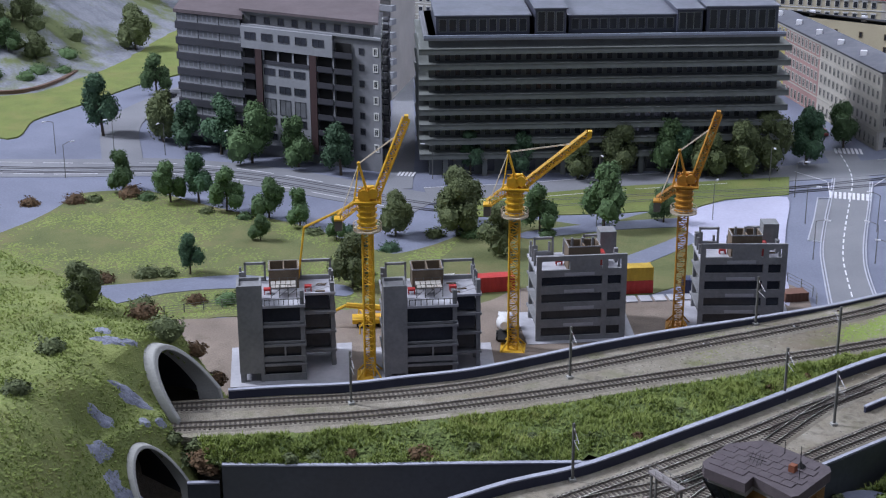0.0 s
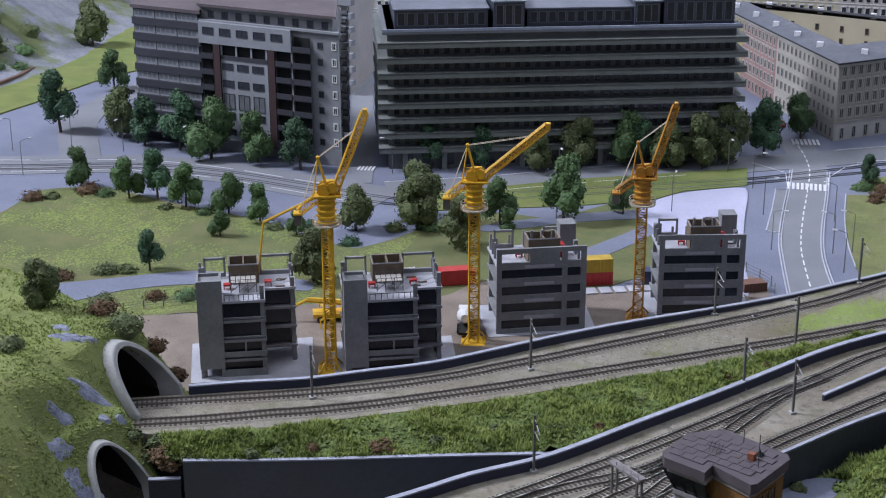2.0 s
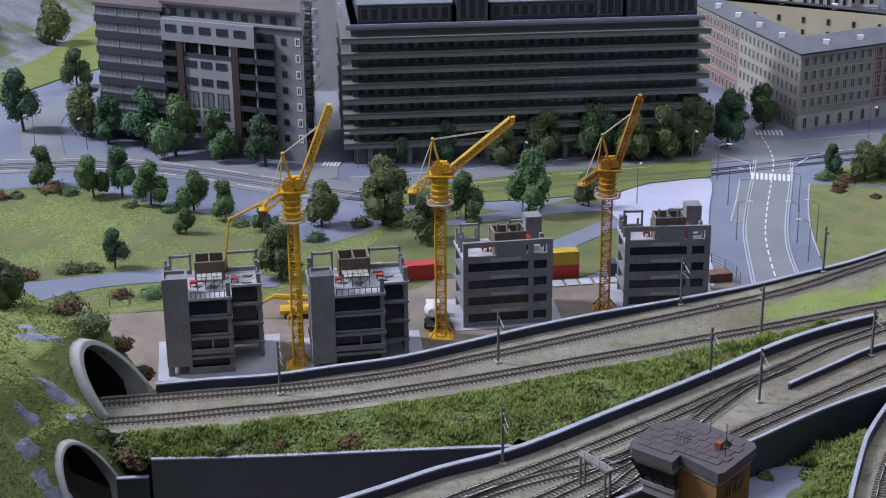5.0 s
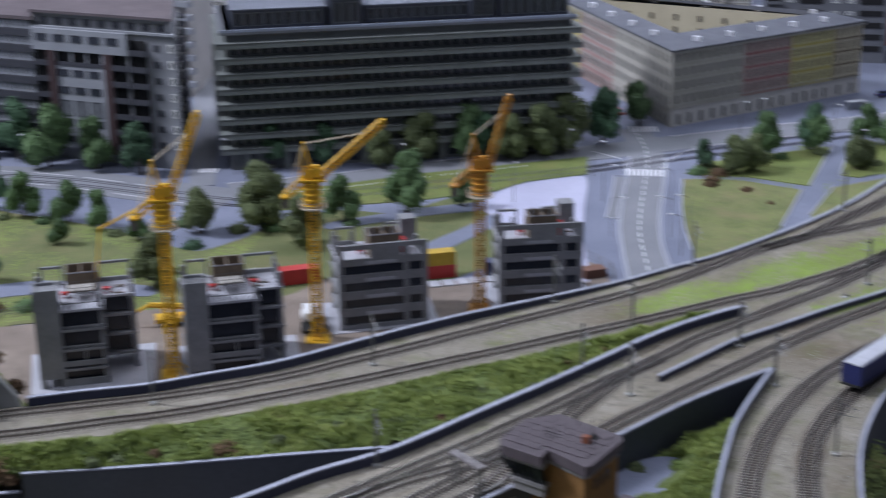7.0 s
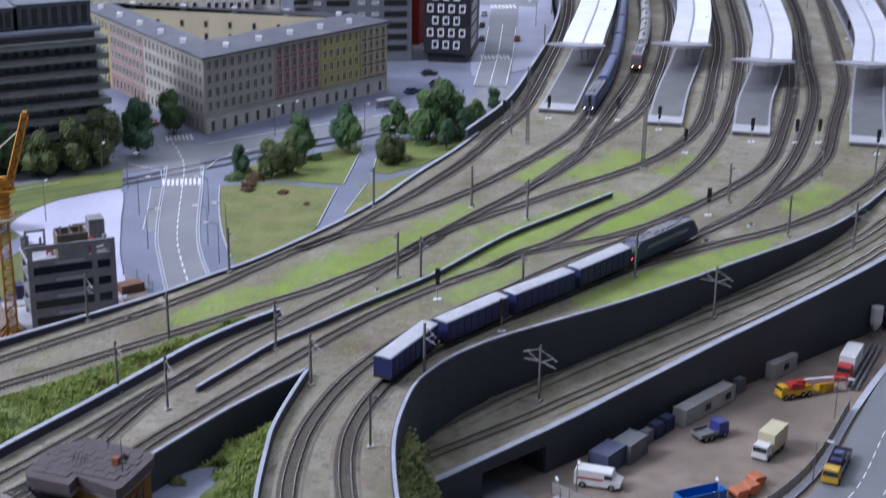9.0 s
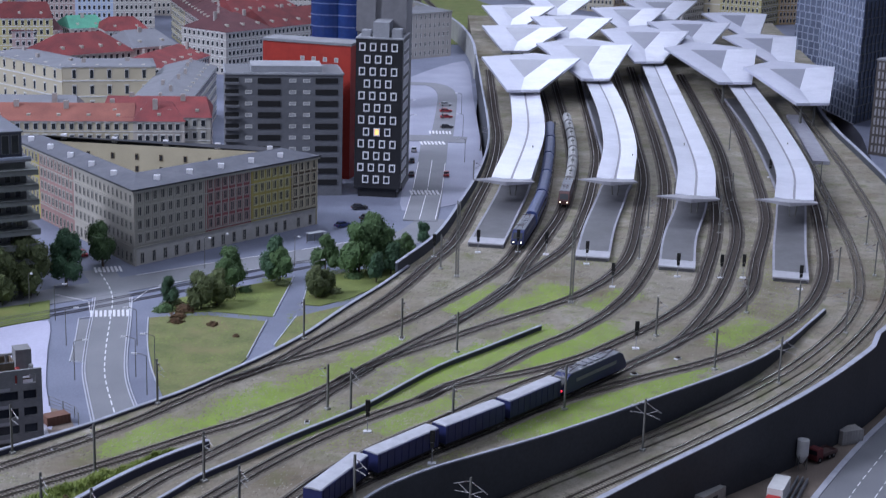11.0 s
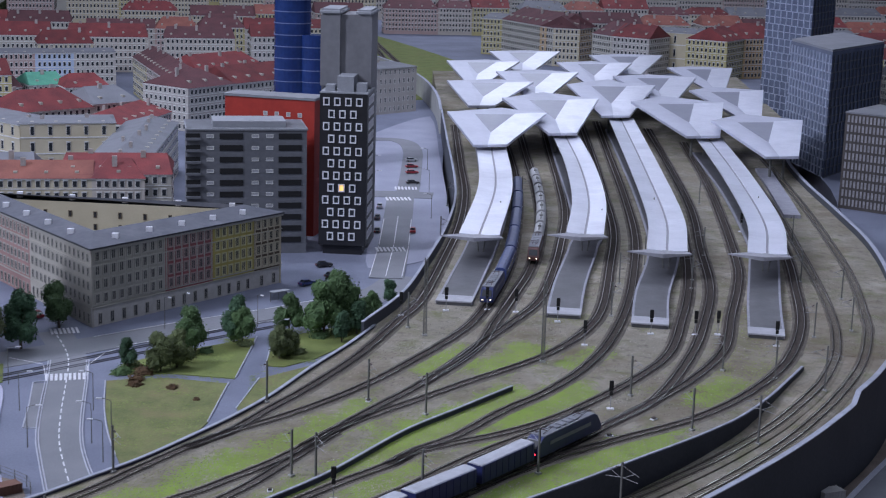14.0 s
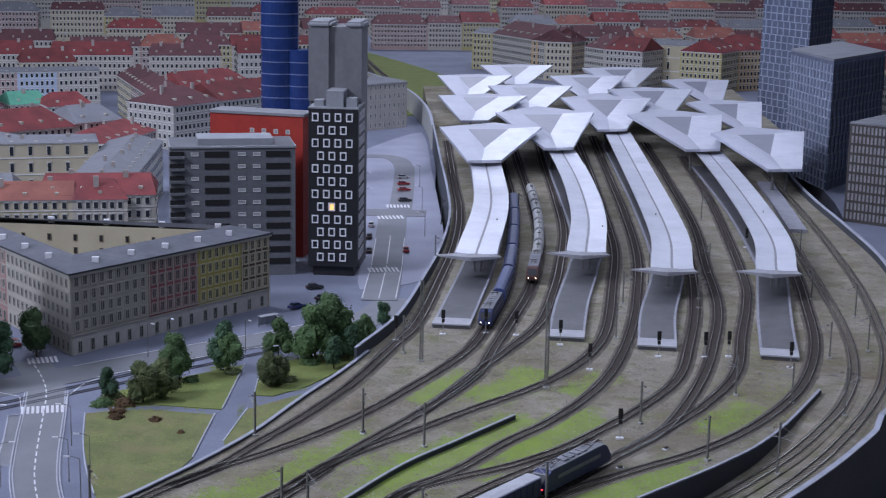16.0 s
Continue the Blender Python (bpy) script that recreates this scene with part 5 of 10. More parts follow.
def apartment():
    """The apartment house with balcony bands and a projecting centre."""
    a, b = (-2.139, 3.240), (-1.574, 3.200)
    L, D, Hh = math.dist(a, b), 0.30, 0.335
    ob = thing("apartment_building", pose(a[0] - 0.024, a[1], 0, 0, 0, heading(a, b)) @ Matrix.Diagonal((1.07, 1.0, 1.085, 1.0)), "grey apartment block with dark balcony bands", "apartment building")
    st = 0.0385
    w1 = 0.185
    bm = bmesh.new()
    block(bm, [(0, 0.0), (w1, 0.0), (w1, D), (0, D)], 0.03, Hh - 0.02)
    block(bm, [(0.01, 0.02), (w1, 0.02), (w1, D - 0.02), (0.01, D - 0.02)], 0.0, 0.03)
    part("wall", bm, apt_dark, ob, "dark wing with pale window bands")
    bm = bmesh.new()
    block(bm, [(w1, 0.004), (L - 0.012, 0.004), (L - 0.012, D), (w1, D)], 0.0, Hh - 0.035)
    part("wall", bm, apt_grey, ob, "grey rendered wing")
    pitch = 0.0362
    for k in range(8):
        z = 0.040 + k * pitch
        bm = bmesh.new()
        box(bm, -0.004, w1 + 0.002, -0.007, 0.004, z - 0.016, z)
        part("balcony_band", bm, apt_dark, ob)
        for c in range(3):
            x0, x1 = 0.003 + c * (w1 - 0.004) / 3, 0.003 + (c + 1) * (w1 - 0.004) / 3 - 0.003
            bm = bmesh.new()
            box(bm, x0, x1, -0.0025, 0.001, z + 0.0005, z + pitch - 0.0175)
            band = part("window_band", bm, apt_pale, ob)
            for q in range(4):
                bm = bmesh.new()
                a0 = x0 + 0.003 + q * (x1 - x0 - 0.004) / 4
                box(bm, a0, a0 + 0.0095, -0.0031, -0.002, z + 0.006, z + pitch - 0.019)
                part("pane", bm, M("grey_pane", (0.19, 0.20, 0.22), (0.13, 0.135, 0.15), 70, 0.35), band)
    # centre: columns of balconies on both sides of a pale panel between maroon strips
    c0, c1 = 0.241, 0.367
    bm = bmesh.new()
    block(bm, [(w1 - 0.002, -0.012), (0.430, -0.012), (0.430, 0.006), (w1 - 0.002, 0.006)], 0.2515, Hh - 0.035)
    part("projecting_panel", bm, apt_pale, ob)
    facade(ob, (w1, -0.012), (0.430, -0.012), 0.272, 1, 5, st, 0.030, 0.017, apt_dark, glass_dark, edge=0.008, border=0.0012)
    bm = bmesh.new()
    block(bm, [(c0, -0.008), (c1, -0.008), (c1, 0.005), (c0, 0.005)], 0.030, 0.2185)
    part("projecting_panel", bm, apt_pale, ob)
    # back of the recess, with its shade put into the colour
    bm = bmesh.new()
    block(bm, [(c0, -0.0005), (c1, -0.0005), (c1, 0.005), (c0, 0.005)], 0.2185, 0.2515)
    part("loggia_recess", bm, shade_m, ob)
    for q in range(4):
        bm = bmesh.new()
        x = c0 + q * (c1 - c0 - 0.005) / 3
        box(bm, x, x + 0.005, -0.0085, 0.0, 0.2185, 0.2515)
        part("pillar", bm, apt_pale, ob)
    bm = bmesh.new()
    box(bm, c0, c1, -0.0095, -0.0078, 0.2185, 0.2275)
    part("loggia_rail", bm, apt_dark, ob)
    for z, h in ((0.194, 0.016), (0.154, 0.017), (0.104, 0.036), (0.080, 0.017), (0.043, 0.015)):
        facade(ob, (c0, -0.008), (c1, -0.008), z, 1, 3, st, 0.030, h, apt_dark, M("grey_pane", (0.19, 0.20, 0.22), None, 70, 0.35) if h > 0.02 else glass_dark, edge=0.002, border=0.0010)
    for x in (0.2215, 0.3685):
        bm = bmesh.new()
        box(bm, x, x + 0.0175, -0.014, 0.005, 0.025, 0.2512)
        part("maroon_strip", bm, maroon, ob)
    for x0, x1, rows in ((w1 + 0.001, 0.2200, 6), (0.3875, 0.4290, 6), (0.4340, 0.4810, 7)):
        for q in range(rows):
            z = 0.035 + q * 0.0365
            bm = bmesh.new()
            # flat near-black sheet in place of the shade behind each balcony
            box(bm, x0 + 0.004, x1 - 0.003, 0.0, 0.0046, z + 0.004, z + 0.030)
            part("loggia", bm, shade_m, ob)
            bm = bmesh.new()
            box(bm, x0, x1, -0.013, 0.004, z - 0.002, z)
            box(bm, x0, x1, -0.014, -0.0125, z, z + 0.012)
            box(bm, x0, x0 + 0.0012, -0.013, 0.003, z, z + 0.012)
            box(bm, x1 - 0.0012, x1, -0.013, 0.003, z, z + 0.012)
            part("balcony", bm, apt_dark, ob)
    bm = bmesh.new()
    box(bm, 0.4295, 0.4335, -0.008, 0.004, 0.02, Hh - 0.045)
    part("pier", bm, apt_grey, ob)
    facade(ob, (0.484, 0.004), (0.522, 0.004), 0.045, 7, 1, 0.0362, 0.013, 0.015, apt_dark, glass_dark, edge=0.002)
    facade(ob, (0.524, 0.004), (L - 0.013, 0.004), 0.045, 7, 1, 0.0362, 0.0125, 0.0185, frame_w, glass_dark, edge=0.002, border=0.0026)
    for r in range(7):
        z = 0.045 + r * 0.0385
        for y in (0.05, 0.14, 0.23, 0.32):
            bm = bmesh.new()
            box(bm, L - 0.014, L + 0.006, y, y + 0.05, z - 0.003, z)
            box(bm, L + 0.004, L + 0.006, y, y + 0.05, z, z + 0.012)
            part("balcony", bm, apt_dark, ob)
        facade(ob, (L - 0.012 - SKEW * 0.02, 0.02), (L - 0.012 - SKEW * D, D), z + 0.003, 1, 6, st, 0.016, 0.022, frame_w, glass_dark, edge=0.02)
    # attic storey and roofs
    bm = bmesh.new()
    block(bm, [(w1, 0.014), (L - 0.03, 0.014), (L - 0.03, D - 0.02), (w1, D - 0.02)], Hh - 0.036, Hh - 0.003)
    part("attic", bm, apt_grey, ob)
    facade(ob, (w1, 0.014), (L - 0.03, 0.014), Hh - 0.030, 1, 9, st, 0.016, 0.016, apt_dark, glass_dark, edge=0.006)
    bm = bmesh.new()
    box(bm, -0.006, w1 + 0.004, -0.008, D + 0.006, Hh - 0.02, Hh - 0.012)
    box(bm, w1 - 0.004, L - 0.018, 0.0, D, Hh - 0.003, Hh + 0.003)
    part("roof", bm, roof_brown, ob)
    bm = bmesh.new()
    box(bm, w1, L - 0.012, -0.003, 0.0045, Hh - 0.036, Hh - 0.031)
    part("cornice", bm, apt_pale, ob)
    # the side street runs at a slant, and the side wall with it
    for o in ob.children:
        if o.data.users == 1:
            for v in o.data.vertices:
                v.co.x -= SKEW * v.co.y


SKEW = 0.52
apartment()


def corner_block():
    """The triangular block with four painted facades round a courtyard."""
    p0, p1, p2 = Vector((-0.511, 3.870)), Vector((-0.060, 4.366)), Vector((-0.99, 4.56))
    h = 0.200
    ob = thing("corner_house", Matrix.Translation((p0.x, p0.y, 0)), "triangular town block with cream, red and mustard facades round a courtyard", "town house")
    q0, q1, q2 = Vector((0, 0)), p1 - p0, p2 - p0
    ins = [Vector((-0.012, 0.135)), Vector((0.345, 0.515)), Vector((-0.36, 0.625))]
    # facade pieces along the east front
    cuts = (0.0, 0.36, 0.61, 0.84, 1.0)
    for k, (wall, nm) in enumerate(((khaki, "khaki facade"), (redpl, "red facade"), (mustard, "mustard facade"), (brownpl, "dark brown facade"))):
        a, b = q0.lerp(q1, cuts[k]), q0.lerp(q1, cuts[k + 1])
        d = (b - a).normalized()
        nrm = Vector((-d.y, d.x))
        bm = bmesh.new()
        block(bm, [tuple(a), tuple(b), tuple(b + nrm * 0.005), tuple(a + nrm * 0.005)], 0.047, h)
        part("wall", bm, wall, ob, nm)
        bm = bmesh.new()
        block(bm, [tuple(a + nrm * 0.0002), tuple(b + nrm * 0.0002), tuple(b + nrm * 0.005), tuple(a + nrm * 0.005)], 0.0, 0.0468)
        part("plinth_storey", bm, M("plinth_pale", (0.56, 0.54, 0.51), (0.44, 0.42, 0.39), 30, 0.9), ob, "pale rusticated ground floor")
        cols = max(2, round((b - a).length / 0.026))
        facade(ob, a, b, 0.058, 4, cols, 0.036, 0.0178, 0.0285, {khaki: greyplaster, redpl: M("frame_rose", (0.42, 0.31, 0.29), None, 60, 0.8), mustard: lemonframe, brownpl: cream}[wall], dull_glass if wall is not brownpl else glass_dark, edge=0.005, border=0.0034, deep=0.0024)
        bands(ob, [tuple(a), tuple(b)], [0.0468, 0.0545, h - 0.006], greyplaster if wall is not brownpl else cream, 0.0016, 0.0026, "string_course", closed=False)
        for c in range(cols + 1):
            p = a + d * (0.004 + ((b - a).length - 0.008) * c / cols)
            bm = bmesh.new()
            box(bm, -0.0018, 0.0018, -0.0012, 0.001, 0.0575, h - 0.006, Matrix.Translation((p.x, p.y, 0)) @ Matrix.Rotation(math.atan2(d.y, d.x), 4, "Z"))
            part("pilaster", bm, {khaki: greyplaster, redpl: khaki, mustard: mustard, brownpl: cream}[wall], ob)
        facade(ob, a, b, 0.004, 1, max(2, cols * 2 // 3), 0.036, 0.013, 0.030, greyplaster, glass_dark, edge=0.006)
    d = (q0 - q2).normalized()
    nrm = Vector((-d.y, d.x))
    for k, (s0, s1, wall, nm) in enumerate(((0.0, 0.28, mustard, "mustard facade"), (0.28, 0.56, pinkish, "pink facade"), (0.56, 1.0, M("plaster_stone", (0.47, 0.44, 0.38), (0.37, 0.345, 0.30), 12, 0.9, fine=30), "stone-grey facade"))):
        a, b = q2.lerp(q0, s0), q2.lerp(q0, s1)
        bm = bmesh.new()
        block(bm, [tuple(a), tuple(b), tuple(b + nrm * 0.005), tuple(a + nrm * 0.005)], 0.0, h)
        part("wall", bm, wall, ob, nm)
        cols = max(2, round((b - a).length / 0.026))
        facade(ob, a, b, 0.055, 4, cols, 0.036, 0.0165, 0.0265, greyplaster, dull_glass, edge=0.005, border=0.003)
        bands(ob, [tuple(a), tuple(b)], [0.047, h - 0.006], greyplaster, 0.0016, 0.0026, "string_course", closed=False)
        facade(ob, a, b, 0.006, 1, cols, 0.036, 0.0125, 0.028, greyplaster, glass_dark, edge=0.006)
    bm = bmesh.new()
    d2 = (q2 - q1).normalized()
    n2 = Vector((-d2.y, d2.x))
    block(bm, [tuple(q1), tuple(q2), tuple(q2 + n2 * 0.006), tuple(q1 + n2 * 0.006)], 0.0, h - 0.002)
    part("wall", bm, cream, ob, "cream rear wing")
    # courtyard walls
    for a, b in ((ins[0], ins[2]), (ins[2], ins[1]), (ins[1], ins[0])):
        dd = b - a
        m = Matrix.Translation((a.x, a.y, 0)) @ Matrix.Rotation(math.atan2(dd.y, dd.x), 4, "Z")
        bm = bmesh.new()
        box(bm, 0, dd.length, -0.002, 0.002, 0.0, h + 0.004, m)
        part("court_wall", bm, cream, ob)
        off = Vector((-dd.y, dd.x)).normalized() * 0.0026
        facade(ob, a - off, b - off, 0.09, 3, 9, 0.036, 0.010, 0.018, brownpl, glass_dark, edge=0.03, bar=False)
    # sloping roof ring
    bm = bmesh.new()
    o = [bm.verts.new((q.x, q.y, h + 0.004)) for q in (q0 * 1.0 + Vector((0.0, -0.006)), q1 + Vector((0.006, 0.0)), q2 + Vector((-0.006, 0.002)))]
    i = [bm.verts.new((q.x, q.y, h + 0.020)) for q in ins]
    for k in range(3):
        bm.faces.new((o[k], o[(k + 1) % 3], i[(k + 1) % 3], i[k]))
    rf = part("roof", bm, M("block_roof", (0.12, 0.125, 0.15), (0.085, 0.09, 0.11), 10, 0.75, stain=((0.2, 0.2, 0.23), 9, 0.5, 0.9)), ob)
    for k in range(3):
        a, b = (q0, q1, q2)[k], (q0, q1, q2)[(k + 1) % 3]
        ia, ib = ins[k], ins[(k + 1) % 3]
        for s in (0.12, 0.3, 0.48, 0.66, 0.84):
            p = a.lerp(b, s).lerp(ia.lerp(ib, s), 0.35)
            bm = bmesh.new()
            box(bm, p.x - 0.008, p.x + 0.008, p.y - 0.006, p.y + 0.006, h + 0.006, h + 0.022)
            part("dormer", bm, white_paint, rf, "small white dormer")
    bands(ob, [tuple(q0), tuple(q1), tuple(q2)], [h], M("dark_gutter", (0.06, 0.062, 0.075), None, 40, 0.6), 0.007, 0.004)
    bands(ob, [tuple(q0), tuple(q1), tuple(q2)], [h - 0.006], greyplaster, 0.005, 0.005)
    bands(ob, [tuple(q0), tuple(q1), tuple(q2)], [0.0475, 0.155], greyplaster, 0.0022, 0.0025, "string_course")


corner_block()


def tower():
    a, b = (0.040, 4.734), (0.184, 4.714)
    L, Hh = math.dist(a, b), 0.497
    ob = thing("black_tower", pose(a[0], a[1], 0, 0, 0, heading(a, b)), "slim black tower with white window frames and grey top", "tower")
    bm = bmesh.new()
    block(bm, rect(L, 0.17), 0.03, Hh)
    block(bm, [(0.012, 0.012), (L - 0.012, 0.012), (L - 0.012, 0.16), (0.012, 0.16)], 0, 0.03)
    part("wall", bm, tower_black, ob)
    rows = 12
    st = (Hh - 0.045) / rows
    for r in range(rows):
        n = 4 if r % 2 else 3
        off = 0.0 if n == 4 else 0.016
        for c in range(n):
            me = window_mesh(0.0195, 0.0245, white_paint, glass_dark, False, 0.003, 0.0036)
            o = new("window", me if (r, c) != (4, 1) else window_mesh(0.0195, 0.0245, white_paint, lit, False, 0.003, 0.0036))
            o.parent = ob
            o.matrix_basis = Matrix.Translation((0.020 + off + c * (L - 0.044) / 3.05, 0, 0.046 + r * st))
        facade(ob, (L, 0.0), (L, 0.17), 0.046 + r * st, 1, 4, st, 0.0195, 0.0245, white_paint, glass_dark, bar=False, deep=0.002, border=0.0036)
    bm = bmesh.new()
    box(bm, -0.001, L + 0.001, -0.001, 0.171, Hh, Hh + 0.004)
    part("roof", bm, apt_pale, ob, "pale flat roof")
    for x0, x1, y0, y1, z1 in ((0.012, 0.040, 0.03, 0.07, 0.022), (0.05, 0.10, 0.015, 0.12, 0.05), (0.108, 0.138, 0.02, 0.06, 0.03)):
        bm = bmesh.new()
        box(bm, x0, x1, y0, y1, Hh + 0.004, Hh + z1)
        part("roof_box", bm, apt_pale, ob)
    bm = bmesh.new()
    block(bm, [(-0.014, 0.116), (0.139, 0.116), (0.139, 0.28), (-0.014, 0.28)], 0.0, 0.725)
    block(bm, [(-0.016, 0.104), (0.044, 0.104), (0.044, 0.118), (-0.016, 0.118)], Hh + 0.01, 0.722)
    block(bm, [(0.098, 0.104), (0.141, 0.104), (0.141, 0.118), (0.098, 0.118)], Hh + 0.01, 0.722)
    part("upper_block", bm, tower_grey, ob, "grey upper block")
    for x0, x1 in ((-0.020, 0.050), (0.092, 0.145)):
        bm = bmesh.new()
        vs = box(bm, x0, x1, 0.098, 0.28, 0.722, 0.742)
        bmesh.ops.bevel(bm, geom=bm.edges[:], offset=0.007, segments=3, affect="EDGES")
        part("crown", bm, apt_pale, ob, "pale rounded parapet")


tower()


def grey_block():
    a, b = (-0.356, 4.700), (0.002, 4.745)
    L, Hh = math.dist(a, b), 0.385
    ob = thing("grey_apartment_block", pose(a[0], a[1], 0, 0, 0, heading(a, b)), "dark grey apartment block with dark loggias", "apartment building")
    bm = bmesh.new()
    block(bm, rect(L, 0.20), 0, Hh)
    part("wall", bm, block_grey, ob)
    rows = 10
    st = (Hh - 0.03) / rows
    for r in range(rows):
        z = 0.035 + r * st
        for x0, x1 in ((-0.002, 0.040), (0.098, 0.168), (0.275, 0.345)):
            # thin black sheets on the wall imitate the shade of deep loggias
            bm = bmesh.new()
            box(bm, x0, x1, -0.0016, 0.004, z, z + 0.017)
            part("loggia", bm, shade_m, ob)
        for x in (0.070, 0.205, 0.248):
            o = new("window", window_mesh(0.022, 0.011, frame_w, M("blind", (0.42, 0.43, 0.46), None, 60, 0.7), False))
            o.parent, o.matrix_basis = ob, Matrix.Translation((x, 0, z + 0.003))
        bm = bmesh.new()
        box(bm, -0.004, 0.042, -0.010, 0.002, z - 0.003, z + 0.004)
        part("balcony", bm, block_grey, ob)
    bands(ob, rect(L, 0.20), [Hh - 0.004], apt_pale, 0.003, 0.005, "roof_edge")
    bm = bmesh.new()
    box(bm, 0.08, 0.30, 0.04, 0.16, Hh, Hh + 0.018)
    part("penthouse", bm, apt_pale, ob, "white glazed rooftop structure")
    # red neighbour
    a, b = (-0.270, 5.085), (0.020, 4.985)
    L = math.dist(a, b)
    ob = thing("red_building", pose(a[0], a[1], 0, 0, 0, heading(a, b)), "bright red building with small white windows", "building")
    bm = bmesh.new()
    block(bm, rect(L, 0.10), 0, 0.44)
    part("wall", bm, red_panel, ob)
    bm = bmesh.new()
    box(bm, -0.004, L + 0.004, -0.004, 0.104, 0.44, 0.448)
    part("roof", bm, apt_grey, ob)
    facade(ob, (0.10, 0), (L - 0.01, 0), 0.10, 9, 4, 0.0355, 0.014, 0.014, frame_w, M("blind", (0.42, 0.43, 0.46), None, 60, 0.7), bar=False)


grey_block()


def blue_tower():
    ob = thing("blue_tower", pose(-0.092, 6.30, 0), "tall blue glass office tower with pale floor bands", "tower")
    for cx, r, h, sy in ((0.0, 0.073, 0.95, 0.8), (0.090, 0.056, 0.54, 0.8)):
        bm = bmesh.new()
        prism(bm, [(cx + r * math.cos(t), -0.03 * (cx > 0) + r * sy * math.sin(t)) for t in [math.tau * k / 28 for k in range(28)]], 0, h)
        part("glass_body", bm, glass_blue, ob)
        for k in range(int(h / 0.046)):
            bm = bmesh.new()
            z = 0.03 + k * 0.046
            q = r + 0.0015
            prism(bm, [(cx + q * math.cos(t), -0.03 * (cx > 0) + q * sy * math.sin(t)) for t in [math.tau * k2 / 28 for k2 in range(28)]], z, z + 0.004, bottom=True)
            part("floor_band", bm, M("floor_band", (0.13, 0.17, 0.33), None, 20, 0.5), ob)


blue_tower()


def white_house():
    a, b = (0.262, 7.90), (0.495, 8.10)
    house(a, b, 0.30, 0.235, 5, 9, whitepl, roof_grey, "white town house with a flat grey roof", pitch=0.012, hip=0.02, side_cols=8, win=(0.013, 0.026))


white_house()


SLAB = -42


def glass_towers():
    ob = thing("glass_tower", pose(2.441, 7.696, 0), "tall grey-blue glass tower with staggered fins", "tower", "glass towers")
    A, B, C, Dd = (-0.130, 0.384), (0.0, 0.0), (0.224, 0.347), (0.094, 0.731)
    bm = bmesh.new()
    block(bm, [A, B, C, Dd], 0, 0.95)
    part("glass_body", bm, tower_glass, ob)
    fins(ob, A, B, 0.95, 8)
    # the right face gets a darker copy of the fins, as if turned from light
    fins(ob, B, C, 0.95, 7, M("shaded_fin", (0.085, 0.095, 0.12), None, 30, 0.6))
    ob = thing("glass_tower", pose(2.097, 6.269, 0), "lower grey-blue glass tower with pale fins", "tower", "glass towers")
    A, B, C, Dd = (-0.023, 0.507), (0.0, 0.0), (0.38, 0.47), (0.357, 0.977)
    bm = bmesh.new()
    block(bm, [A, B, C, Dd], 0, 0.52)
    part("glass_body", bm, tower_glass, ob)
    fins(ob, A, B, 0.52, 13)
    # here too the shaded tone is put into the right-hand fins
    fins(ob, B, C, 0.52, 14, M("shaded_fin", (0.085, 0.095, 0.12), None, 30, 0.6))
    bm = bmesh.new()
    block(bm, [A, B, C, Dd], 0.52, 0.529)
    part("roof", bm, roof_grey, ob)
    a = (1.958, 5.626)
    ob = thing("slab_tower", pose(a[0], a[1], 0, 0, 0, SLAB), "dark brown office block with rows of upright pale windows", "office building")
    brown = M("slab_brown", (0.075, 0.065, 0.062), (0.05, 0.043, 0.042), 30, 0.7)
    bm = bmesh.new()
    block(bm, rect(0.5, 0.3), 0, 0.355)
    part("wall", bm, brown, ob)
    blind = M("pale_blind", (0.33, 0.32, 0.34), (0.17, 0.165, 0.18), 60, 0.6)
    facade(ob, (0, 0), (0.5, 0), 0.01, 10, 34, 0.0345, 0.0118, 0.029, brown, blind, edge=0.006, bar=False)
    facade(ob, (0, 0.3), (0, 0), 0.01, 10, 20, 0.0345, 0.0118, 0.029, brown, blind, edge=0.006, bar=False)
    bm = bmesh.new()
    box(bm, -0.002, 0.502, -0.002, 0.302, 0.355, 0.361)
    part("roof", bm, roof_grey, ob)


def fins(ob, a, b, h, n, material=None):
    """Staggered upright fins and floor lines on a glass wall."""
    a, b = Vector(a), Vector(b)
    d = b - a
    rot = Matrix.Rotation(math.atan2(d.y, d.x), 4, "Z")
    st = 0.036
    fin = bmesh.new()
    box(fin, -0.0028, 0.0028, -0.005, 0.001, 0, st * 2 - 0.004)
    fin = mesh_of(fin, "fin", material or tower_fin)
    for c in range(n):
        for r in range(int(h / st / 2)):
            p = a + d * ((c + 0.5 + 0.25 * (r % 2)) / n)
            o = new("fin", fin)
            o.parent, o.matrix_basis = ob, Matrix.Translation((p.x, p.y, 0.005 + r * st * 2)) @ rot
    for r in range(int(h / st)):
        bm = bmesh.new()
        m = Matrix.Translation((a.x, a.y, 0)) @ rot
        box(bm, 0, d.length, -0.0025, 0.001, r * st, r * st + 0.004, m)
        part("floor_band", bm, material or tower_fin, ob)


glass_towers()

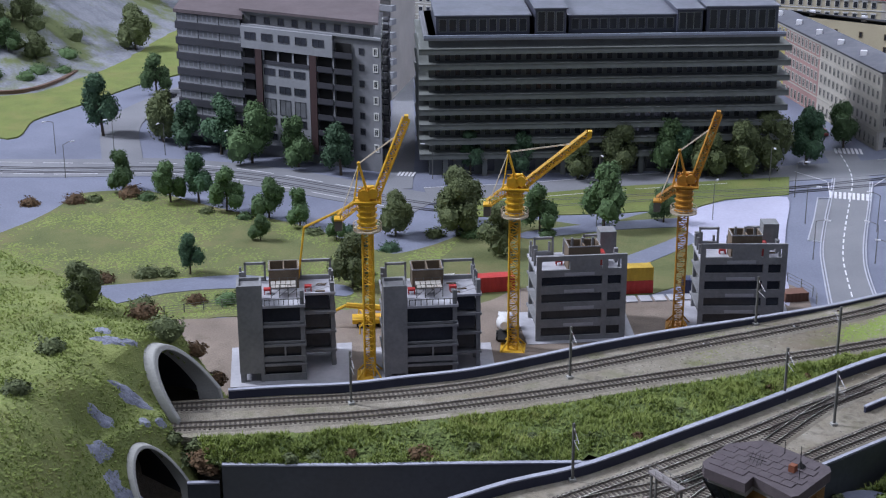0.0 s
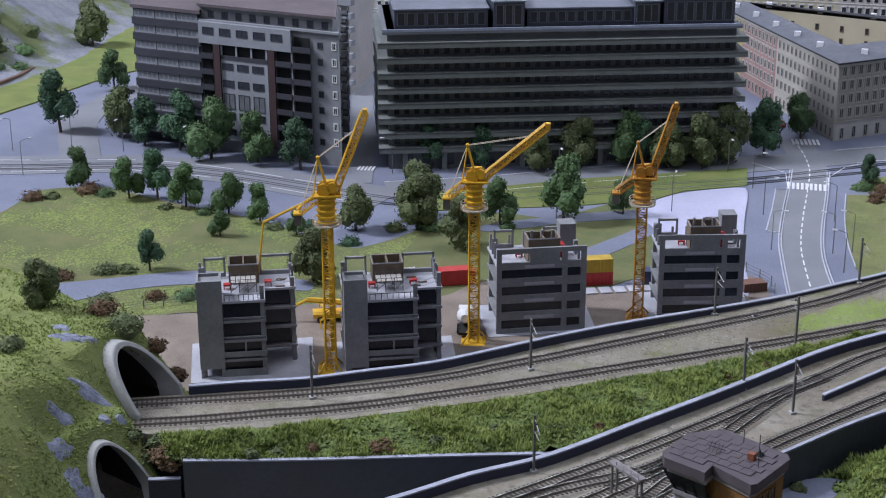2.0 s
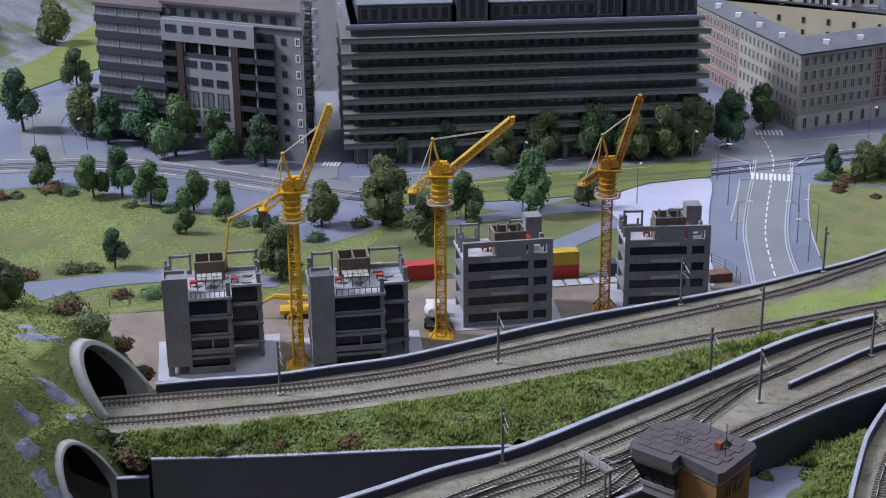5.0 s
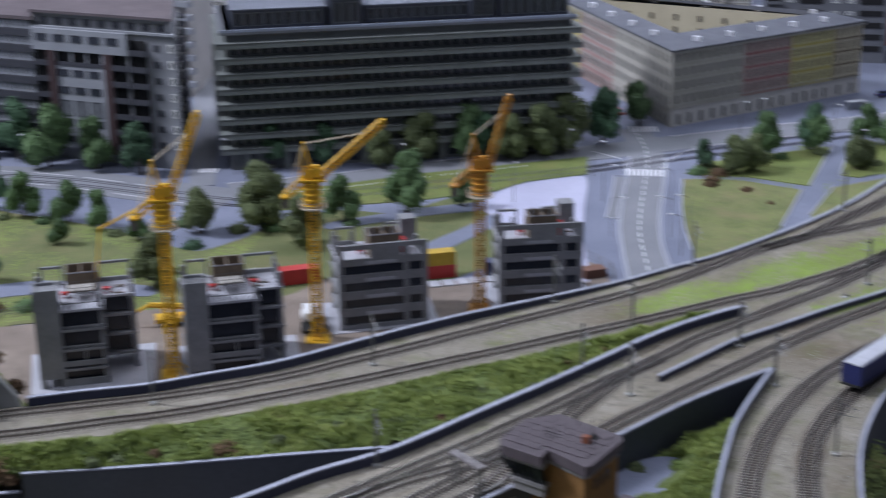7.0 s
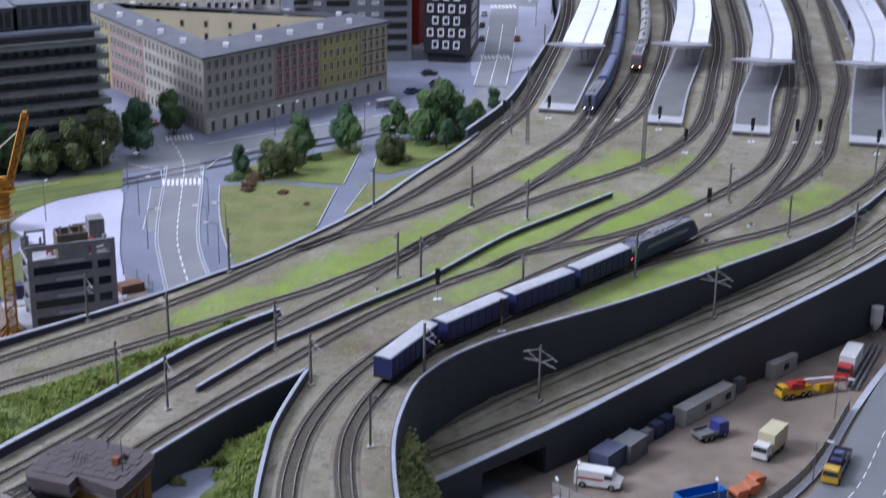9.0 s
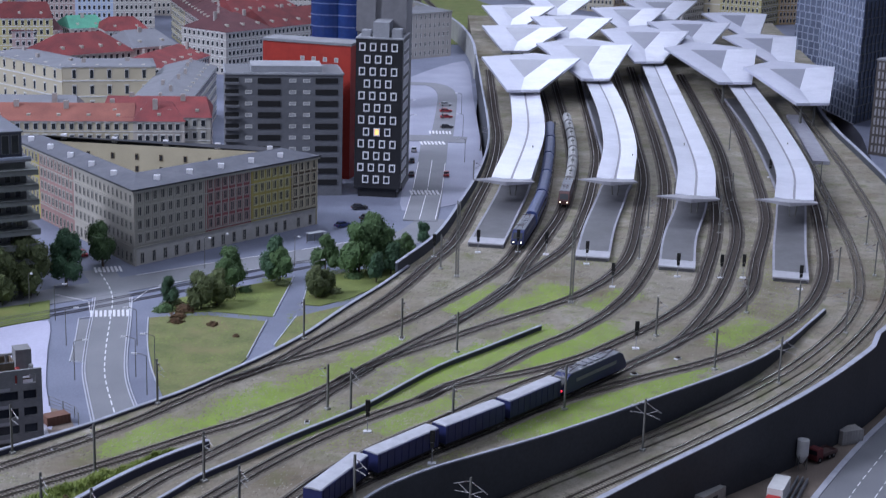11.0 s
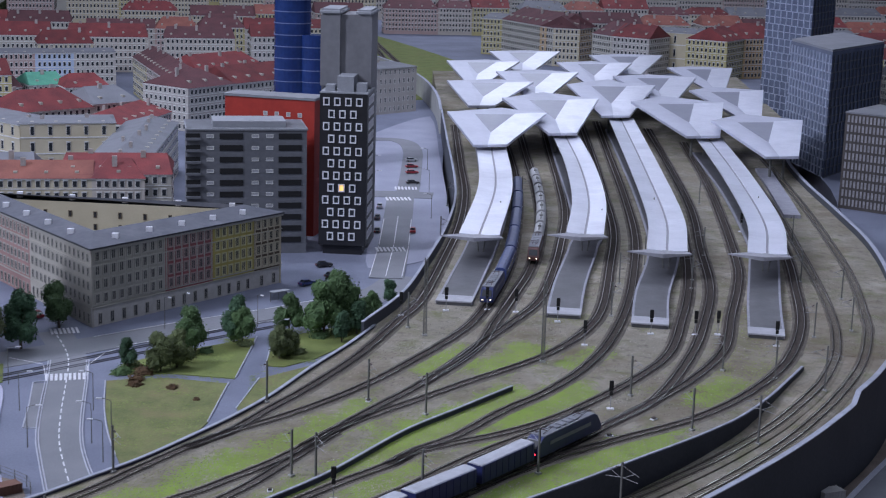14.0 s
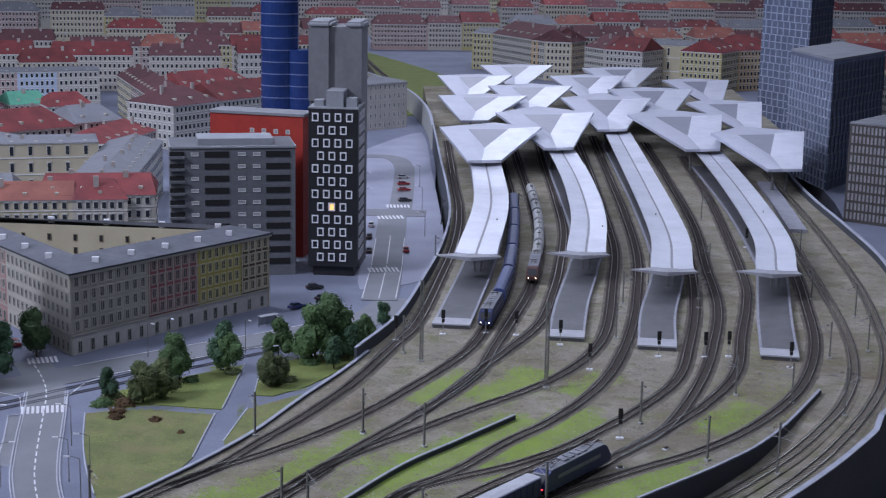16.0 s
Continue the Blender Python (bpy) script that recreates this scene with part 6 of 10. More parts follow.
# ---- the town behind: rows of houses ----
def far_windows(parent, a, b, z, rows, cols, storey, w, h, edge=0.01):
    """Windows of a far facade: upright dark panes with pale frames, too small to pick apart."""
    a, b = Vector(a), Vector(b)
    d = b - a
    m0 = Matrix.Translation((a.x, a.y, 0)) @ Matrix.Rotation(math.atan2(d.y, d.x), 4, "Z")
    bm = bmesh.new()
    span = d.length - 2 * edge
    for r in range(rows):
        for c in range(cols):
            x = edge + span * (c + 0.5) / cols
            zz = z + r * storey
            box(bm, x - w / 2, x + w / 2, -0.0012, 0.0004, zz, zz + h, m0, 0)
            box(bm, x - w / 2 + 0.0016, x + w / 2 - 0.0016, -0.0018, -0.0006, zz + 0.0016, zz + h - 0.0016, m0, 1)
            box(bm, x - w / 2 - 0.0012, x + w / 2 + 0.0012, -0.0026, 0.0004, zz + h + 0.0006, zz + h + 0.0034, m0, 0)
        if r:
            box(bm, 0, d.length, -0.0020, 0.0004, z + r * storey - storey * 0.17, z + r * storey - storey * 0.10, m0, 0)
    part("glazing", bm, [frame_w, glass_dark], parent, kind="stuff")


def far_house(a, b, depth, height, rows, wall, roof, label, pitch=0.05, hip=0.02, z=0.0, sides_too=True, cols=0):
    L = math.dist(a, b)
    ob = thing("town_house", pose(a[0], a[1], z, 0, 0, heading(a, b)), label, "house", "town houses")
    bm = bmesh.new()
    block(bm, rect(L, depth), -z - 0.002, height)
    part("wall", bm, wall, ob)
    bm = bmesh.new()
    gable(bm, -0.004, L + 0.004, -0.005, depth + 0.004, height, height + pitch, hip)
    rf = part("roof", bm, roof, ob)
    bands(ob, rect(L, depth), [height - 0.004], frame_w, 0.003, 0.004)
    st = height / rows
    far_windows(ob, (0, 0), (L, 0), st * 0.25, rows, cols or max(3, round(L / 0.029)), st, 0.0155, st * 0.56)
    if sides_too:
        far_windows(ob, (L, 0), (L, depth), st * 0.25, rows, max(2, round(depth / 0.032)), st, 0.0155, st * 0.56)
        far_windows(ob, (0, depth), (0, 0), st * 0.25, rows, max(2, round(depth / 0.032)), st, 0.0155, st * 0.56)
    n = max(1, int(L / 0.13))
    for k in range(n):
        bm = bmesh.new()
        cx, cy = L * (k + 0.5) / n + rng.uniform(-0.02, 0.02), depth * rng.uniform(0.3, 0.6)
        box(bm, cx - 0.008, cx + 0.008, cy - 0.005, cy + 0.005, height + pitch * 0.3, height + pitch + 0.012)
        part("chimney", bm, M("chimney_plaster", (0.42, 0.38, 0.36), None, 80, 0.9), rf)
    for k in range(max(1, int(L / 0.085))):
        bm = bmesh.new()
        cx = L * (k + 0.5) / max(1, int(L / 0.085))
        box(bm, cx - 0.006, cx + 0.006, depth * 0.12, depth * 0.26, height + pitch * 0.15, height + pitch * 0.42)
        part("dormer", bm, greyplaster, rf)
    return ob


pale = M("plaster_pale", (0.48, 0.44, 0.39), (0.39, 0.355, 0.315), 12, 0.9, fine=30)
rose = M("plaster_rose", (0.43, 0.32, 0.30), (0.35, 0.26, 0.24), 12, 0.9, fine=30)
lemon = M("plaster_lemon", (0.46, 0.41, 0.20), (0.38, 0.335, 0.16), 12, 0.9, fine=30)
WALLS = [(cream, "cream"), (pale, "pale beige"), (whitepl, "white"), (rose, "rose"), (lemon, "pale yellow"), (greyplaster, "stone-grey"), (pale, "pale beige")]
ROOFS = [(roof_red, "red tiled"), (roof_plum, "plum-coloured"), (roof_plum, "plum-coloured"), (roof_red, "red tiled"), (roof_grey, "grey"), (roof_red, "red tiled"), (roof_orange, "orange tiled")]

far_house((-1.42, 4.845), (-0.674, 4.92), 0.17, 0.19, 5, cream, roof_orange, "cream town house with a long orange tiled roof", 0.045, 0.0)
far_house((-0.674, 4.92), (-0.511, 4.935), 0.17, 0.19, 5, pale, roof_red, "cream corner house with a red hipped roof", 0.052, 0.05)
far_house((-0.535, 5.115), (-0.530, 6.12), 0.20, 0.20, 5, greyplaster, roof_grey, "long grey town house with stone bands", 0.03, 0.02)
far_house((-1.061, 5.75), (-0.727, 5.817), 0.22, 0.238, 4, cream, roof_grey, "tall cream rear wing with few windows and a flat grey roof", 0.008, 0.02, cols=5)
far_house((-1.42, 6.115), (-1.064, 5.754), 0.2, 0.232, 4, cream, roof_grey, "cream wing of a court with a grey roof", 0.01, 0.02, cols=7)
far_house((-1.20, 6.36), (-0.93, 6.60), 0.26, 0.19, 5, whitepl, roof_red, "white town house with a bright red hipped roof", 0.075, 0.08)
far_house((-0.93, 6.60), (-0.76, 6.75), 0.26, 0.20, 5, whitepl, roof_grey, "white town house with a blue-grey roof", 0.06, 0.04)
far_house((-0.74, 6.30), (-0.62, 6.72), 0.25, 0.16, 4, rose, roof_red, "rose town house with a red roof", 0.05, 0.05)
far_house((-1.742, 8.526), (-1.553, 8.586), 0.25, 0.21, 5, rose, roof_grey, "pink town house with a low grey roof", 0.015, 0.0)
far_house((-1.553, 8.586), (-1.357, 8.649), 0.25, 0.21, 5, blueish, roof_grey, "pale blue town house with a low grey roof", 0.015, 0.0)
far_house((-1.357, 8.649), (-1.14, 8.72), 0.25, 0.21, 5, whitepl, roof_grey, "white town house with a low grey roof", 0.015, 0.0)
far_house((-1.369, 7.503), (-1.209, 7.591), 0.24, 0.165, 4, pale, roof_green, "beige town house with a green copper roof", 0.05, 0.02)
far_house((-1.190, 7.44), (-0.995, 7.527), 0.24, 0.165, 4, whitepl, roof_red, "white town house with a red hipped roof", 0.055, 0.05)
far_house((-1.62, 7.38), (-1.40, 7.47), 0.24, 0.16, 4, rose, roof_plum, "rose town house with a plum roof", 0.055, 0.03)
far_house((-1.62, 9.02), (-1.32, 9.10), 0.25, 0.22, 5, cream, roof_red, "cream town house with a dark red roof", 0.07, 0.04)
far_house((-1.03, 8.60), (-0.90, 8.14), 0.22, 0.20, 5, lemon, roof_plum, "yellow town house with a plum roof", 0.06, 0.0)
far_house((-0.90, 8.14), (-0.723, 7.529), 0.22, 0.20, 5, rose, roof_plum, "rose street front with a plum-coloured roof", 0.06, 0.03)
far_house((-0.597, 7.215), (-0.40, 7.448), 0.30, 0.20, 5, whitepl, roof_plum, "white corner house with a plum and red roof", 0.07, 0.10)
far_house((-0.40, 7.448), (-0.10, 7.80), 0.30, 0.20, 5, whitepl, roof_red, "white town house with a red tiled roof", 0.07, 0.02)
far_house((-0.10, 7.80), (0.10, 8.04), 0.30, 0.20, 5, whitepl, roof_green, "white town house with a green copper roof", 0.06, 0.02)
far_house((-0.62, 7.95), (-0.30, 8.30), 0.28, 0.20, 5, pale, roof_red, "beige town house with a red roof", 0.07, 0.05)
r = random.Random(21)


def row(x0, x1, y0, slope, depth, zbase, skip=()):
    """A row of joined houses along a street."""
    x = x0
    while x < x1:
        w = r.uniform(0.28, 0.5)
        if not any(a < x + w / 2 < b for a, b in skip):
            (wm, wn), (rm, rn) = r.choice(WALLS), r.choice(ROOFS)
            h = r.uniform(0.185, 0.235)
            far_house((x, y0 + slope * (x - x0)), (x + w, y0 + slope * (x + w - x0)), depth, h, 5, wm, rm, f"{wn} town house with a {rn} roof", r.uniform(0.05, 0.075), r.choice((0.0, 0.02, 0.06)), zbase)
        x += w + r.choice((0, 0, 0, 0.10))


row(-3.6, -1.9, 6.9, 0.25, 0.26, 0.0)
row(-3.4, -1.85, 7.7, 0.25, 0.26, 0.0)
row(-3.9, -0.3, 9.3, 0.12, 0.28, 0.0)
row(-4.2, -0.1, 10.2, 0.12, 0.28, 0.0)
row(-4.6, 0.2, 11.2, 0.12, 0.3, 0.02, skip=((-2.2, -1.6),))
row(-5.2, 0.3, 12.6, 0.10, 0.3, 0.05)
row(-5.8, 0.5, 14.2, 0.10, 0.3, 0.10)
apricot = M("plaster_apricot", (0.50, 0.36, 0.20), (0.41, 0.29, 0.16), 12, 0.9, fine=30)
far_house((1.121, 11.343), (1.260, 11.269), 0.35, 0.26, 6, lemon, roof_grey, "pale yellow town house behind the station roof", 0.03, 0.0)
far_house((1.260, 11.269), (1.542, 10.568), 0.35, 0.26, 6, greyplaster, roof_plum, "long blue-grey street front with a plum roof", 0.09, 0.02)
far_house((1.542, 10.568), (1.714, 10.514), 0.40, 0.26, 6, cream, roof_plum, "cream corner house with dark windows and a plum roof", 0.09, 0.05)
far_house((1.714, 10.514), (1.829, 10.687), 0.30, 0.26, 6, apricot, roof_plum, "narrow orange house front with a plum roof", 0.08, 0.02)
far_house((1.781, 10.388), (1.877, 10.183), 0.30, 0.245, 6, greyplaster, roof_plum, "pale grey town house with a plum roof", 0.08, 0.02)
far_house((1.877, 10.183), (2.092, 10.013), 0.30, 0.245, 6, whitepl, roof_red, "white town house with red-brown window surrounds", 0.08, 0.02)
far_house((2.150, 10.34), (2.480, 10.18), 0.45, 0.27, 3, cream, roof_grey, "large cream hall with few windows and a grey roof", 0.02, 0.06, cols=3)
far_house((2.546, 9.777), (2.720, 10.02), 0.28, 0.26, 6, lemon, roof_red, "pale yellow town house with a red roof", 0.08, 0.03)
far_house((2.720, 10.02), (2.969, 10.12), 0.32, 0.26, 6, apricot, roof_red, "orange town house with dark windows and a red roof", 0.09, 0.05)
row(3.25, 4.6, 10.5, 0.04, 0.30, 0.0)
row(1.9, 5.2, 11.6, 0.04, 0.30, 0.0)
row(0.45, 5.6, 12.9, 0.03, 0.30, 0.02)
row(0.35, 6.2, 14.4, 0.03, 0.30, 0.07)
row(0.2, 7.0, 16.2, 0.03, 0.30, 0.14)
row(2.75, 4.8, 8.3, 0.10, 0.28, 0.0)
row(2.9, 5.0, 9.3, 0.10, 0.28, 0.0)
for k in range(7):
    far_house((-3.3 + k * 0.42, 4.75 + k * 0.03), (-2.95 + k * 0.42, 4.78 + k * 0.03), 0.24, 0.20, 5, *((whitepl, roof_grey) if k % 2 else (greyplaster, roof_red)), "pale town house behind the large blocks", 0.05, 0.02)

# house behind the apartment block, with stepped balconies
ob = thing("terrace_house", pose(-1.93, 3.86, 0, 0, 0, -6), "pale grey apartment house with stepped balconies", "apartment building")
bm = bmesh.new()
block(bm, [(-0.30, 0.0), (0.07, 0.0), (-0.03, 0.30), (-0.40, 0.30)], 0, 0.33)
part("wall", bm, whitepl, ob)
for k in range(8):
    bm = bmesh.new()
    box(bm, -0.30, 0.085, -0.016, 0.006, 0.03 + k * 0.038, 0.046 + k * 0.038)
    part("balcony", bm, apt_pale, ob)

# green railway yard behind the station
sheet("far_yard", [(0.15, 8.7), (0.62, 8.6), (0.8, 9.6), (1.0, 10.3), (0.4, 12.6), (0.1, 12.4), (0.0, 10.2)], 0, lawn_m, "yellow-green grass of the railway yard behind the station", "lawn", thick=0.003)
for k in range(4):
    track([(0.62 - k * 0.11, 8.8), (0.55 - k * 0.10, 9.8), (0.45 - k * 0.06, 11.0), (0.35 - k * 0.03, 12.3)], 0.003)
# curved viaduct beside the station's far end
wall_line("wall_viaduct", [(0.575, 7.30), (0.59, 7.75), (0.585, 8.2), (0.55, 8.7), (0.46, 9.3), (0.3, 9.9)], -0.02, 0.115, 0.012, concrete, "pale curved viaduct parapet behind the station")
# rocky hill at the far left
bm = bmesh.new()
vs = []
for i in range(41):
    rowv = []
    for j in range(31):
        x, y = -6.2 + 3.55 * i / 40, 3.3 + 3.2 * j / 30
        e = max(0.0, min(1.0, (-2.85 - x - 0.25 * (y - 4.2)) / 0.9))
        e2 = max(0.0, min(1.0, (y - 3.35 - 0.3 * (x + 3)) / 0.5))
        rowv.append(bm.verts.new((x, y, -0.004 + 0.42 * (e * e * (3 - 2 * e)) * e2 + 0.05 * e * noise.noise(Vector((x * 5, y * 5, 0))) + 0.02 * e * noise.noise(Vector((x * 17, y * 17, 0))))))
    vs.append(rowv)
for i in range(40):
    for j in range(30):
        bm.faces.new((vs[i][j], vs[i + 1][j], vs[i + 1][j + 1], vs[i][j + 1]))
solo("rock_hill", bm, rock_m, "grey rocky hillside with sparse moss", "hill", kind="structure")
# backdrop beyond the town
bm = bmesh.new()
box(bm, -16, 16, 19.0, 19.2, -0.1, 3.2)
solo("backdrop", bm, M("backdrop", (0.16, 0.18, 0.20), (0.10, 0.12, 0.12), 0.6, 0.95), "dim painted distance behind the town", "backdrop", kind="structure")

# ---- the building site ----
wood = M("formwork_wood", (0.20, 0.155, 0.11), (0.13, 0.10, 0.07), 60, 0.85)
red_paint = M("red_paint", (0.50, 0.04, 0.035), (0.38, 0.03, 0.03), 60, 0.6)
navy_paint = M("navy_paint", (0.035, 0.045, 0.11), (0.025, 0.03, 0.08), 60, 0.55)
tyre_m = M("tyre", (0.02, 0.02, 0.02), None, 60, 0.9)
white_body = M("white_body", (0.72, 0.72, 0.72), (0.62, 0.62, 0.62), 60, 0.45)
STEP = 0.0348


def shell(x, y, rot, L, D, tower, bays, cut, label):
    """An unfinished frame building: slabs, columns, spandrels, a stair tower, clutter on the roof."""
    ob = thing("shell_building", pose(x, y, 0, 0, 0, rot), label, "building shell", "unfinished buildings")
    floors = 4
    top = floors * STEP
    out = [(0, 0), (L - cut, 0), (L - cut, cut), (L, cut), (L, D), (0, D)] if cut else rect(L, D)
    bm = bmesh.new()
    prism(bm, [(-0.018, -0.016), (L + 0.02, -0.016), (L + 0.03, D + 0.02), (-0.018, D + 0.02)], 0.0, 0.004, bottom=True)
    part("foundation", bm, site_slab, ob, "pale concrete apron")
    for k in range(1, floors + 1):
        bm = bmesh.new()
        prism(bm, out, k * STEP - 0.004, k * STEP, bottom=True)
        part("floor_slab", bm, site_slab if k == floors else site_conc, ob)
    # dark box inside the open floors; its colour stands in for their shade
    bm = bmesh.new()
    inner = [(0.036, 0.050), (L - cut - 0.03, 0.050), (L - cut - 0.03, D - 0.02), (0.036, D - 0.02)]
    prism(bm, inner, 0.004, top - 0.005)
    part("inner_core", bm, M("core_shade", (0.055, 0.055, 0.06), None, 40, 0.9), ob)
    cols = [(0.003, 0.003), (L - cut - 0.009, 0.003), (L - 0.009, cut + 0.003), (L - 0.009, D - 0.009), (0.003, D - 0.009), (L * 0.62, D - 0.009), (L - 0.009, (cut + D) / 2)]
    for cx, cy in cols if tower else cols[3:]:
        bm = bmesh.new()
        box(bm, cx, cx + 0.007, cy, cy + 0.007, 0.004, top + 0.016 + rng.choice((0, 0.008)))
        part("column", bm, site_conc, ob)
    for k in range(floors):
        z = k * STEP + 0.004
        if tower:
            bm = bmesh.new()
            box(bm, tower, L - cut - 0.001, 0.001, 0.004, z, z + (0.012, 0.009, 0.0015, 0.001)[k])
            part("spandrel", bm, site_conc, ob)
            if k == 1:
                bm = bmesh.new()
                box(bm, (tower + L - cut) / 2 - 0.0015, (tower + L - cut) / 2 + 0.0015, 0.001, 0.004, z + 0.009, z + STEP - 0.008)
                part("mullion", bm, site_conc, ob)
        bm = bmesh.new()
        box(bm, L - 0.004, L - 0.001, cut + 0.006, D - 0.006, z, z + 0.010)
        part("spandrel", bm, site_conc, ob)
        for q in range(2):
            bm = bmesh.new()
            y0 = cut + 0.012 + q * (D - cut) * 0.45
            box(bm, L - 0.0036, L - 0.0016, y0, y0 + 0.012, z + 0.010, z + STEP - 0.008)
            part("side_panel", bm, site_conc, ob)
    if tower:
        for k in range(floors):
            z0, z1 = k * STEP + 0.004, (k + 1) * STEP - 0.0045
            for name, q in (("bay_glazing", (tower + 0.001, L - cut - 0.008, 0.0075, 0.0090)), ("wing_glazing", (L - cut, L - 0.011, cut + 0.0075, cut + 0.0090)), ("side_glazing", (L - 0.0085, L - 0.0070, cut + 0.010, D - 0.010))):
                if k == 0 and name != "bay_glazing":
                    continue
                bm = bmesh.new()
                box(bm, *q, z0, z1)
                part(name, bm, M("dusty_glass", (0.030, 0.034, 0.042), (0.018, 0.020, 0.026), 30, 0.25), ob)
    if not tower:  # a front of precast panels, one storey higher than the roof slab
        hi = top + STEP + 0.004
        pieces = [(x0, x1, 0.004, hi) for x0, x1 in ((-0.002, 0.007), (L * 0.73, L * 0.79), (L - 0.009, L + 0.001))]
        for k in range(floors + 2):
            z0 = k * STEP + (0.004 if k == 0 else -0.003)
            z1 = min(hi, k * STEP + (0.012 if k < floors else 0.010))
            if k == floors + 1:
                z0, z1 = hi - 0.009, hi
            pieces += [(x0, x1, z0, z1) for x0, x1 in ((0.007, L * 0.73), (L * 0.79, L - 0.009))]
        pieces.append((L * 0.36, L * 0.70, top + 0.010, hi - 0.009))
        for x0, x1, z0, z1 in pieces:
            bm = bmesh.new()
            box(bm, x0, x1, -0.004, 0.001, z0, z1)
            part("front_panel", bm, site_conc, ob)
        for k in range(1, floors + 1):
            bm = bmesh.new()
            box(bm, L * 0.30, L * 0.64, -0.0048, -0.0038, k * STEP - 0.001, k * STEP + 0.0045)
            part("pale_strip", bm, site_slab, ob)
        for k in range(floors):
            bm = bmesh.new()
            box(bm, 0.007, L * 0.73, 0.0005, 0.0012, k * STEP + 0.012, (k + 1) * STEP - 0.003)
            part("window_band", bm, glass_dark, ob, "dark glazed window band")
            bm = bmesh.new()
            box(bm, L * 0.79, L - 0.009, 0.0005, 0.0012, k * STEP + 0.012, (k + 1) * STEP - 0.003)
            part("window", bm, glass_dark, ob)
        bm = bmesh.new()
        box(bm, L * 0.80, L - 0.002, D - 0.040, D - 0.008, top, top + 0.050)
        part("stair_head", bm, site_conc, ob, "grey concrete stair head")
        bm = bmesh.new()
        box(bm, L * 0.62, L * 0.82, D - 0.075, D - 0.050, top, top + 0.022)
        part("site_hut", bm, red_paint, ob, "small red site hut")
    if tower:
        bm = bmesh.new()
        box(bm, -0.001, tower, -0.001, 0.042, 0.020, top + 0.032)
        part("stair_tower", bm, site_conc, ob, "closed concrete stair tower")
        for sx in (0.0, tower - 0.006):
            bm = bmesh.new()
            box(bm, sx, sx + 0.006, 0.0, 0.006, 0.004, 0.020)
            part("pier", bm, site_conc, ob)
        bm = bmesh.new()
        for q in ((-0.001, tower, -0.001, 0.003), (-0.001, tower, 0.038, 0.042), (-0.001, 0.003, 0.003, 0.038), (tower - 0.004, tower, 0.003, 0.038)):
            box(bm, *q, top + 0.032, top + 0.037)
        part("tower_parapet", bm, site_conc, ob)
    # columns of the next storey, begun along the edges, with a rail between them
    spots = [(L - 0.007, cut + (D - cut) * f) for f in (0.22, 0.45, 0.68)] + [(0.004, D * f) for f in (0.45, 0.65, 0.85)]
    if not tower:
        spots += [(L * f, D - 0.008) for f in (0.10, 0.25, 0.42, 0.58)]
    for cx, cy in spots:
        bm = bmesh.new()
        box(bm, cx - 0.002, cx + 0.002, cy - 0.002, cy + 0.002, top, top + rng.choice((0.018, 0.024, 0.030)))
        part("column_stub", bm, site_conc, ob)
    if tower:
        bm = bmesh.new()
        for zz in (0.010, 0.018):
            tube(bm, (L - 0.007, cut + 0.006, top + zz), (L - 0.007, D - 0.006, top + zz), 0.0005, n=4)
            tube(bm, (L - cut, cut * 0.5, top + zz), (L - 0.008, cut + 0.004, top + zz), 0.0005, n=4)
        part("guard_rail", bm, M("scaffold_tube", (0.36, 0.36, 0.38), None, 60, 0.5), ob)
    # roof clutter
    z = top
    for fx, hh in (((0.010, 0.047), 0.034), ((L * 0.64, L - 0.004), 0.036)):
        bm = bmesh.new()
        box(bm, fx[0], fx[0] + 0.0035, D - 0.012, D - 0.007, z, z + hh)
        box(bm, fx[1] - 0.0035, fx[1], D - 0.012, D - 0.007, z, z + hh)
        box(bm, fx[0], fx[1], D - 0.012, D - 0.007, z + hh - 0.004, z + hh)
        box(bm, fx[0], fx[1], D - 0.012, D - 0.007, z, z + 0.007)
        part("wall_frame", bm, site_conc, ob)
    a0, a1, b0, b1 = (L * 0.32, L * 0.63, D - 0.052, D - 0.008) if tower else (L * 0.36, L * 0.72, 0.012, 0.052)
    zb = z
    bm = bmesh.new()
    for q in ((a0, a1, b0, b0 + 0.0025), (a0, a1, b1 - 0.0025, b1), (a0, a0 + 0.0025, b0 + 0.0025, b1 - 0.0025), (a1 - 0.0025, a1, b0 + 0.0025, b1 - 0.0025), ((a0 + a1) / 2 - 0.0012, (a0 + a1) / 2 + 0.0012, b0 + 0.0025, b1 - 0.0025)):
        box(bm, *q, zb, z + (0.035 if tower else 0.047))
    core = part("lift_core", bm, wood, ob, "brown timber-shuttered lift core")
    bm = bmesh.new()
    for q in ((a0, a1, b0 - 0.0004, b0), (a0, a1, b1, b1 + 0.0004), (a0 - 0.0004, a0, b0, b1), (a1, a1 + 0.0004, b0, b1)):
        box(bm, *q, z + (0.0335 if tower else 0.0455), z + (0.0356 if tower else 0.0476))
    part("rim", bm, site_slab, core, "pale concrete rim")
    if tower:
        # pouring table on a scaffold
        x0, x1, y0, y1 = L * 0.34, L * 0.60, D * 0.28, D * 0.52
        bm = bmesh.new()
        for k in range(5):
            box(bm, x0 + k * (x1 - x0) / 5, x0 + (k + 0.88) * (x1 - x0) / 5, y0, y1, z + 0.017, z + 0.0185)
        table = part("work_table", bm, M("scaffold_board", (0.40, 0.38, 0.35), (0.30, 0.28, 0.25), 60, 0.8), ob, "pale planked work platform")
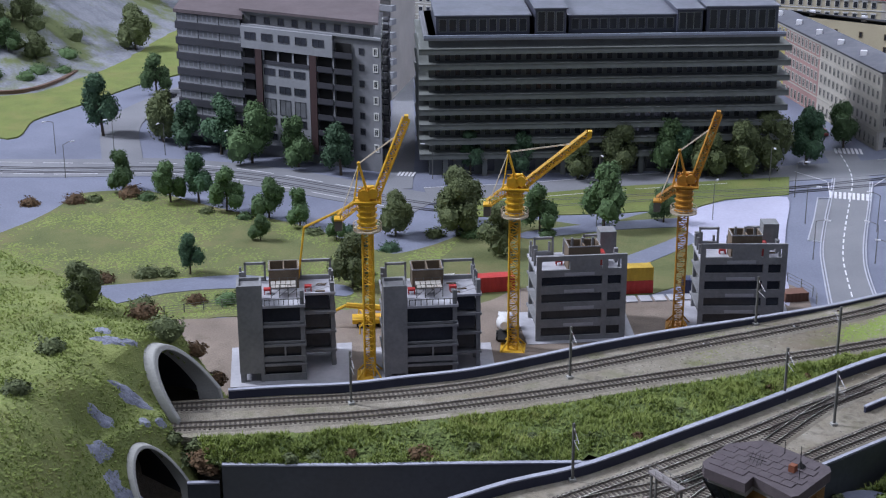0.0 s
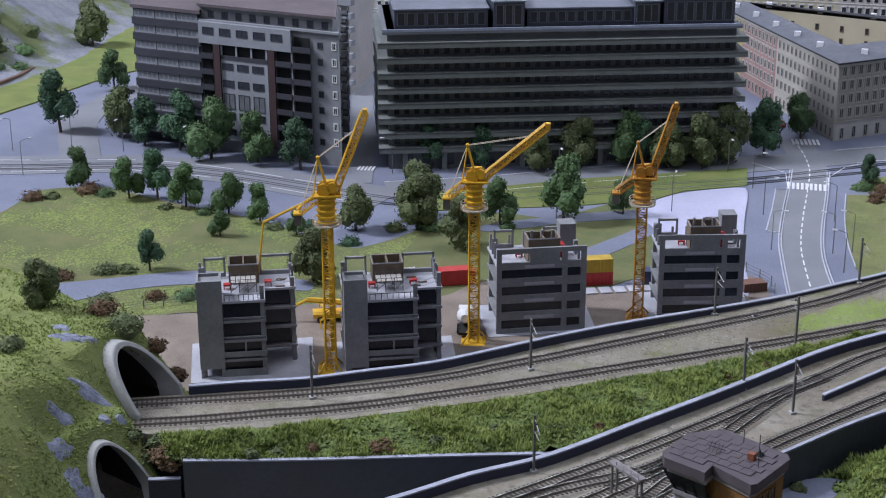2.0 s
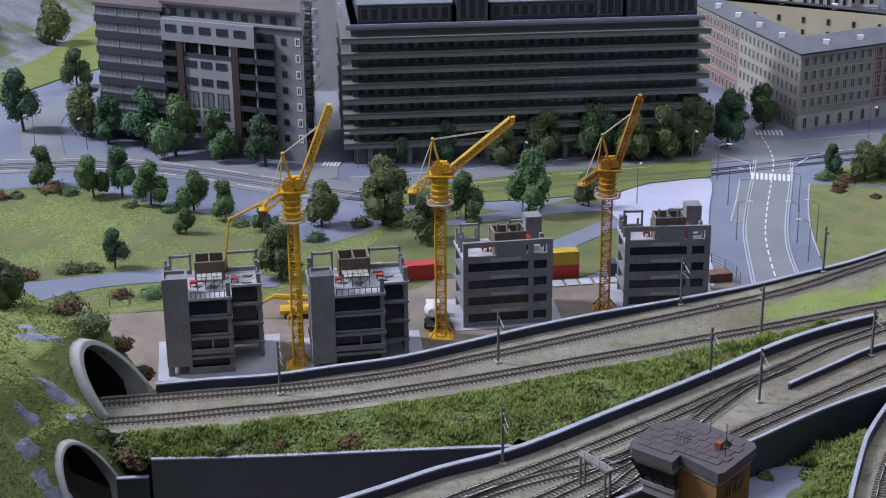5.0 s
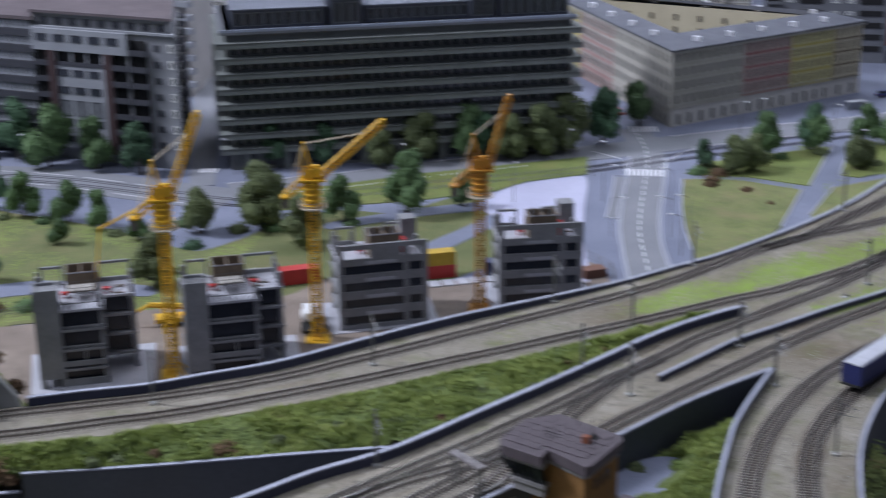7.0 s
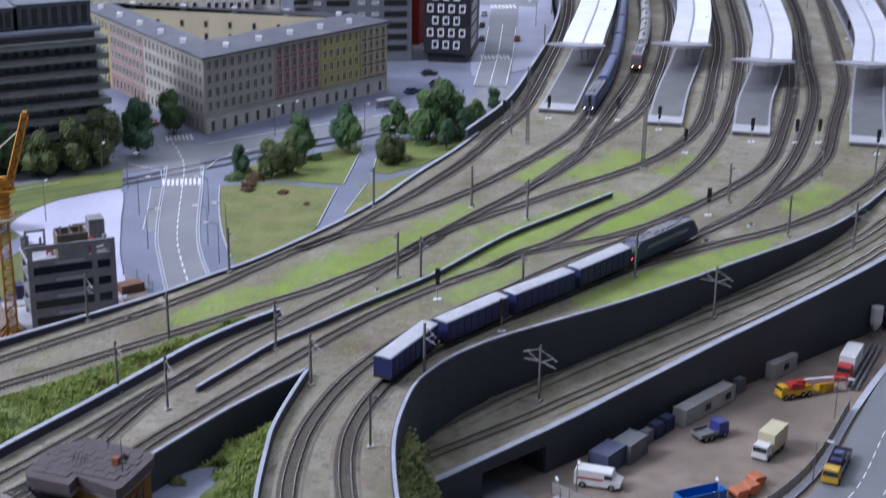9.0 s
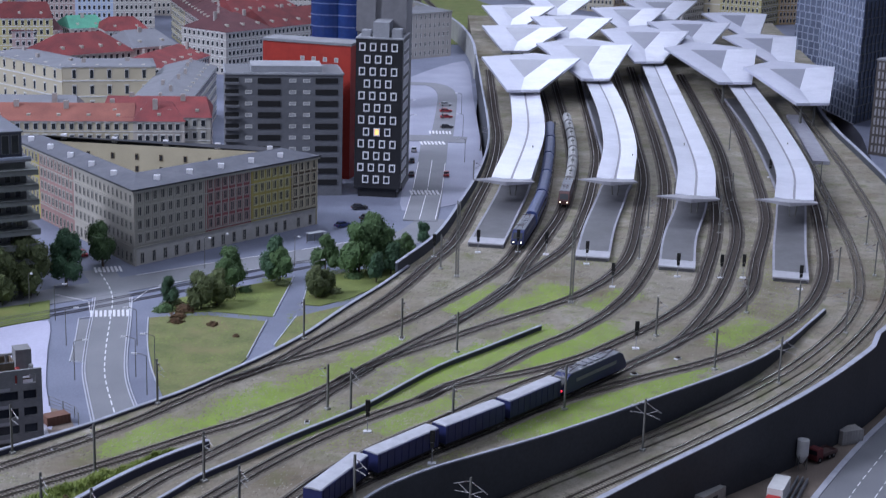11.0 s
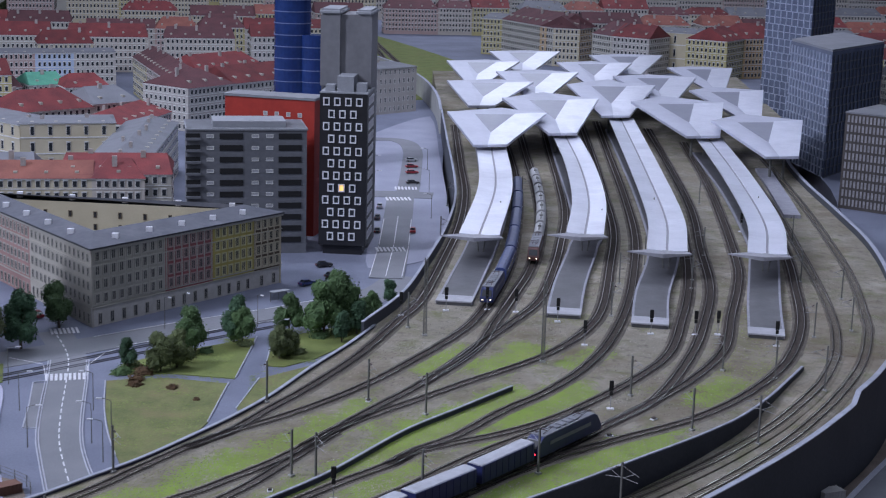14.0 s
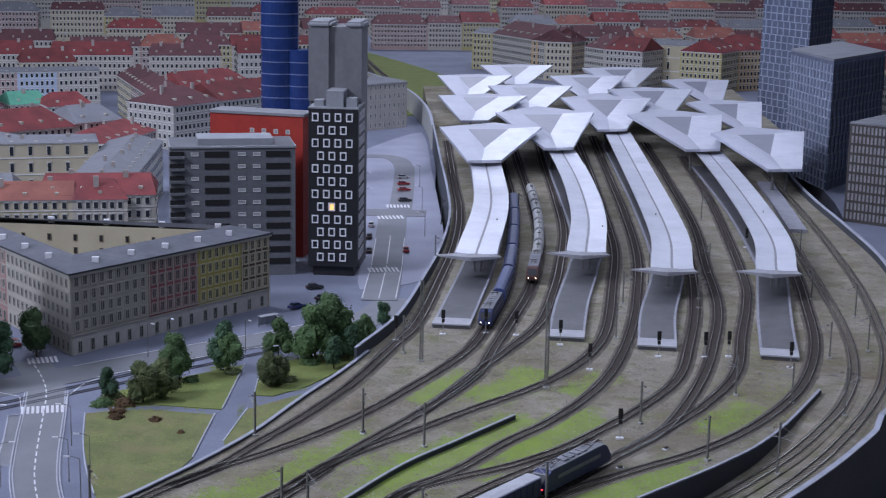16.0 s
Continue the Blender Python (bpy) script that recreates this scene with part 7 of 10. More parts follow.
        for k in range(4):
            for y in (y0, y1):
                bm = bmesh.new()
                x = x0 + k * (x1 - x0) / 3
                tube(bm, (x, y, z), (x, y, z + 0.024), 0.0007, n=4)
                if k < 3:
                    tube(bm, (x, y, z + 0.003), (x + (x1 - x0) / 3, y, z + 0.015), 0.0005, n=3)
                    tube(bm, (x, y, z + 0.0235), (x + (x1 - x0) / 3, y, z + 0.0235), 0.0005, n=3)
                part("scaffold_leg", bm, mast_m, table)
    else:
        for k in range(3):
            bm = bmesh.new()
            x = a0 + 0.010 + k * (a1 - a0 - 0.020) / 2
            box(bm, x - 0.002, x + 0.002, (b0 + b1) / 2, (b0 + b1) / 2 + 0.004, z, z + 0.056)
            part("core_post", bm, site_conc, core)
    for k in range(3):
        x, y = L * rng.uniform(0.62, 0.86), D * rng.uniform(0.35, 0.75)
        bm = bmesh.new()
        box(bm, x, x + 0.016, y, y + 0.0030, z, z + 0.0022)
        part("timber", bm, wood, ob)
    for cx, cy in ((0.30, 0.45), (0.72, 0.5)):
        bm = bmesh.new()
        box(bm, L * cx - 0.006, L * cx + 0.006, D * cy - 0.005, D * cy + 0.005, z + 0.006, z + 0.0095)
        for sx in (-0.005, 0.005):
            for sy in (-0.004, 0.004):
                box(bm, L * cx + sx - 0.0008, L * cx + sx + 0.0008, D * cy + sy - 0.0008, D * cy + sy + 0.0008, z, z + 0.006)
        part("trestle", bm, red_paint, ob, "small red trestle")
    for k in range(9 if tower else 0):
        bm = bmesh.new()
        cx = tower + 0.004 + (L - cut - tower - 0.008) * k / 8
        box(bm, cx - 0.0006, cx + 0.0006, 0.002, 0.0032, z, z + 0.011)
        part("guard_post", bm, mast_m, ob)
    if tower:
        bm = bmesh.new()
        box(bm, tower + 0.004, L - cut - 0.004, 0.0022, 0.003, z + 0.0095, z + 0.0106)
        part("guard_rail", bm, mast_m, ob)
    return ob


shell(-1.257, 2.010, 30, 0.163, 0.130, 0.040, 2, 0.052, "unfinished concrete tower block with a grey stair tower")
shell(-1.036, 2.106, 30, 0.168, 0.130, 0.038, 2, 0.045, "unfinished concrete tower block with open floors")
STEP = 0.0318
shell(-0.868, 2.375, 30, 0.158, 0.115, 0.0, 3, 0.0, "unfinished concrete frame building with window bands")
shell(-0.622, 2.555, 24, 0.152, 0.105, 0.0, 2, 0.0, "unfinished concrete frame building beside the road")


def lattice(bm, a, b, w, n, bar=0.0009, up=Vector((0, 0, 1))):
    """A square lattice girder from a to b."""
    a, b = Vector(a), Vector(b)
    d = b - a
    q = d.normalized()
    s = q.cross(up)
    s = s.normalized() if s.length > 0.01 else Vector((1, 0, 0))
    t = q.cross(s)
    cs = [s * w + t * w, s * w - t * w, s * -w - t * w, s * -w + t * w]
    for c in cs:
        tube(bm, a + c, b + c, bar * 1.35, n=4)
    for k in range(n):
        p0, p1 = a + d * (k / n), a + d * ((k + 1) / n)
        for j in range(4):
            c0, c1 = cs[j], cs[(j + 1) % 4]
            if k % 2:
                c0, c1 = c1, c0
            tube(bm, p0 + c0, p1 + c1, bar * 0.8, n=3)
            tube(bm, p0 + cs[j], p0 + cs[(j + 1) % 4], bar * 0.7, n=3)


def tower_crane(x, y, mast, turn, jib, rise, material, label):
    """A luffing tower crane: foot, mast, slewing deck, machine house, jib, counterweight."""
    ob = thing("tower_crane", pose(x, y, 0, 0, 0, turn), label, "crane", "tower cranes")
    bm = bmesh.new()
    for sx, sy in ((1, 1), (1, -1), (-1, 1), (-1, -1)):
        tube(bm, (sx * 0.020, sy * 0.020, 0.003), (sx * 0.007, sy * 0.007, 0.022), 0.0016, n=5)
    box(bm, -0.022, 0.022, -0.022, 0.022, 0.0, 0.003)
    part("foot", bm, material, ob)
    bm = bmesh.new()
    lattice(bm, (0, 0, 0.003), (0, 0, mast), 0.0085, 22, 0.0012)
    part("mast", bm, material, ob)
    pale = M("crane_deck", (0.60, 0.53, 0.42), (0.46, 0.40, 0.30), 60, 0.7)
    ring = [(math.cos(math.tau * k / 16), math.sin(math.tau * k / 16)) for k in range(16)]
    bm = bmesh.new()
    prism(bm, [(0.024 * c, 0.024 * d) for c, d in ring], mast - 0.002, mast, bottom=True)
    for k in range(16):
        (c, d), (e, f) = ring[k], ring[(k + 1) % 16]
        tube(bm, (0.0235 * c, 0.0235 * d, mast), (0.0235 * c, 0.0235 * d, mast + 0.010), 0.0005, n=3)
        for h in (0.005, 0.010):
            tube(bm, (0.0235 * c, 0.0235 * d, mast + h), (0.0235 * e, 0.0235 * f, mast + h), 0.0006, n=3)
    part("walkway", bm, pale, ob, "pale round walkway with railings")
    zt = mast + 0.047
    bm = bmesh.new()
    turned = [(0.0, mast), (0.0150, mast)]
    for k in range(5):
        h = mast + 0.0015 + k * 0.0102
        turned += [(0.0172, h), (0.0172, h + 0.0022), (0.0142, h + 0.0030), (0.0142, h + 0.0088)]
    turned += [(0.0150, zt), (0.0, zt)]
    rows = [[bm.verts.new((rr * math.cos(math.tau * k / 18) * (1.0 if k % 2 else 0.955), rr * math.sin(math.tau * k / 18) * (1.0 if k % 2 else 0.955), h)) for k in range(18)] for rr, h in turned]
    for a, b in zip(rows, rows[1:]):
        for k in range(18):
            bm.faces.new((a[k], a[(k + 1) % 18], b[(k + 1) % 18], b[k]))
    part("slewing_drum", bm, material, ob, "ribbed round slewing drum")
    bm = bmesh.new()
    box(bm, -0.022, 0.024, -0.016, 0.016, zt, zt + 0.003)
    for k in range(5):
        for w in (-0.0158, 0.0158):
            tube(bm, (-0.021 + k * 0.011, w, zt), (-0.021 + k * 0.011, w, zt + 0.010), 0.0006, n=3)
    for w in (-0.0158, 0.0158):
        tube(bm, (-0.021, w, zt + 0.010), (0.023, w, zt + 0.010), 0.0006, n=3)
    part("deck", bm, material, ob)
    bm = bmesh.new()
    lattice(bm, (-0.014, 0, zt - 0.002), (-0.046, 0, zt - 0.028), 0.0060, 5, 0.0008)
    box(bm, -0.054, -0.040, -0.0105, 0.0105, zt - 0.0305, zt - 0.0275)
    part("counter_jib", bm, material, ob, "sloping lattice counter-jib")
    bm = bmesh.new()
    box(bm, -0.053, -0.041, -0.009, 0.009, zt - 0.048, zt - 0.0305)
    part("counterweight", bm, M("crane_weight", (0.16, 0.14, 0.12), None, 60, 0.7), ob, "dark hanging counterweight")
    bm = bmesh.new()
    box(bm, -0.006, 0.012, 0.008, 0.021, zt + 0.003, zt + 0.021)
    cab = part("cab", bm, material, ob)
    bm = bmesh.new()
    box(bm, 0.0115, 0.0126, 0.0095, 0.0195, zt + 0.010, zt + 0.019)
    part("cab_window", bm, glass_dark, cab)
    for x, z, rr in ((-0.004, 0.011, 0.0085), (0.010, 0.015, 0.0065)):
        bm = bmesh.new()
        tube(bm, (x, -0.009, zt + z), (x, 0.006, zt + z), rr, n=12)
        for y in (-0.0095, 0.0060):
            tube(bm, (x, y, zt + z), (x, y + 0.0010, zt + z), rr + 0.0022, n=12)
        part("winch_drum", bm, material, ob)
    peak = Vector((-0.012, 0, zt + 0.064))
    bm = bmesh.new()
    for w in (-0.009, 0.009):
        tube(bm, (0.004, w, zt + 0.003), peak + Vector((0, w * 0.35, 0)), 0.0016, n=5)
        tube(bm, (-0.020, w, zt + 0.003), peak + Vector((0, w * 0.35, 0)), 0.0012, n=5)
        tube(bm, (-0.014, w * 0.8, zt + 0.022), (0.000, w * 0.8, zt + 0.022), 0.0008, n=4)
    tube(bm, peak - Vector((0, 0.005, 0)), peak + Vector((0, 0.005, 0)), 0.0028, n=8)
    part("a_frame", bm, material, ob)
    foot, tip = Vector((0.014, 0, zt + 0.006)), Vector((jib, 0, zt + rise))
    bm = bmesh.new()
    lattice(bm, foot, foot.lerp(tip, 0.985), 0.0056, 17, 0.0011)
    box(bm, tip.x - 0.004, tip.x + 0.003, -0.0062, 0.0062, tip.z - 0.005, tip.z + 0.004)
    part("jib", bm, material, ob)
    for w in (-0.003, 0.003):
        bm = bmesh.new()
        tube(bm, peak + Vector((0, w, 0)), foot.lerp(tip, 0.74) + Vector((-0.003, w, 0.005)), 0.0006, n=4)
        part("tie_rod", bm, pale, ob)
        bm = bmesh.new()
        tube(bm, peak + Vector((0, w, 0)), (-0.044, w * 2, zt - 0.026), 0.0006, n=4)
        part("stay", bm, pale, ob)
    return ob


tower_crane(-1.075, 2.128, 0.264, 25, 0.066, 0.140, yellow, "tall yellow lattice tower crane with a steep jib")
tower_crane(-0.895, 2.330, 0.250, 19, 0.124, 0.100, yellow, "yellow lattice tower crane with a raised jib")
tower_crane(-0.657, 2.545, 0.222, 14, 0.052, 0.135, ochre, "weathered ochre tower crane with a steep jib")

# concrete pump arm over the first shell
ob = thing("concrete_pump_arm", pose(-1.105, 2.195, 0.0), "jointed yellow concrete pump arm", "concrete pump")
bm = bmesh.new()
tube(bm, (0, 0, 0.0), (0.0, 0.0, 0.295), 0.0040, 0.0036)
part("riser", bm, yellow, ob)
bm = bmesh.new()
tube(bm, (0, 0, 0.295), (-0.100, -0.046, 0.242), 0.0026, 0.0022)
part("upper_boom", bm, yellow, ob)
bm = bmesh.new()
tube(bm, (-0.100, -0.046, 0.242), (-0.112, -0.050, 0.150), 0.0020, 0.0018)
part("lower_boom", bm, yellow, ob)


def wheel_mesh(r, w):
    bm = bmesh.new()
    tube(bm, (0, -w / 2, 0), (0, w / 2, 0), r, n=12, idx=0)
    tube(bm, (0, -w / 2 - 0.0003, 0), (0, w / 2 + 0.0003, 0), r * 0.5, n=8, idx=1)
    return mesh_of(bm, "wheel", [tyre_m, M("rim", (0.35, 0.35, 0.36), None, 60, 0.4, metal=0.5)])


WHEEL = wheel_mesh(0.0058, 0.004)
CARWHEEL = wheel_mesh(0.0038, 0.0026)


def wheels(ob, xs, half, mesh=WHEEL, r=0.0058):
    for x in xs:
        for s in (-1, 1):
            o = new("wheel", mesh)
            o.parent, o.matrix_basis = ob, Matrix.Translation((x, s * half, r))


def shaped(name, prof, half, material, ob, label="", taper=0.88):
    """A body pulled out of a side view (x, z), narrower towards the top."""
    zs = [p[1] for p in prof]
    z0, z1 = min(zs), max(zs)
    bm = bmesh.new()
    ring = []
    for s in (-1, 1):
        ring.append([bm.verts.new((x, s * half * (1 - (1 - taper) * (z - z0) / (z1 - z0)), z)) for x, z in prof])
    n = len(prof)
    for k in range(n):
        bm.faces.new((ring[0][k], ring[0][(k + 1) % n], ring[1][(k + 1) % n], ring[1][k]))
    bm.faces.new(ring[0][::-1]), bm.faces.new(ring[1])
    bmesh.ops.bevel(bm, geom=bm.edges[:], offset=0.0007, segments=1, affect="EDGES")
    return part(name, bm, material, ob, label)


def lorry(x, y, z, rot, length, cab_m, box_m, label, box_h=0.030, flat=False):
    ob = thing("lorry", pose(x, y, z, 0, 0, rot), label, "lorry", "lorries")
    shaped("cab", [(0, 0.005), (0.022, 0.005), (0.022, 0.028), (0.003, 0.028), (0, 0.016)], 0.014, cab_m, ob)
    bm = bmesh.new()
    box(bm, -0.0006, 0.001, -0.0115, 0.0115, 0.017, 0.0255)
    part("windscreen", bm, glass_dark, ob)
    bm = bmesh.new()
    box(bm, 0.004, length, -0.011, 0.011, 0.0045, 0.009)
    part("chassis", bm, tyre_m, ob)
    if flat:
        bm = bmesh.new()
        box(bm, 0.025, length, -0.0145, 0.0145, 0.009, 0.011)
        box(bm, 0.025, length, -0.0145, -0.0135, 0.011, 0.016)
        box(bm, 0.025, length, 0.0135, 0.0145, 0.011, 0.016)
        box(bm, length - 0.001, length, -0.0135, 0.0135, 0.011, 0.016)
        part("load_bed", bm, box_m, ob)
    else:
        bm = bmesh.new()
        box(bm, 0.025, length, -0.0148, 0.0148, 0.009, 0.009 + box_h)
        part("box_body", bm, box_m, ob)
    wheels(ob, (0.010, length * 0.62, length * 0.82), 0.0125)
    return ob


def mobile_crane():
    ob = thing("mobile_crane", pose(-1.135, 2.345, 0.003, 0, 0, 28), "yellow mobile crane lorry with a folded boom", "mobile crane")
    bm = bmesh.new()
    box(bm, -0.075, 0.060, -0.015, 0.015, 0.008, 0.016)
    part("chassis", bm, yellow, ob)
    shaped("cab", [(0.060, 0.006), (0.082, 0.006), (0.082, 0.022), (0.076, 0.030), (0.060, 0.030)], 0.0145, yellow, ob)
    bm = bmesh.new()
    box(bm, 0.079, 0.0828, -0.011, 0.011, 0.019, 0.026)
    part("windscreen", bm, glass_dark, ob)
    bm = bmesh.new()
    tube(bm, (0.0, 0, 0.030), (-0.085, 0, 0.040), 0.006, 0.005, 6)
    tube(bm, (-0.085, 0, 0.040), (-0.125, 0, 0.020), 0.003, 0.002, 6)
    part("boom", bm, yellow, ob)
    bm = bmesh.new()
    box(bm, -0.02, 0.035, -0.012, 0.012, 0.016, 0.032)
    part("upper_carriage", bm, yellow, ob)
    for s in (-1, 1):
        bm = bmesh.new()
        tube(bm, (-0.05, s * 0.014, 0.012), (-0.062, s * 0.045, 0.016), 0.002, n=5)
        tube(bm, (-0.062, s * 0.045, 0.016), (-0.062, s * 0.045, 0.001), 0.0015, n=5)
        part("outrigger", bm, yellow, ob)
    wheels(ob, (-0.062, -0.044, -0.020, 0.030, 0.050), 0.013)


mobile_crane()


def mixer():
    ob = thing("concrete_mixer_lorry", pose(-0.945, 2.420, 0.003, 0, 0, -70), "white concrete mixer lorry", "lorry", "lorries")
    shaped("cab", [(0, 0.005), (0.022, 0.005), (0.022, 0.029), (0.004, 0.029), (0, 0.017)], 0.0145, white_body, ob)
    bm = bmesh.new()
    box(bm, -0.0006, 0.001, -0.0115, 0.0115, 0.017, 0.0255)
    part("windscreen", bm, glass_dark, ob)
    bm = bmesh.new()
    box(bm, 0.004, 0.090, -0.011, 0.011, 0.005, 0.010)
    part("chassis", bm, tyre_m, ob)
    bm = bmesh.new()
    tube(bm, (0.026, 0, 0.022), (0.050, 0, 0.027), 0.008, 0.0155, 14)
    tube(bm, (0.050, 0, 0.027), (0.088, 0, 0.036), 0.0155, 0.007, 14)
    part("drum", bm, white_body, ob, "white rotating drum")
    wheels(ob, (0.010, 0.052, 0.070), 0.0125)


mixer()


def container(x, y, z, rot, length, material, label, high=0.030, wide=0.028):
    """A corrugated shipping or site container with doors and corner posts."""
    ob = thing("container", pose(x, y, z, 0, 0, rot), label, "container", "containers")
    bm = bmesh.new()
    n = max(8, int(length / 0.0035))
    pts = []
    for k in range(n + 1):
        pts.append((length * k / n, 0.0006 if k % 2 else 0.0))
    for k in range(n, -1, -1):
        pts.append((length * k / n, wide - (0.0006 if k % 2 else 0.0)))
    prism(bm, pts, 0, high)
    part("body", bm, material, ob)
    for cx in (0.0, length):
        for cy in (0.0, wide):
            bm = bmesh.new()
            box(bm, cx - 0.0009, cx + 0.0009, cy - 0.0009, cy + 0.0009, 0, high + 0.0006)
            part("corner_post", bm, material, ob)
    for s in (0.26, 0.74):
        bm = bmesh.new()
        box(bm, length, length + 0.0009, wide * (s - 0.20), wide * (s + 0.20), 0.002, high - 0.002)
        part("door", bm, material, ob)
    return ob


container(-1.155, 2.495, 0.002, 33, 0.075, white_body, "plain white site container on sand")
container(-1.065, 2.545, 0.002, 33, 0.085, red_paint, "long red shipping container on sand")
container(-0.800, 2.655, 0.002, 30, 0.062, red_paint, "red shipping container under a yellow one", 0.026)
container(-0.800, 2.655, 0.0285, 30, 0.062, M("container_yellow", (0.55, 0.36, 0.03), None, 60, 0.6), "yellow shipping container stacked on a red one", 0.026)
container(-0.690, 2.700, 0.002, 20, 0.040, navy_paint, "small dark blue site container")
container(-0.500, 2.735, 0.002, 35, 0.045, M("shed_brown", (0.20, 0.10, 0.07), None, 60, 0.8), "small brown wooden site shed", 0.018)
for k in range(6):
    bm = bmesh.new()
    box(bm, 0, 0.022, 0, 0.03, 0, 0.0025)
    solo("concrete_slab", bm, site_slab, "pale concrete slab lying on the sand", "slab", "loose slabs", m=pose(-0.775 + k * 0.024, 2.615 + k * 0.014, 0.0028, 0, 0, 30))


def fence(name, pts, z, high, material, label, every=0.035, solid=True):
    line = line3(pts, z, 0.012)
    base = line[0].copy()
    ob = thing(name, Matrix.Translation(base), label, "fence", "fences")
    per = max(1, round(every / 0.012))
    for i in range(0, len(line), per):
        bm = bmesh.new()
        p = line[i] - base
        box(bm, p.x - 0.0007, p.x + 0.0007, p.y - 0.0007, p.y + 0.0007, p.z, p.z + high * 1.05)
        part("post", bm, mast_m, ob)
        seg = [q - base for q in line[i:i + per + 1]]
        if len(seg) > 1:
            bm = bmesh.new()
            if solid:
                sweep(bm, seg, [(-0.0004, 0.002), (0.0004, 0.002), (0.0004, high), (-0.0004, high)])
            else:
                for h in (0.35, 0.65, 0.95):
                    sweep(bm, seg, [(-0.0003, high * h), (0.0003, high * h), (0.0003, high * h + 0.0006), (-0.0003, high * h + 0.0006)])
            part("panel", bm, material, ob)


fence("site_fence", [(-1.575, 2.195), (-1.459, 2.300), (-1.36, 2.375)], 0.0015, 0.016, mast_m, "thin wire fence round the building site", solid=False)
fence("site_fence", [(-0.52, 2.845), (-0.46, 2.79), (-0.44, 2.73)], 0.0015, 0.022, mast_m, "grey wire fence beside the road", solid=False)

# ---- trees ----
def crown_mesh(seed, height, width, material, leaves=3600):
    r = random.Random(seed)
    bm = bmesh.new()
    blobs = []
    for k in range(12):
        t = (k + r.random()) / 12
        ang, rad = r.uniform(0, math.tau), r.uniform(0.12, 0.36) * width * (1.1 - 0.5 * t)
        blobs.append((Vector((rad * math.cos(ang), rad * math.sin(ang), height * (0.27 + 0.58 * t))), width * r.uniform(0.20, 0.30) * (1.15 - 0.35 * t)))
    blobs.append((Vector((0, 0, height * 0.84)), width * 0.2))
    for k in range(leaves):
        c, rad = r.choice(blobs)
        v = Vector((r.gauss(0, 1), r.gauss(0, 1), r.gauss(0, 1))).normalized()
        p = c + v * rad * r.uniform(0.60, 1.06)
        s = r.uniform(0.0015, 0.0029)
        n = (v + Vector((r.uniform(-.7, .7), r.uniform(-.7, .7), r.uniform(-.3, .9)))).normalized()
        a = n.orthogonal().normalized()
        b = n.cross(a)
        t0 = r.uniform(0, math.tau)
        vs = []
        for j in range(4):
            q = t0 + j * math.tau / 4
            vs.append(bm.verts.new(p + (a * math.cos(q) + b * math.sin(q)) * s * r.uniform(0.7, 1.2) + n * r.uniform(-0.3, 0.3) * s))
        bm.faces.new(vs)
    for c, rad in blobs:  # dense hearts
        m = Matrix.Translation(c) @ Matrix.Scale(rad * 0.74, 4)
        g = bmesh.ops.create_icosphere(bm, subdivisions=2, radius=1.0, matrix=m)
        for v in g["verts"]:
            v.co += Vector((noise.noise(v.co * 160), noise.noise(v.co * 160 + Vector((9, 0, 0))), noise.noise(v.co * 160 + Vector((0, 9, 0))))) * rad * 0.45
    me = bpy.data.meshes.new("crown")
    bm.to_mesh(me)
    bm.free()
    me.materials.append(material)
    return me


def trunk_mesh(seed, height):
    r = random.Random(seed)
    bm = bmesh.new()
    tube(bm, (0, 0, -0.002), (0.001, 0, height * 0.42), height * 0.030, height * 0.018, 7)
    for k in range(5):
        ang = k * 1.3 + r.uniform(0, 0.5)
        z = height * r.uniform(0.26, 0.42)
        tube(bm, (0, 0, z), (height * 0.20 * math.cos(ang), height * 0.20 * math.sin(ang), z + height * 0.26), height * 0.012, height * 0.004, 5)
    return mesh_of(bm, "trunk", bark)


TREE_KINDS = []
for seed, h, w, material, label in ((1, 0.105, 0.085, leaf_a, "leafy green tree with an uneven crown"), (2, 0.105, 0.075, leaf_b, "slender dark green tree with dense foliage"), (3, 0.105, 0.095, leaf_c, "broad olive-green tree with a bushy crown"), (4, 0.105, 0.07, leaf_b, "tall blue-green tree with a narrow crown"), (5, 0.105, 0.09, leaf_a, "bushy green tree with low branches")):
    TREE_KINDS.append((trunk_mesh(seed, h), crown_mesh(seed, h, w, material), label))


def tree(x, y, z, height, kind, group="street trees"):
    trunk, crown, label = TREE_KINDS[kind % len(TREE_KINDS)]
    ob = thing("tree", pose(x, y, z, rng.uniform(-3, 3), rng.uniform(-3, 3), rng.uniform(0, 360)) @ Matrix.Diagonal((height * 1.02 / 0.105, height * 1.02 / 0.105, height * 1.2 / 0.105, 1)), label, "tree", group)
    part("trunk", trunk, None, ob)
    part("crown", crown, None, ob)
    return ob


for x, y, h, k in ((-2.392, 3.211, 0.145, 1), (-2.519, 3.65, 0.104, 0), (-2.214, 3.224, 0.115, 2), (-2.12, 3.185, 0.115, 3), (-2.016, 3.185, 0.130, 1), (-1.906, 3.15, 0.132, 4), (-1.784, 3.165, 0.112, 0), (-1.657, 3.145, 0.115, 3),
                   (-2.064, 2.83, 0.085, 0), (-1.913, 2.799, 0.085, 4), (-1.853, 2.823, 0.10, 1), (-1.762, 2.794, 0.09, 0), (-1.654, 2.795, 0.08, 4), (-1.563, 2.77, 0.075, 0), (-1.345, 2.795, 0.085, 2), (-1.446, 2.718, 0.05, 0), (-1.596, 2.657, 0.05, 4), (-1.62, 2.422, 0.075, 1)):
    tree(x, y, 0, h, k)
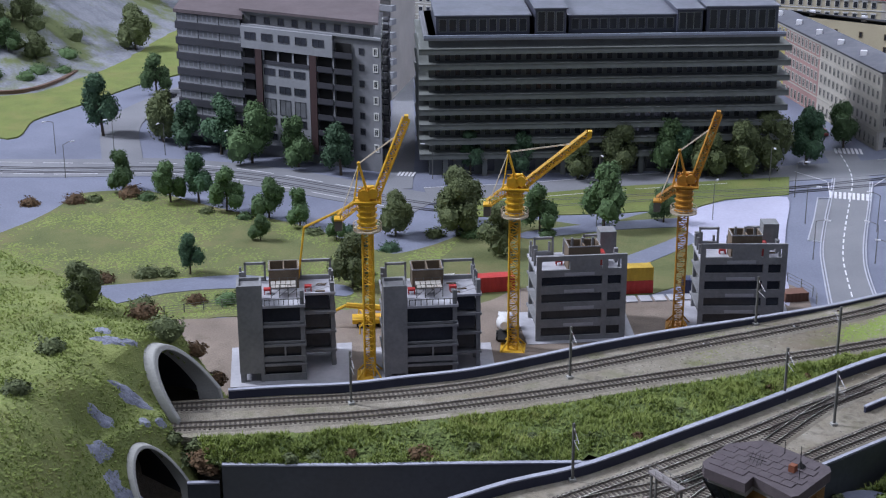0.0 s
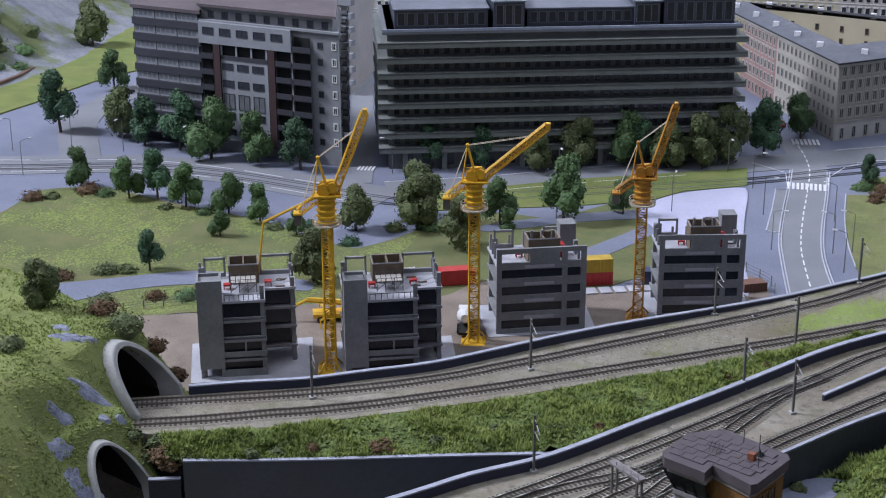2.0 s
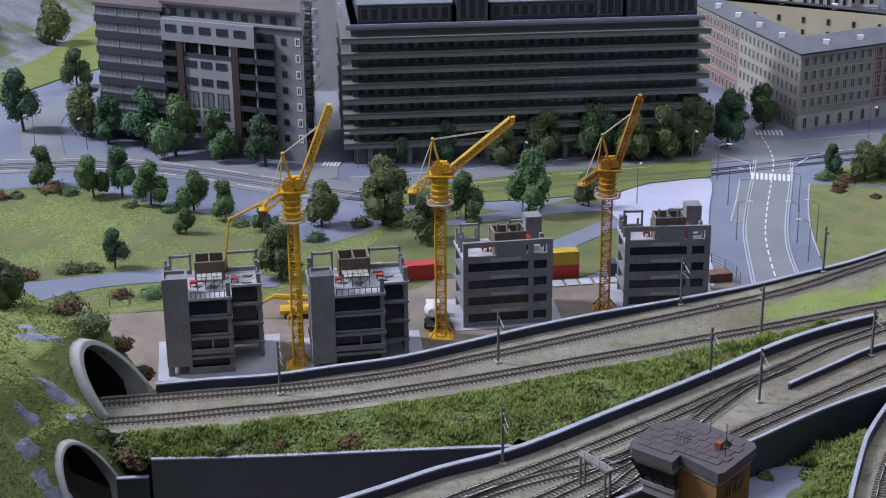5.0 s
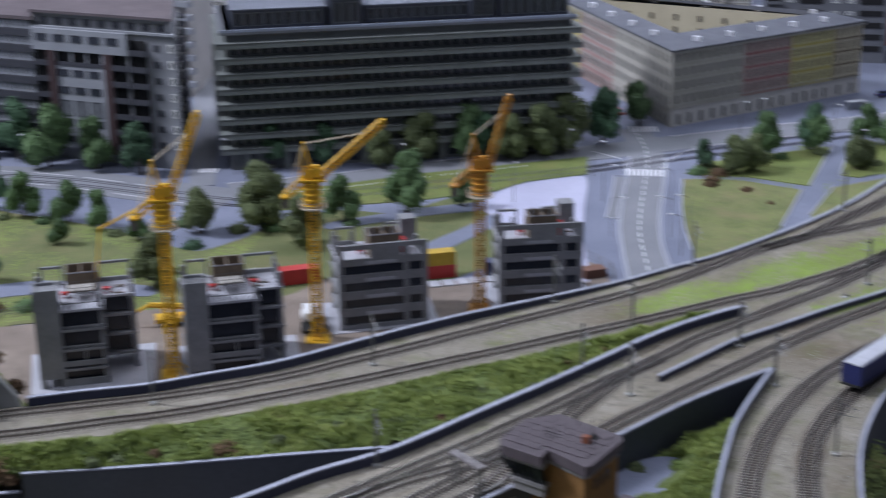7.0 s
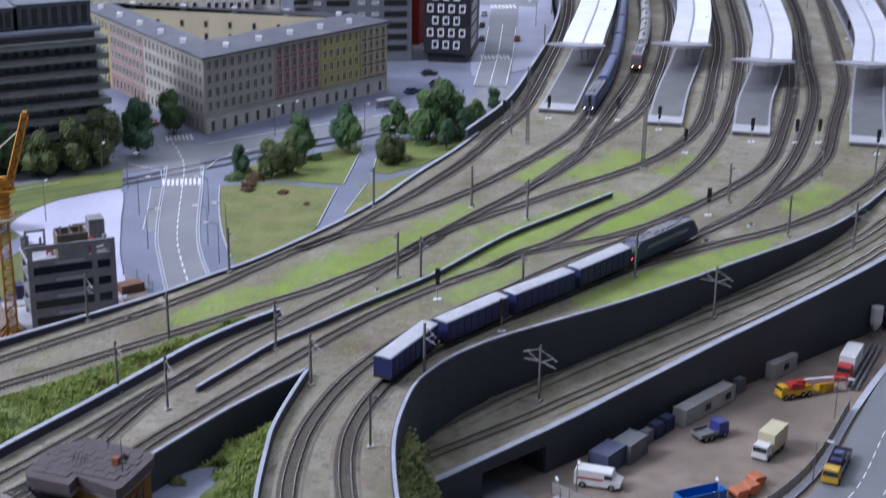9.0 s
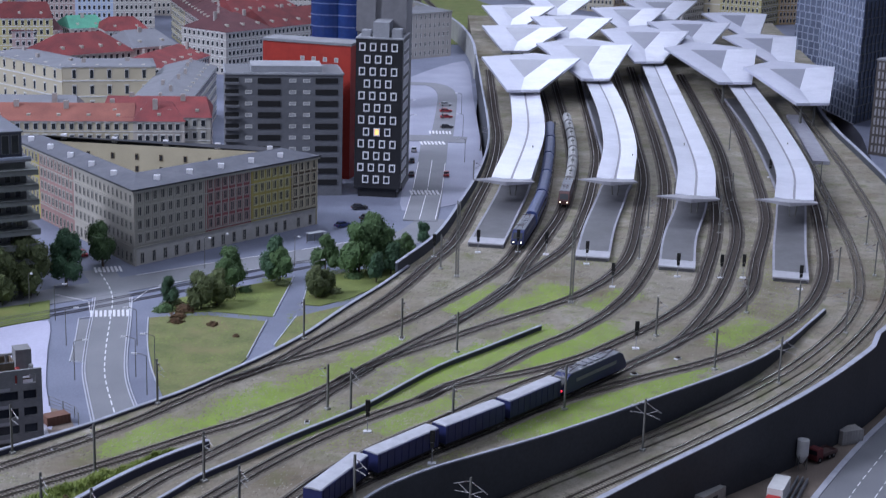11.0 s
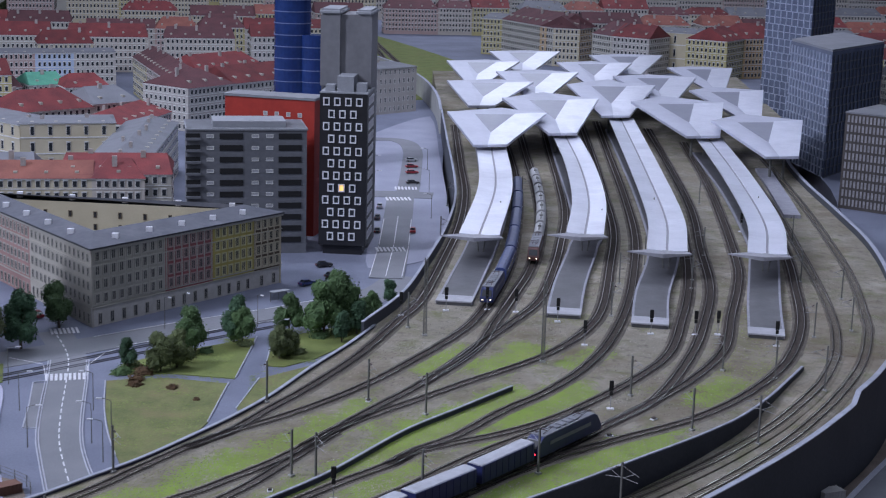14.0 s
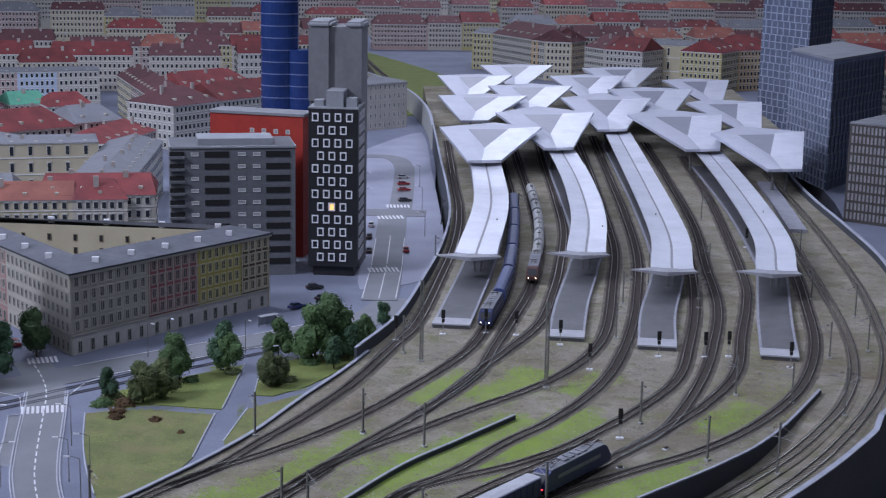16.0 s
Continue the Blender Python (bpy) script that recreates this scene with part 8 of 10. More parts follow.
for x, y, h, k in ((-1.372, 3.27, 0.095, 1), (-1.300, 3.335, 0.112, 1), (-1.262, 3.32, 0.095, 3), (-1.124, 3.339, 0.082, 2), (-1.049, 3.414, 0.108, 2), (-0.947, 3.470, 0.117, 0), (-0.910, 3.485, 0.100, 1), (-0.845, 3.485, 0.098, 2), (-0.773, 3.534, 0.114, 2), (-0.718, 3.590, 0.127, 2), (-0.650, 3.682, 0.128, 3), (-0.672, 3.80, 0.09, 1), (-0.591, 3.860, 0.104, 4), (-1.225, 2.850, 0.105, 2), (-1.240, 2.905, 0.115, 2), (-1.099, 2.779, 0.095, 2), (-1.072, 2.942, 0.092, 0), (-0.953, 3.018, 0.125, 0), (-0.845, 3.105, 0.075, 4), (-1.291, 2.490, 0.095, 2)):
    tree(x, y, 0, h, k)
for x, y, h, k in ((-0.376, 3.515, 0.066, 1), (-0.300, 3.505, 0.080, 2), (-0.266, 3.535, 0.078, 2), (-0.236, 3.660, 0.098, 0), (-0.258, 3.640, 0.080, 4), (-0.151, 3.750, 0.100, 1), (-0.128, 3.735, 0.082, 4), (-0.018, 3.835, 0.088, 0), (-0.034, 3.615, 0.070, 2), (-0.012, 3.640, 0.058, 2),
                   (0.070, 3.810, 0.120, 0), (0.100, 3.860, 0.135, 4), (0.135, 3.870, 0.105, 0), (0.113, 3.760, 0.068, 1), (0.150, 3.835, 0.075, 1), (0.196, 4.000, 0.060, 0), (0.240, 4.120, 0.062, 1), (0.178, 3.930, 0.064, 4)):
    tree(x, y, 0, h, k, "park trees")


def bush(x, y, z, size, material=shrub_m, group="bushes", label="low bush with dense small leaves"):
    r = random.Random(int((x * 131 + y * 977) * 100))
    bm = bmesh.new()
    for k in range(520):
        v = Vector((r.gauss(0, 1), r.gauss(0, 1), abs(r.gauss(0, 1)))).normalized()
        p = Vector((v.x * size, v.y * size, v.z * size * 0.75)) * r.uniform(0.6, 1.0) * (1 + 0.5 * noise.noise(v * 2.2 + Vector((x * 50, y * 50, 0))))
        n = (v + Vector((r.uniform(-.8, .8), r.uniform(-.8, .8), r.uniform(-.2, .8)))).normalized()
        a = n.orthogonal().normalized()
        b = n.cross(a)
        s = r.uniform(0.0012, 0.0028)
        bm.faces.new([bm.verts.new(p + (a * math.cos(q) + b * math.sin(q)) * s) for q in (0.3, 2.0, 3.4, 5.0)])
    g = bmesh.ops.create_icosphere(bm, subdivisions=2, radius=size * 0.75, matrix=Matrix.Diagonal((1, 1, 0.75, 1)))
    for v in g["verts"]:
        v.co *= 1 + 0.35 * noise.noise(v.co * 90 + Vector((x * 50, y * 50, 0)))
    me = bpy.data.meshes.new("bush")
    bm.to_mesh(me)
    bm.free()
    me.materials.append(material)
    ob = new("bush", me)
    ob.matrix_basis = pose(x, y, z)
    return tagged(ob, label, "bush", group)


for x, y, s, m in ((-1.862, 2.263, 0.03, leaf_a), (-1.693, 2.382, 0.03, leaf_c), (-1.66, 2.40, 0.022, leaf_c), (-1.572, 2.164, 0.032, leaf_r), (-1.609, 2.238, 0.028, leaf_c), (-1.476, 2.323, 0.028, leaf_a), (-1.758, 2.322, 0.025, leaf_r), (-1.403, 2.834, 0.02, leaf_a), (-2.116, 2.718, 0.03, leaf_r), (-2.03, 2.81, 0.035, leaf_r), (-1.98, 2.80, 0.025, leaf_a), (-1.443, 2.778, 0.025, leaf_b), (-1.318, 2.712, 0.025, leaf_b), (-0.335, 3.490, 0.028, leaf_r), (-0.345, 3.435, 0.020, leaf_r), (-0.385, 3.49, 0.026, leaf_a), (-1.20, 2.86, 0.028, leaf_a), (-1.05, 2.93, 0.02, leaf_a)):
    bush(x, y, 0, s, m)


for x, y, s, m in ((-2.20, 2.66, 0.024, leaf_r), (-2.27, 2.60, 0.028, leaf_r), (-2.08, 2.74, 0.020, leaf_c), (-1.80, 2.77, 0.018, leaf_c), (-1.70, 2.77, 0.020, leaf_a), (-1.51, 2.74, 0.020, leaf_c), (-1.40, 2.74, 0.022, leaf_a), (-1.27, 2.83, 0.024, leaf_c), (-1.30, 2.56, 0.022, leaf_c), (-1.53, 2.30, 0.022, leaf_r), (-1.80, 2.30, 0.026, leaf_c), (-0.26, 3.38, 0.014, leaf_r), (-0.345, 3.40, 0.018, leaf_r), (-0.20, 3.30, 0.008, leaf_r), (0.06, 3.80, 0.026, leaf_a), (0.16, 3.90, 0.028, leaf_a), (-0.12, 3.72, 0.022, leaf_c), (-0.25, 3.62, 0.022, leaf_c), (-0.21, 3.66, 0.020, leaf_a), (0.01, 3.66, 0.022, leaf_c), (-0.37, 3.54, 0.022, leaf_c)):
    bush(x, y, 0, s, m)

# ---- the grass verge between wall and tracks ----
def loft(bm, a, b, n, m, fz):
    """A sheet between two lines, with fz(s, t, p) giving the height to add."""
    rows = []
    for i in range(n + 1):
        p, q = a[round(i / n * (len(a) - 1))], b[round(i / n * (len(b) - 1))]
        rows.append([bm.verts.new(p.lerp(q, j / m) + Vector((0, 0, fz(i / n, j / m, p.lerp(q, j / m))))) for j in range(m + 1)])
    for r0, r1 in zip(rows, rows[1:]):
        for j in range(m):
            bm.faces.new((r0[j], r0[j + 1], r1[j + 1], r1[j]))
    return rows


def rough(p, amp):
    return amp * (noise.noise(p * 22) + 0.6 * noise.noise(p * 55) + 0.35 * noise.noise(p * 130))


edge_a = line3(verge[-2::-1], ZT - 0.001, 0.02)
edge_b = line3([(-1.085, 1.632)] + retaining[1:5] + [(-0.560, 1.835), (-0.494, 1.940), (-0.416, 2.072), (-0.367, 2.160), (-0.309, 2.265), (-0.264, 2.334), (-0.218, 2.392), (-0.180, 2.428)], lambda x, y: 0.070 if x < -0.6 else 0.085, 0.02)
bm = bmesh.new()
rows = loft(bm, edge_a, edge_b, 150, 14, lambda s, t, p: (rough(p, 0.010) + 0.006) * math.sin(math.pi * min(1, t * 1.02)) ** 0.5)
solo("grass_verge", bm, M("verge_grass", (0.13, 0.165, 0.045), (0.07, 0.095, 0.028), 14, 0.95, 1.0, fine=14, bumpscale=300), "overgrown green verge between the tracks and the wall", "grass", kind="stuff")
r = random.Random(3)
spots = []


def along(line, s):
    """A point at the share s of a line."""
    f = s * (len(line) - 1)
    i = min(int(f), len(line) - 2)
    return line[i].lerp(line[i + 1], f - i)


for k in range(42000):
    s, t = r.random(), r.random()
    p = along(edge_a, s).lerp(along(edge_b, s), 0.04 + 0.94 * t)
    spots.append(p + Vector((0, 0, (rough(p, 0.010) + 0.006) * math.sin(math.pi * t) ** 0.5)))
stuff("verge_growth", clumps(spots[:20000], r, 0.0012, 0.0034, 0.8), turf_dark, "soft green undergrowth and weeds on the verge", "grass")
stuff("verge_blades", grass_blades([p for p in spots[20000:] if r.random() < 0.62 + 1.1 * noise.noise(p * 18)], r, 0.004, 0.010), blade_m, "long soft grass standing on the verge", "grass")
for x, y, s, m in ((-1.07, 1.665, 0.020, leaf_c), (-0.815, 1.775, 0.020, leaf_r), (-0.42, 2.215, 0.016, leaf_c), (-0.55, 1.97, 0.015, leaf_a), (-1.0, 1.70, 0.016, leaf_a), (-0.95, 1.705, 0.014, leaf_c)):
    bush(x, y, 0.07, s * 1.1, m)

r = random.Random(77)
for k in range(12):
    p = along(edge_b, 0.03 + 0.75 * k / 11)
    q = along(edge_a, 0.03 + 0.75 * k / 11)
    p = p.lerp(q, r.uniform(0.06, 0.5))
    bush(p.x, p.y, p.z + 0.003, r.uniform(0.007, 0.013), r.choice((leaf_c, leaf_c, leaf_r)), "verge bushes", "small tangled bush on the verge")

# ---- the hill with the tunnel mouths ----
def ease(v):
    v = max(0.0, min(1.0, v))
    return v * v * (3 - 2 * v)


# foot of the mouth, floor height, half width, height, backward lean, turn
PORTALS = ((Vector((-1.171, 1.752)), ZT, 0.0535, 0.083, 0.805, 0.011), (Vector((-1.103, 1.574)), 0.018, 0.042, 0.078, 0.837, -0.302))


def mouth_axes(turn):
    return Vector((math.cos(turn), math.sin(turn))), Vector((-math.sin(turn), math.cos(turn)))


def hill_z(x, y):
    """Height of the hill over the tunnels: an even slope that rounds off into its top."""
    crest = 1.735 + 0.33 * (-1.216 - x)
    back = ease((crest + 0.20 - y) / 0.16)
    slope = 0.086 + (-1.171 + 0.30 * max(0.0, 1.53 - y) - x) / 0.82
    top = 0.195 + 0.03 * max(0.0, -1.3 - x) + 0.010 * noise.noise(Vector((x * 5, y * 5, 2)))
    h = max(0.0, min(1.0, 0.5 + 0.5 * (top - slope) / 0.07))
    z = top * (1 - h) + slope * h - 0.07 * h * (1 - h)
    z += 0.006 * noise.noise(Vector((x * 9, y * 9, 5))) + rough(Vector((x, y, 0.3)), 0.0022)
    z = z * back if z > 0 else z
    for o, z0, half, high, lean, turn in PORTALS:
        ax, across = mouth_axes(turn)
        p = Vector((x, y)) - o
        u, v = p.dot(ax), p.dot(across)
        w = ease((half + 0.050 - abs(v)) / 0.035) * ease((u + 0.15) / 0.05) * ease((0.05 - u) / 0.02)
        plane = min(z0 - (u + 0.008) / lean, z0 + high + 0.010 + 0.35 * max(0.0, -u - lean * high))
        z = z + (plane - z) * w
    return z


def mouth(x, y, grow):
    """Whether a place lies in one of the tunnel mouths."""
    for o, z0, half, high, lean, turn in PORTALS:
        ax, across = mouth_axes(turn)
        p = Vector((x, y)) - o
        u, v = p.dot(ax), p.dot(across)
        if -lean * (high + grow) < u < 0.03 and (v / (half + grow)) ** 2 + (max(0.0, -u / lean) / (high + grow)) ** 2 < 1:
            return True
    return False


bm = bmesh.new()
nx, ny = 210, 170
vs = [[None] * (ny + 1) for i in range(nx + 1)]
for i in range(nx + 1):
    for j in range(ny + 1):
        x, y = -2.3 + 1.36 * i / nx, 1.0 + 1.15 * j / ny
        vs[i][j] = bm.verts.new((x, y, hill_z(x, y)))
for i in range(nx):
    for j in range(ny):
        q = (vs[i][j], vs[i + 1][j], vs[i + 1][j + 1], vs[i][j + 1])
        c = (q[0].co + q[2].co) / 2
        if (c.y > 1.70 and max(v.co.z for v in q) < 0.004) or mouth(c.x, c.y, 0.0055) or c.x > -1.0 or c.z < -0.088 or (c.x > -1.166 and c.y > 1.692):
            continue
        bm.faces.new(q)
for v in [v for v in bm.verts if not v.link_faces]:
    bm.verts.remove(v)
solo("hill", bm, hill_m, "grassy hill over the tunnel mouths", "hill", kind="structure")


def portal(spec, label, thick=1.0):
    """A slanted concrete tunnel mouth with a dark bore behind it."""
    o, z, half, high, lean, turn = spec
    ob = thing("tunnel_portal", pose(o.x, o.y, z, 0, 0, math.degrees(turn)), label, "tunnel portal", "tunnel portals", "structure")
    bm = bmesh.new()
    n = 28
    rings = []
    for extra, dx in ((0.0080 * thick, -0.030), (0.0080 * thick, 0.0085 * thick), (0.0068 * thick, 0.0100 * thick), (0.0012, 0.0100 * thick), (0.0, 0.0085 * thick), (0.0, -0.030)):
        ring = []
        for k in range(n + 1):
            t = math.pi * k / n
            zz = (high + extra) * math.sin(t)
            ring.append(bm.verts.new((dx - lean * zz, (half + extra) * math.cos(t), zz - (0.03 if k in (0, n) else 0))))
        rings.append(ring)
    for a, b in zip(rings, rings[1:]):
        for k in range(n):
            bm.faces.new((a[k], a[k + 1], b[k + 1], b[k]))
    part("ring", bm, concrete, ob, "pale weathered concrete ring")
    # the darkness inside is painted: the bore's colour itself is near-black
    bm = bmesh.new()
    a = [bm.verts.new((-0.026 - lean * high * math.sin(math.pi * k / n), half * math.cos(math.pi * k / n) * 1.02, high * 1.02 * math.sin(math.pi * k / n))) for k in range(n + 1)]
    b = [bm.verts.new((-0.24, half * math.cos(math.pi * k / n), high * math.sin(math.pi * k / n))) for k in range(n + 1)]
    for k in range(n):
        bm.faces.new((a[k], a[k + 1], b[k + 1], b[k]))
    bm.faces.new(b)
    part("bore", bm, shade_m, ob, "tunnel bore painted near-black for its shade")


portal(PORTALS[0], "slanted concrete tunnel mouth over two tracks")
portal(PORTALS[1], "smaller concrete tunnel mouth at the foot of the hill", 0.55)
r = random.Random(8)
spots = []
while len(spots) < 32000:
    x, y = r.uniform(-1.75, -1.02), r.uniform(1.2, 2.0)
    z = hill_z(x, y)
    if mouth(x, y, 0.013) or (x > -1.166 and y > 1.66) or z < 0.02 or noise.noise(Vector((x * 14, y * 14, 3))) + 0.4 * noise.noise(Vector((x * 50, y * 50, 3))) < r.uniform(-0.5, 0.35):
        continue
    spots.append(Vector((x, y, z)))
stuff("hill_growth", clumps(spots[:16000], r, 0.0010, 0.0034, 0.35), turf_m, "short mossy grass on the hill", "grass")
stuff("hill_blades", grass_blades(spots[16000:], r, 0.0020, 0.0055, 3), blade_m, "short upright grass on the hill", "grass")

# grey stone outcrops on the slope
for k, (x, y, a, b) in enumerate(((-1.285, 1.705, 0.022, 0.008), (-1.310, 1.722, 0.012, 0.007), (-1.268, 1.722, 0.012, 0.005), (-1.218, 1.653, 0.022, 0.009), (-1.222, 1.588, 0.014, 0.007), (-1.200, 1.547, 0.012, 0.012), (-1.170, 1.531, 0.012, 0.009), (-1.150, 1.534, 0.016, 0.008), (-1.184, 1.631, 0.007, 0.006), (-1.168, 1.650, 0.006, 0.005))):
    bm = bmesh.new()
    n = 14
    mid = bm.verts.new((x, y, hill_z(x, y) + 0.003))
    rim = []
    for ring, h in ((0.55, 0.0034), (1.0, -0.0015)):
        line = []
        for j in range(n):
            t = math.tau * j / n
            q = 1.6 * ring * (1 + 0.55 * noise.noise(Vector((math.cos(t) * 1.7, math.sin(t) * 1.7, k * 3.1))))
            px, py = x + a * q * math.cos(t) * 0.8 - b * q * math.sin(t) * 0.5, y + a * q * math.cos(t) * 0.5 + b * q * math.sin(t) * 0.8
            line.append(bm.verts.new((px, py, hill_z(px, py) + h * 0.6 + 0.0022 * noise.noise(Vector((px * 150, py * 150, 0))))))
        rim.append(line)
    for j in range(n):
        bm.faces.new((mid, rim[0][j], rim[0][(j + 1) % n]))
        bm.faces.new((rim[0][j], rim[1][j], rim[1][(j + 1) % n], rim[0][(j + 1) % n]))
    solo("stone_outcrop", bm, M("outcrop_stone", (0.33, 0.35, 0.45), (0.17, 0.18, 0.24), 60, 0.9, 1.0, fine=5, bumpscale=200), "pale blue-grey stone outcrop in the grass", "stone", "stone outcrops")
tree(-1.388, 1.784, hill_z(-1.388, 1.784) - 0.004, 0.072, 2, "hill trees")
bush(-1.338, 1.634, hill_z(-1.338, 1.634), 0.024, leaf_c)
bush(-1.30, 1.505, hill_z(-1.30, 1.505), 0.022, leaf_c)
bush(-1.255, 1.80, hill_z(-1.255, 1.80), 0.034, leaf_c)
bush(-1.30, 1.81, hill_z(-1.30, 1.81), 0.026, leaf_r)
bush(-1.095, 1.648, 0.066, 0.028, leaf_r)
bush(-1.065, 1.655, 0.068, 0.020, leaf_c)
bush(-1.12, 1.665, 0.074, 0.018, leaf_c)
bush(-1.115, 1.835, 0.0, 0.022, leaf_r)
for x, y, size, m in ((-1.142, 1.672, 0.016, leaf_r), (-1.128, 1.652, 0.020, leaf_c), (-1.150, 1.650, 0.014, leaf_c), (-1.075, 1.672, 0.016, leaf_c), (-1.045, 1.680, 0.014, leaf_a), (-1.085, 1.642, 0.020, leaf_r)):
    bush(x, y, max(0.060, hill_z(x, y)) - 0.002, size, m)
for x, y in ((-1.196, 1.838), (-1.168, 1.842), (-1.225, 1.832)):
    bush(x, y, max(0.0, hill_z(x, y)) + 0.004, 0.020, leaf_r)
# bushes and trees on the far hillside
def rock_z(x, y):
    """Height of the rocky hillside."""
    e = max(0.0, min(1.0, (-2.85 - x - 0.25 * (y - 4.2)) / 0.9))
    e2 = max(0.0, min(1.0, (y - 3.35 - 0.3 * (x + 3)) / 0.5))
    return max(0.0, -0.004 + 0.42 * (e * e * (3 - 2 * e)) * e2 + 0.05 * e * noise.noise(Vector((x * 5, y * 5, 0))) + 0.02 * e * noise.noise(Vector((x * 17, y * 17, 0))))


for x, y, hgt, k in ((-2.90, 4.10, 0.13, 2), (-3.15, 3.72, 0.10, 2), (-3.05, 3.66, 0.09, 0), (-2.98, 3.70, 0.08, 2), (-3.22, 3.80, 0.10, 0), (-3.10, 3.80, 0.09, 2), (-3.3, 3.95, 0.10, 2), (-3.2, 4.6, 0.10, 2), (-3.5, 4.3, 0.07, 0), (-3.0, 4.9, 0.11, 2)):
    tree(x, y, rock_z(x, y) - 0.002, hgt, k, "hill trees")
for x, y, hgt in ((-2.93, 3.58, 0.034), (-2.94, 3.65, 0.038), (-3.0, 3.75, 0.042), (-3.08, 3.83, 0.045), (-2.96, 3.82, 0.04), (-3.14, 3.9, 0.045), (-3.03, 3.94, 0.05), (-3.0, 3.52, 0.034), (-3.1, 3.62, 0.042), (-3.06, 3.7, 0.042), (-3.18, 3.75, 0.045), (-2.90, 3.72, 0.032)):
    bush(x, y, rock_z(x, y) - 0.003, hgt, leaf_c if hgt > 0.04 else leaf_a, "hillside bushes", "dense olive bush on the hillside")
# mossy growth on the meadow
r = random.Random(31)
ring = [Vector(p) for p in MEADOW]
spots = []
while len(spots) < 15000:
    p = Vector((r.uniform(-2.6, -1.2), r.uniform(2.1, 2.9)))
    if r.random() < 0.45 + 1.3 * noise.noise(Vector((p.x * 7, p.y * 7, 5))) + 0.5 * noise.noise(Vector((p.x * 30, p.y * 30, 5))) and inside(p, ring) > 0.012 and all(inside(p, [Vector(q) for q in f]) < -0.004 for f in FOOTPATHS):
        spots.append(Vector((p.x, p.y, 0.001)))
stuff("meadow_growth", clumps(spots, r, 0.0014, 0.0038, 0.4), turf_m, "short mossy growth on the meadow", "grass")
for ring in ([(-0.40, 3.49), (-0.15, 3.50), (-0.165, 3.173), (-0.20, 3.03), (-0.29, 2.87), (-0.339, 3.01), (-0.384, 3.228)], [(-0.101, 3.475), (-0.036, 3.603), (0.110, 3.74), (0.100, 3.60), (-0.0, 3.27), (-0.09, 3.14)], [(-0.30, 3.535), (-0.15, 3.53), (-0.11, 3.80), (-0.19, 3.78)], [(-0.06, 3.69), (-0.04, 3.83), (0.05, 3.95), (0.14, 3.98), (0.19, 3.867), (0.115, 3.776), (-0.03, 3.63)], [(-1.30, 2.99), (-1.26, 3.09), (-1.02, 3.29), (-0.68, 3.52), (-0.65, 3.42), (-0.80, 3.26), (-1.10, 3.06)]):
    ring = [Vector(p) for p in ring]
    xs, ys = [p.x for p in ring], [p.y for p in ring]
    spots = []
    for k in range(5200):
        p = Vector((r.uniform(min(xs), max(xs)), r.uniform(min(ys), max(ys))))
        if inside(p, ring) > 0.006 and r.random() < 0.42 + 1.2 * noise.noise(Vector((p.x * 12, p.y * 12, 9))) + 0.6 * noise.noise(Vector((p.x * 40, p.y * 40, 1))):
            spots.append(Vector((p.x, p.y, 0.0018)))
    stuff("lawn_growth", clumps(spots, r, 0.0012, 0.0032, 0.3), turf_m, "patchy short growth on the park lawn", "grass")
# green between the far streets
for x, y in ((-1.53, 13.3), (-1.36, 13.2), (-0.81, 14.0), (-0.74, 13.9), (-2.66, 13.1), (-2.48, 13.2), (0.05, 10.6), (-0.05, 11.0), (0.1, 11.6), (-0.2, 12.4)):
    tree(x, y, 0.0, 0.16, 2, "far trees")
bm = bmesh.new()
sweep(bm, line3([(-3.0, 3.40), (-2.873, 3.493), (-2.854, 3.626), (-2.879, 3.755)], 0.0), [(-0.006, 0), (0.006, 0), (0.006, 0.016), (-0.006, 0.016)])
solo("wall_garden", bm, M("wall_brown", (0.16, 0.10, 0.075), None, 40, 0.9), "low brown wall below the hillside bushes", "wall", kind="structure")

# ---- masts and signals ----
def make_mast(h, arms, label, double=False):
    ob = thing("catenary_mast", Matrix.Identity(4), label, "catenary mast", "catenary masts")
    bm = bmesh.new()
    box(bm, -0.0045, 0.0045, -0.0045, 0.0045, -0.001, 0.0035)
    part("footing", bm, concrete, ob, "pale concrete footing")
    bm = bmesh.new()
    box(bm, -0.0016, 0.0016, -0.0009, 0.0009, 0.003, h)
    for s in (-1, 1):
        box(bm, -0.0016, 0.0016, s * 0.0013 - 0.0003, s * 0.0013 + 0.0003, 0.003, h)
    part("post", bm, mast_m, ob)
    for s in (1, -1) if double else (1,):
        bm = bmesh.new()
        tube(bm, (s * 0.001, 0, h * 0.93), (s * arms, 0, h * 0.80), 0.0006, n=4)
        tube(bm, (s * 0.001, 0, h * 0.70), (s * arms * 0.8, 0, h * 0.84), 0.0006, n=4)
        tube(bm, (s * 0.001, 0, h * 0.72), (s * arms * 0.95, 0, h * 0.68), 0.0005, n=4)
        part("cantilever", bm, M("cantilever", (0.34, 0.34, 0.35), None, 60, 0.5, metal=0.4), ob)
        bm = bmesh.new()
        for q in (0.25, 0.35):
            tube(bm, (s * arms * q, 0, h * (0.93 - 0.13 * q) - 0.0012), (s * arms * q, 0, h * (0.93 - 0.13 * q) + 0.0012), 0.0012, n=6)
        part("insulator", bm, maroon, ob)
    return ob


def plant(first, places):
    """Puts the made thing at the first place and copies at the rest: x, y, z, turn."""
    for k, (x, y, z, a) in enumerate(places):
        m = pose(x, y, z, 0, 0, a)
        if k == 0:
            first.matrix_basis = m
        else:
            copy_thing(first, m)


